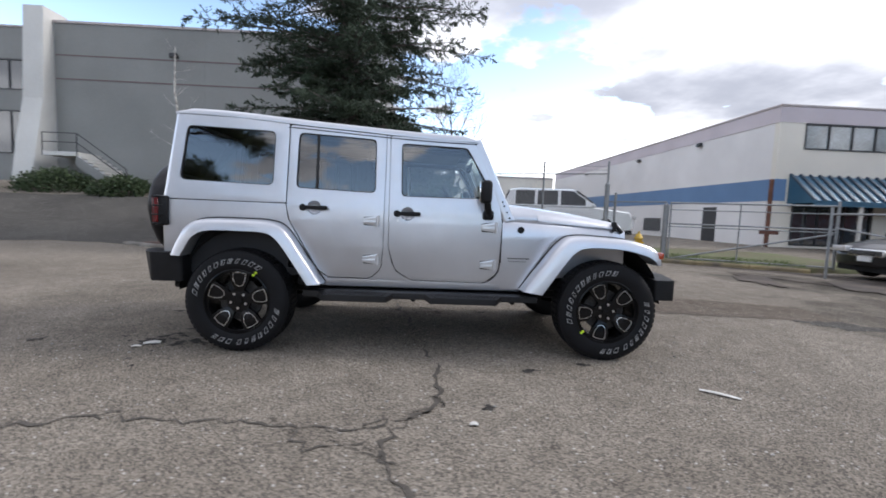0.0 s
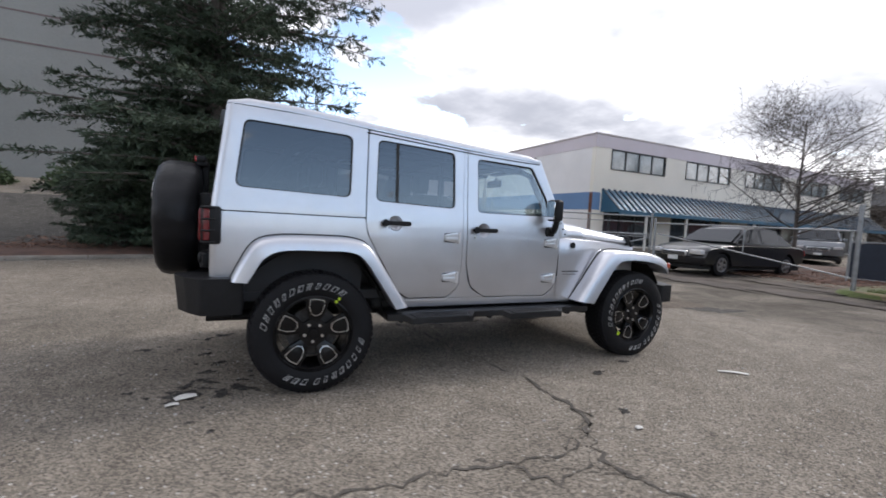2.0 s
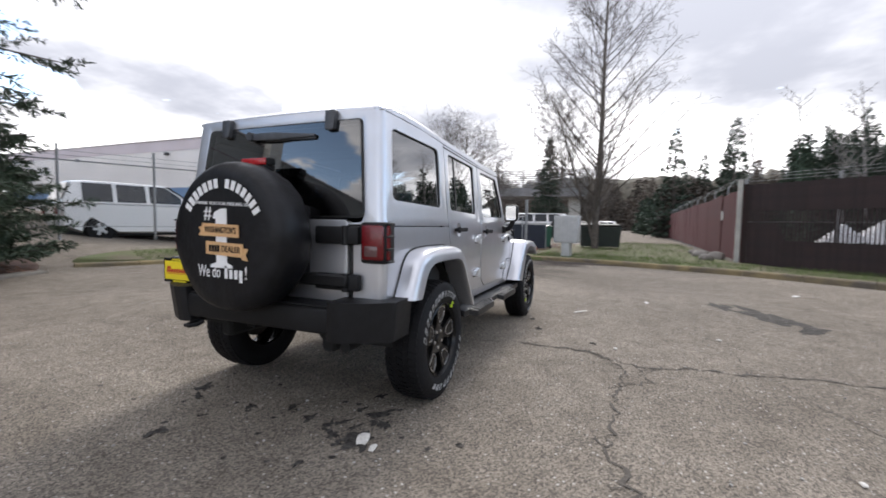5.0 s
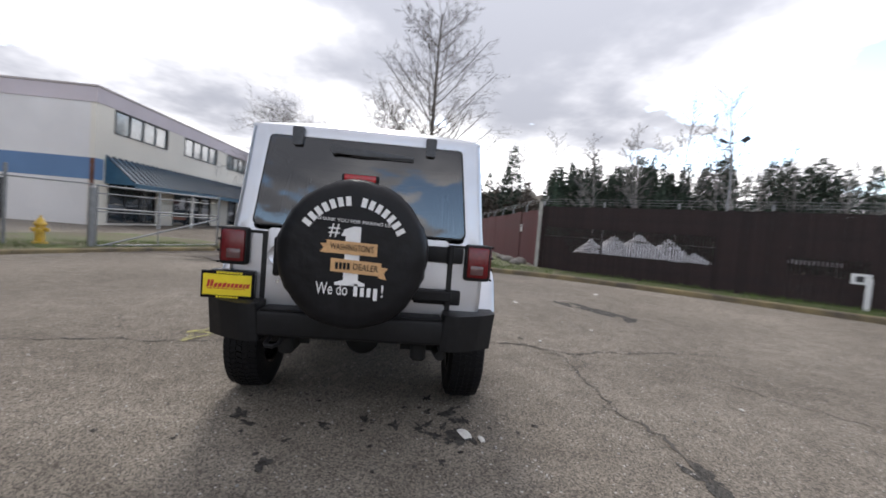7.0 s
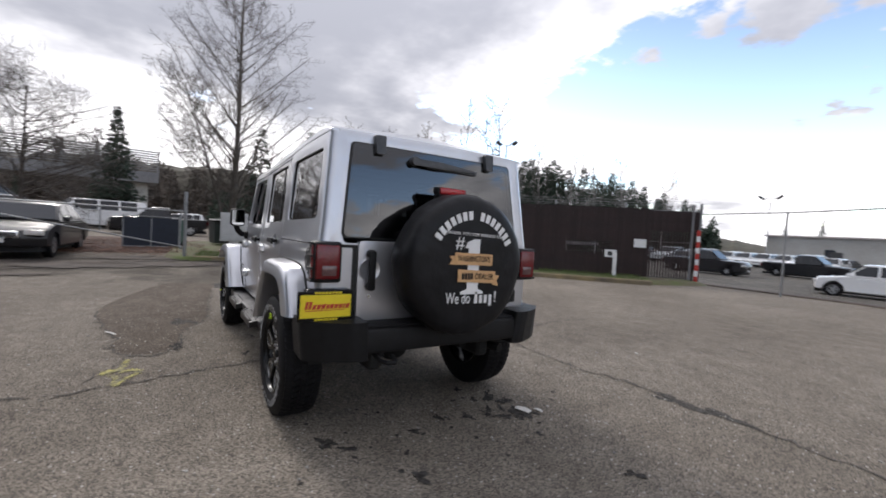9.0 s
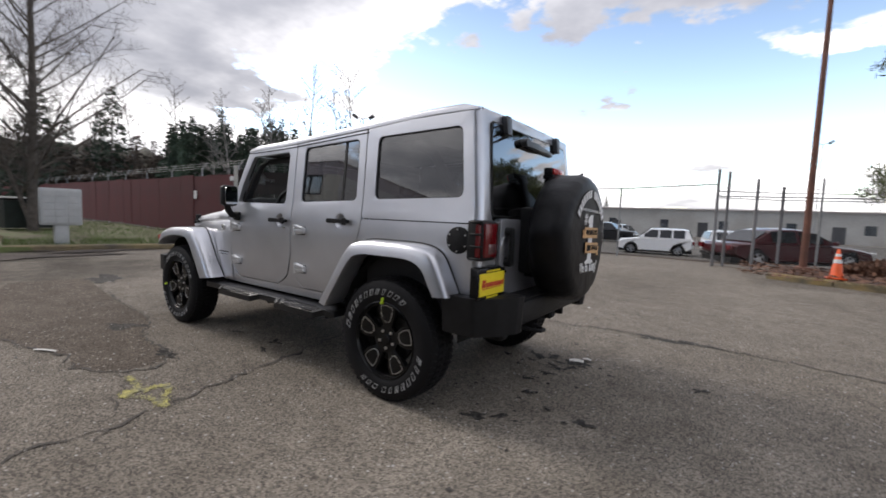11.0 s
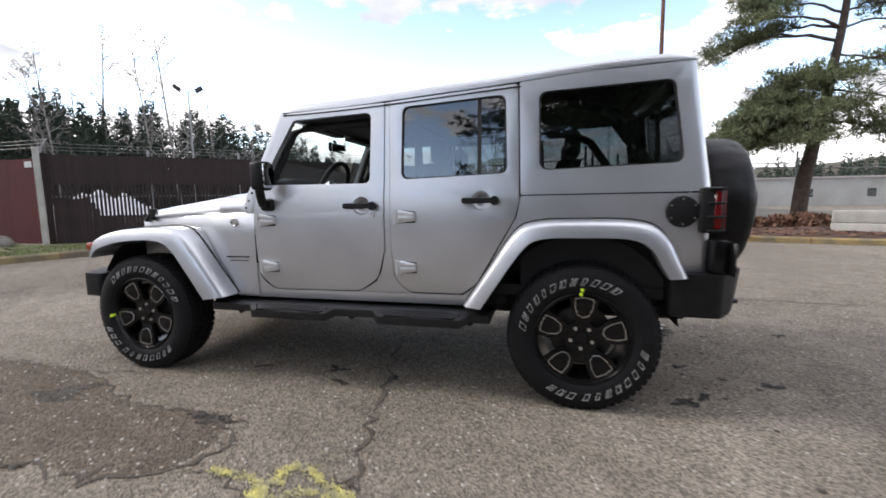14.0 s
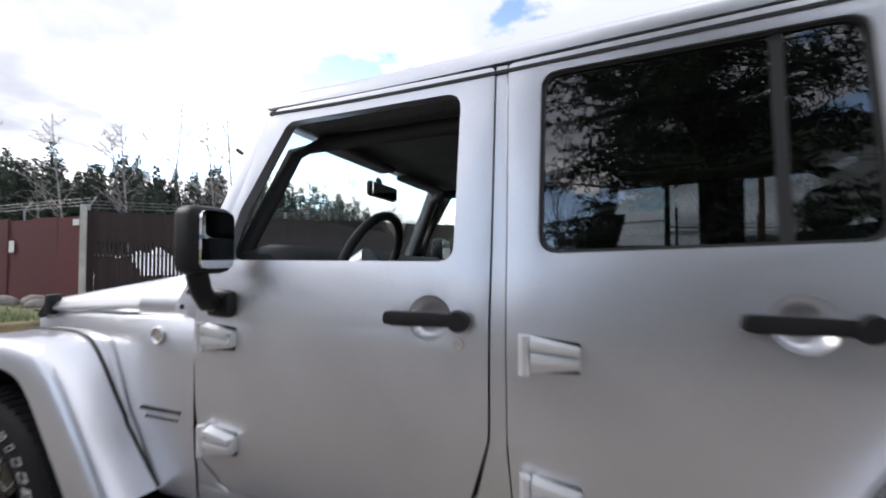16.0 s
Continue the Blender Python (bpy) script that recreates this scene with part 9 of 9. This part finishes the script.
# ---- parked vehicles ----
def car(name, label, paint, length=4.7, width=1.82, height=1.45, kind="sedan", wheel_r=.33):
    """A parked vehicle: its nose towards +x, wheels on z = 0."""
    c = thing(name, label, "car")
    L, W, H = length / 2, width / 2, height
    belt = H * .62
    if kind == "sedan":
        low = [(-L, .46), (-L + .02, belt * .86), (-L + .10, belt * .97), (-L * .66, belt * 1.02), (L * .44, belt), (L * .66, belt * .95), (L * .84, belt * .86), (L * .95, belt * .75), (L, belt * .58), (L - .02, .30), (-L + .05, .26)]
        top = [(-L * .72, belt), (-L * .44, H - .08), (-L * .30, H - .02), (-L * .08, H), (L * .06, H - .03), (L * .17, H - .10), (L * .48, belt)]
    elif kind == "pickup":
        low = [(-L, .55), (-L, belt), (L * .45, belt), (L * .94, belt * .94), (L, belt * .75), (L - .02, .42), (-L + .05, .42)]
        top = [(-L * .22, belt), (-L * .18, H - .03), (-L * .0, H), (L * .2, H - .02), (L * .46, belt)]
    elif kind == "van":
        low = [(-L, .45), (-L, belt), (L * .62, belt), (L * .95, belt * .8), (L, belt * .6), (L - .02, .35), (-L + .05, .35)]
        top = [(-L * .99, belt), (-L * .97, H - .05), (-L * .9, H), (L * .42, H - .02), (L * .66, belt)]
    else:
        low = [(-L, .48), (-L + .02, belt), (L * .45, belt), (L * .92, belt * .88), (L, belt * .66), (L - .02, .36), (-L + .05, .34)]
        top = [(-L * .96, belt), (-L * .86, H - .06), (-L * .7, H), (L * .12, H - .02), (L * .48, belt)]
    fx, rx = L * .62, -L * .60

    def arch(cx):
        return [(cx + (wheel_r + .06) * math.cos(a), wheel_r + (wheel_r + .06) * math.sin(a)) for a in [math.pi * k / 8 for k in range(9)]]
    outline = rounded(low[:-1], .06, 3) + [Vector((fx + wheel_r + .06, .28))] + [Vector(p) for p in arch(fx)] + [Vector((fx - wheel_r - .06, .26)), Vector((rx + wheel_r + .06, .26))] + [Vector(p) for p in arch(rx)] + [Vector((rx - wheel_r - .06, .28))]
    bm = bmesh.new()
    rows = []
    for s in (-1, -.975, -.90, -.6, 0, .6, .90, .975, 1):
        q = abs(s)
        drop = .055 * max(0, q - .88) / .12
        rows.append([(p.x * (1 - .075 * q ** 4 * smooth01((abs(p.x) / L - .84) / .16)), s * W, p.y - drop * (p.y > belt * .85) + .05 * max(0, q - .9) / .1 * (p.y < .35)) for p in outline])
    vr = rows_surface(bm, rows, close=True)
    for r in (vr[0], vr[-1]):
        f = bm.faces.new(r)
    bmesh.ops.triangulate(bm, faces=[f for f in bm.faces if len(f.verts) > 4])
    body = part("body", bm, paint, c, smooth=35)
    bm = bmesh.new()
    cab = rounded(top, .05, 3)
    wt = lambda z: W - .03 - .20 * (z - belt) / max(.1, H - belt)
    rows_surface(bm, [[(p.x - .07 * abs(s) ** 2 * (1 if p.x > 0 else -.6), s * wt(p.y), p.y - (.05 * abs(s) ** 5 if p.y > belt + .25 else 0)) for p in cab] for s in (-1, -.94, -.7, 0, .7, .94, 1)], close=True, cap=True)
    bmesh.ops.triangulate(bm, faces=[f for f in bm.faces if len(f.verts) > 4])
    part("cabin", bm, paint, c, smooth=35)
    # side glass split by pillars, windscreen, rear window
    a, b = top[0], top[-1]
    xs = [a[0] + (b[0] - a[0]) * q for q in ((.14, .34, .37, .58, .61, .86) if kind in ("suv", "van") else (.24, .52, .56, .82))]
    roof_x = lambda x: max(belt + .12, min(H - .11, H - .11 if top[1][0] + .12 < x < top[-2][0] - .05 else (belt + (x - a[0]) / (top[1][0] - a[0] + 1e-6) * (H - belt) - .13 if x <= top[1][0] + .12 else belt + (b[0] - x) / (b[0] - top[-2][0] + 1e-6) * (H - belt) - .13)))
    for s in (-1, 1):
        for x0, x1 in zip(xs[::2], xs[1::2]):
            bm = bmesh.new()
            vs = [bm.verts.new((x, s * (wt(z) + .006), z)) for x, z in ((x0, belt + .05), (x1, belt + .05), (x1, roof_x(x1)), ((x0 + x1) / 2, max(roof_x((x0 + x1) / 2), min(roof_x(x0), roof_x(x1)))), (x0, roof_x(x0)))]
            bm.faces.new(vs)
            ext = bmesh.ops.extrude_face_region(bm, geom=bm.faces[:])
            bmesh.ops.translate(bm, vec=(0, -s * .02, 0), verts=[v for v in ext["geom"] if isinstance(v, bmesh.types.BMVert)])
            part("side_window", bm, CAR_GLASS, c, smooth=0)
    for (x0, z0), (x1, z1), off in ((top[-1], top[-2], .012), (top[0], top[1], -.012)):
        bm = bmesh.new()
        q = [(x0 + (x1 - x0) * t, z0 + (z1 - z0) * t) for t in (.12, .92)]
        vs = [bm.verts.new((x + off, s * (wt(z) - .07), z + .008)) for (x, z), s in ((q[0], -1), (q[0], 1), (q[1], 1), (q[1], -1))]
        bm.faces.new(vs)
        ext = bmesh.ops.extrude_face_region(bm, geom=bm.faces[:])
        bmesh.ops.translate(bm, vec=(-off * 1.5, 0, -.01), verts=[v for v in ext["geom"] if isinstance(v, bmesh.types.BMVert)])
        part("windscreen" if off > 0 else "rear_window", bm, CAR_GLASS, c, smooth=0)
    for cx in (fx, rx):
        for s in (-1, 1):
            bm = bmesh.new()
            lathe(bm, [(.19, -.10), (wheel_r - .04, -.11), (wheel_r, -.08), (wheel_r, .08), (wheel_r - .04, .10), (.19, .09)], 24, "Y", (cx, s * (W - .13), wheel_r))
            w = part("wheel", bm, RUBBER, c)
            bm = bmesh.new()
            rim_r = wheel_r * .64
            hub = [Vector((rim_r * math.cos(q), rim_r * math.sin(q))) for q in [2 * math.pi * k / 20 for k in range(20)]]
            gaps = []
            for k in range(5):
                q = 2 * math.pi * k / 5
                gaps.append([Vector((rr * math.cos(q + e), rr * math.sin(q + e))) for rr, e in ((rim_r * .35, -.22), (rim_r * .88, -.42), (rim_r * .88, .42), (rim_r * .35, .22))])
            panel(bm, hub, gaps, lambda x, z, d: Vector((cx + x, s * (W - .035 - d), wheel_r + z)), .05, (), 0)
            part("rim", bm, STEEL, w, smooth=30)
    zf = belt * .66
    for s in (-1, 1):
        bm = bmesh.new(); box(bm, L - .22, min(s * (W - .42), s * (W - .05)), zf - .02, L - .015, max(s * (W - .42), s * (W - .05)), zf + .12, .03, 2); part("headlamp", bm, CLEAR_LENS, c)
        bm = bmesh.new(); box(bm, -L - .005, min(s * (W - .30), s * (W - .04)), belt * .70, -L + .10, max(s * (W - .30), s * (W - .04)), belt * .90, .02, 2); part("tail_lamp", bm, RED_LENS, c)
        bm = bmesh.new(); box(bm, L * .36, min(s * (W), s * (W + .16)), belt + .02, L * .36 + .10, max(s * W, s * (W + .16)), belt + .15, .03, 2); part("mirror", bm, paint, c)
        for x in (L * .16, -L * .22):
            bm = bmesh.new(); box(bm, x - .1, min(s * (W - .01), s * (W + .02)), belt * .86, x + .1, max(s * (W - .01), s * (W + .02)), belt * .86 + .03, .006, 1); part("door_handle", bm, paint, c)
    bm = bmesh.new(); box(bm, L - .08, -W * .46, zf - .10, L + .004, W * .46, zf + .07, .03, 3); grille = part("grille", bm, MACHINED, c, "bright grille surround")
    bm = bmesh.new(); box(bm, L - .06, -W * .42, zf - .075, L + .012, W * .42, zf + .045, .02, 2); part("grille_opening", bm, FRAME_DARK, grille)
    for k in range(3):
        bm = bmesh.new(); box(bm, L - .02, -W * .42, zf - .05 + k * .032, L + .016, W * .42, zf - .042 + k * .032); part("grille_bar", bm, STEEL, grille)
    bm = bmesh.new(); box(bm, L - .02, -.16, .42, L + .022, .16, .53); part("plate", bm, SIGN_WHITE, c, "plate with plain bars")
    bm = bmesh.new(); box(bm, -L * .95, -W * .85, .18, L * .95, W * .85, .34); part("underside", bm, UNDERBODY, c)
    return c


sedan = car("sedan", "black four-door sedan parked in the entrance", CAR_BLACK, 4.9, 1.85, 1.53)
sedan.matrix_basis = pose(12.35, 4.9, .02, 0, 0, 177)
suv = car("compact_suv", "white compact SUV parked on the neighbouring lot", CAR_WHITE, 4.3, 1.8, 1.68, "suv", .35)
suv.matrix_basis = pose(1.5, -27.1, ground_z(1.5, -27.1), 0, 0, 8)
w2 = car("large_suv", "white full-size SUV parked behind the chain-link fence", CAR_WHITE, 5.2, 2.0, 1.9, "suv", .39)
w2.matrix_basis = pose(5.66, 13.3, ground_z(5.66, 13.3) - .1, 0, 0, -15)
pk = car("pickup_truck", "dark grey pickup truck parked on the neighbouring lot", CAR_BLACK, 5.8, 1.95, 1.88, "pickup", .39)
pk.matrix_basis = pose(8.2, -41, ground_z(8.2, -41), 0, 0, 180)
rc = car("coupe", "dark red car parked behind the chain-link fence", CAR_RED, 4.7, 1.85, 1.35)
rc.matrix_basis = pose(-4.3, -15.6, ground_z(-4.3, -15.6), 0, 0, 215)
pk2 = car("pickup_truck", "dark green pickup truck parked beyond the gate", CAR_GREY, 5.6, 1.95, 1.85, "pickup", .39)
pk2.matrix_basis = pose(26.5, 8.8, .1, 0, 0, -155)
van = car("box_van", "white van with a red stripe parked down the street", CAR_WHITE, 7.0, 2.1, 2.35, "van", .38)
van.matrix_basis = pose(40, 6.6, 0, 0, 0, 112)
rnd = random.Random(5)
for k in range(51):
    row, col = divmod(k, 17)
    x, y = 9.5 + col * 2.15 + row * 1.2, -47 - row * 9 - col * .45
    if col < 6 and row == 0:
        continue
    m = pose(x, y, ground_z(x, y), 0, 0, 90 + rnd.uniform(-3, 3))
    ob = copy_thing(rnd.choice((suv, suv, sedan, rc, w2)), m)
    tagged(ob, "car parked in the far rows of the lot", "car", "cars in the far rows")
for x, y, src, a in ((-3.0, -29.5, suv, 200), (12.5, -34, pk, 185), (33, 12.0, suv, 200), (36, 1.5, sedan, 95), (31, 2.0, pk, 90), (46, 0.5, suv, 90)):
    ob = copy_thing(src, pose(x, y, ground_z(x, y), 0, 0, a))
    tagged(ob, group="cars beyond the fences")
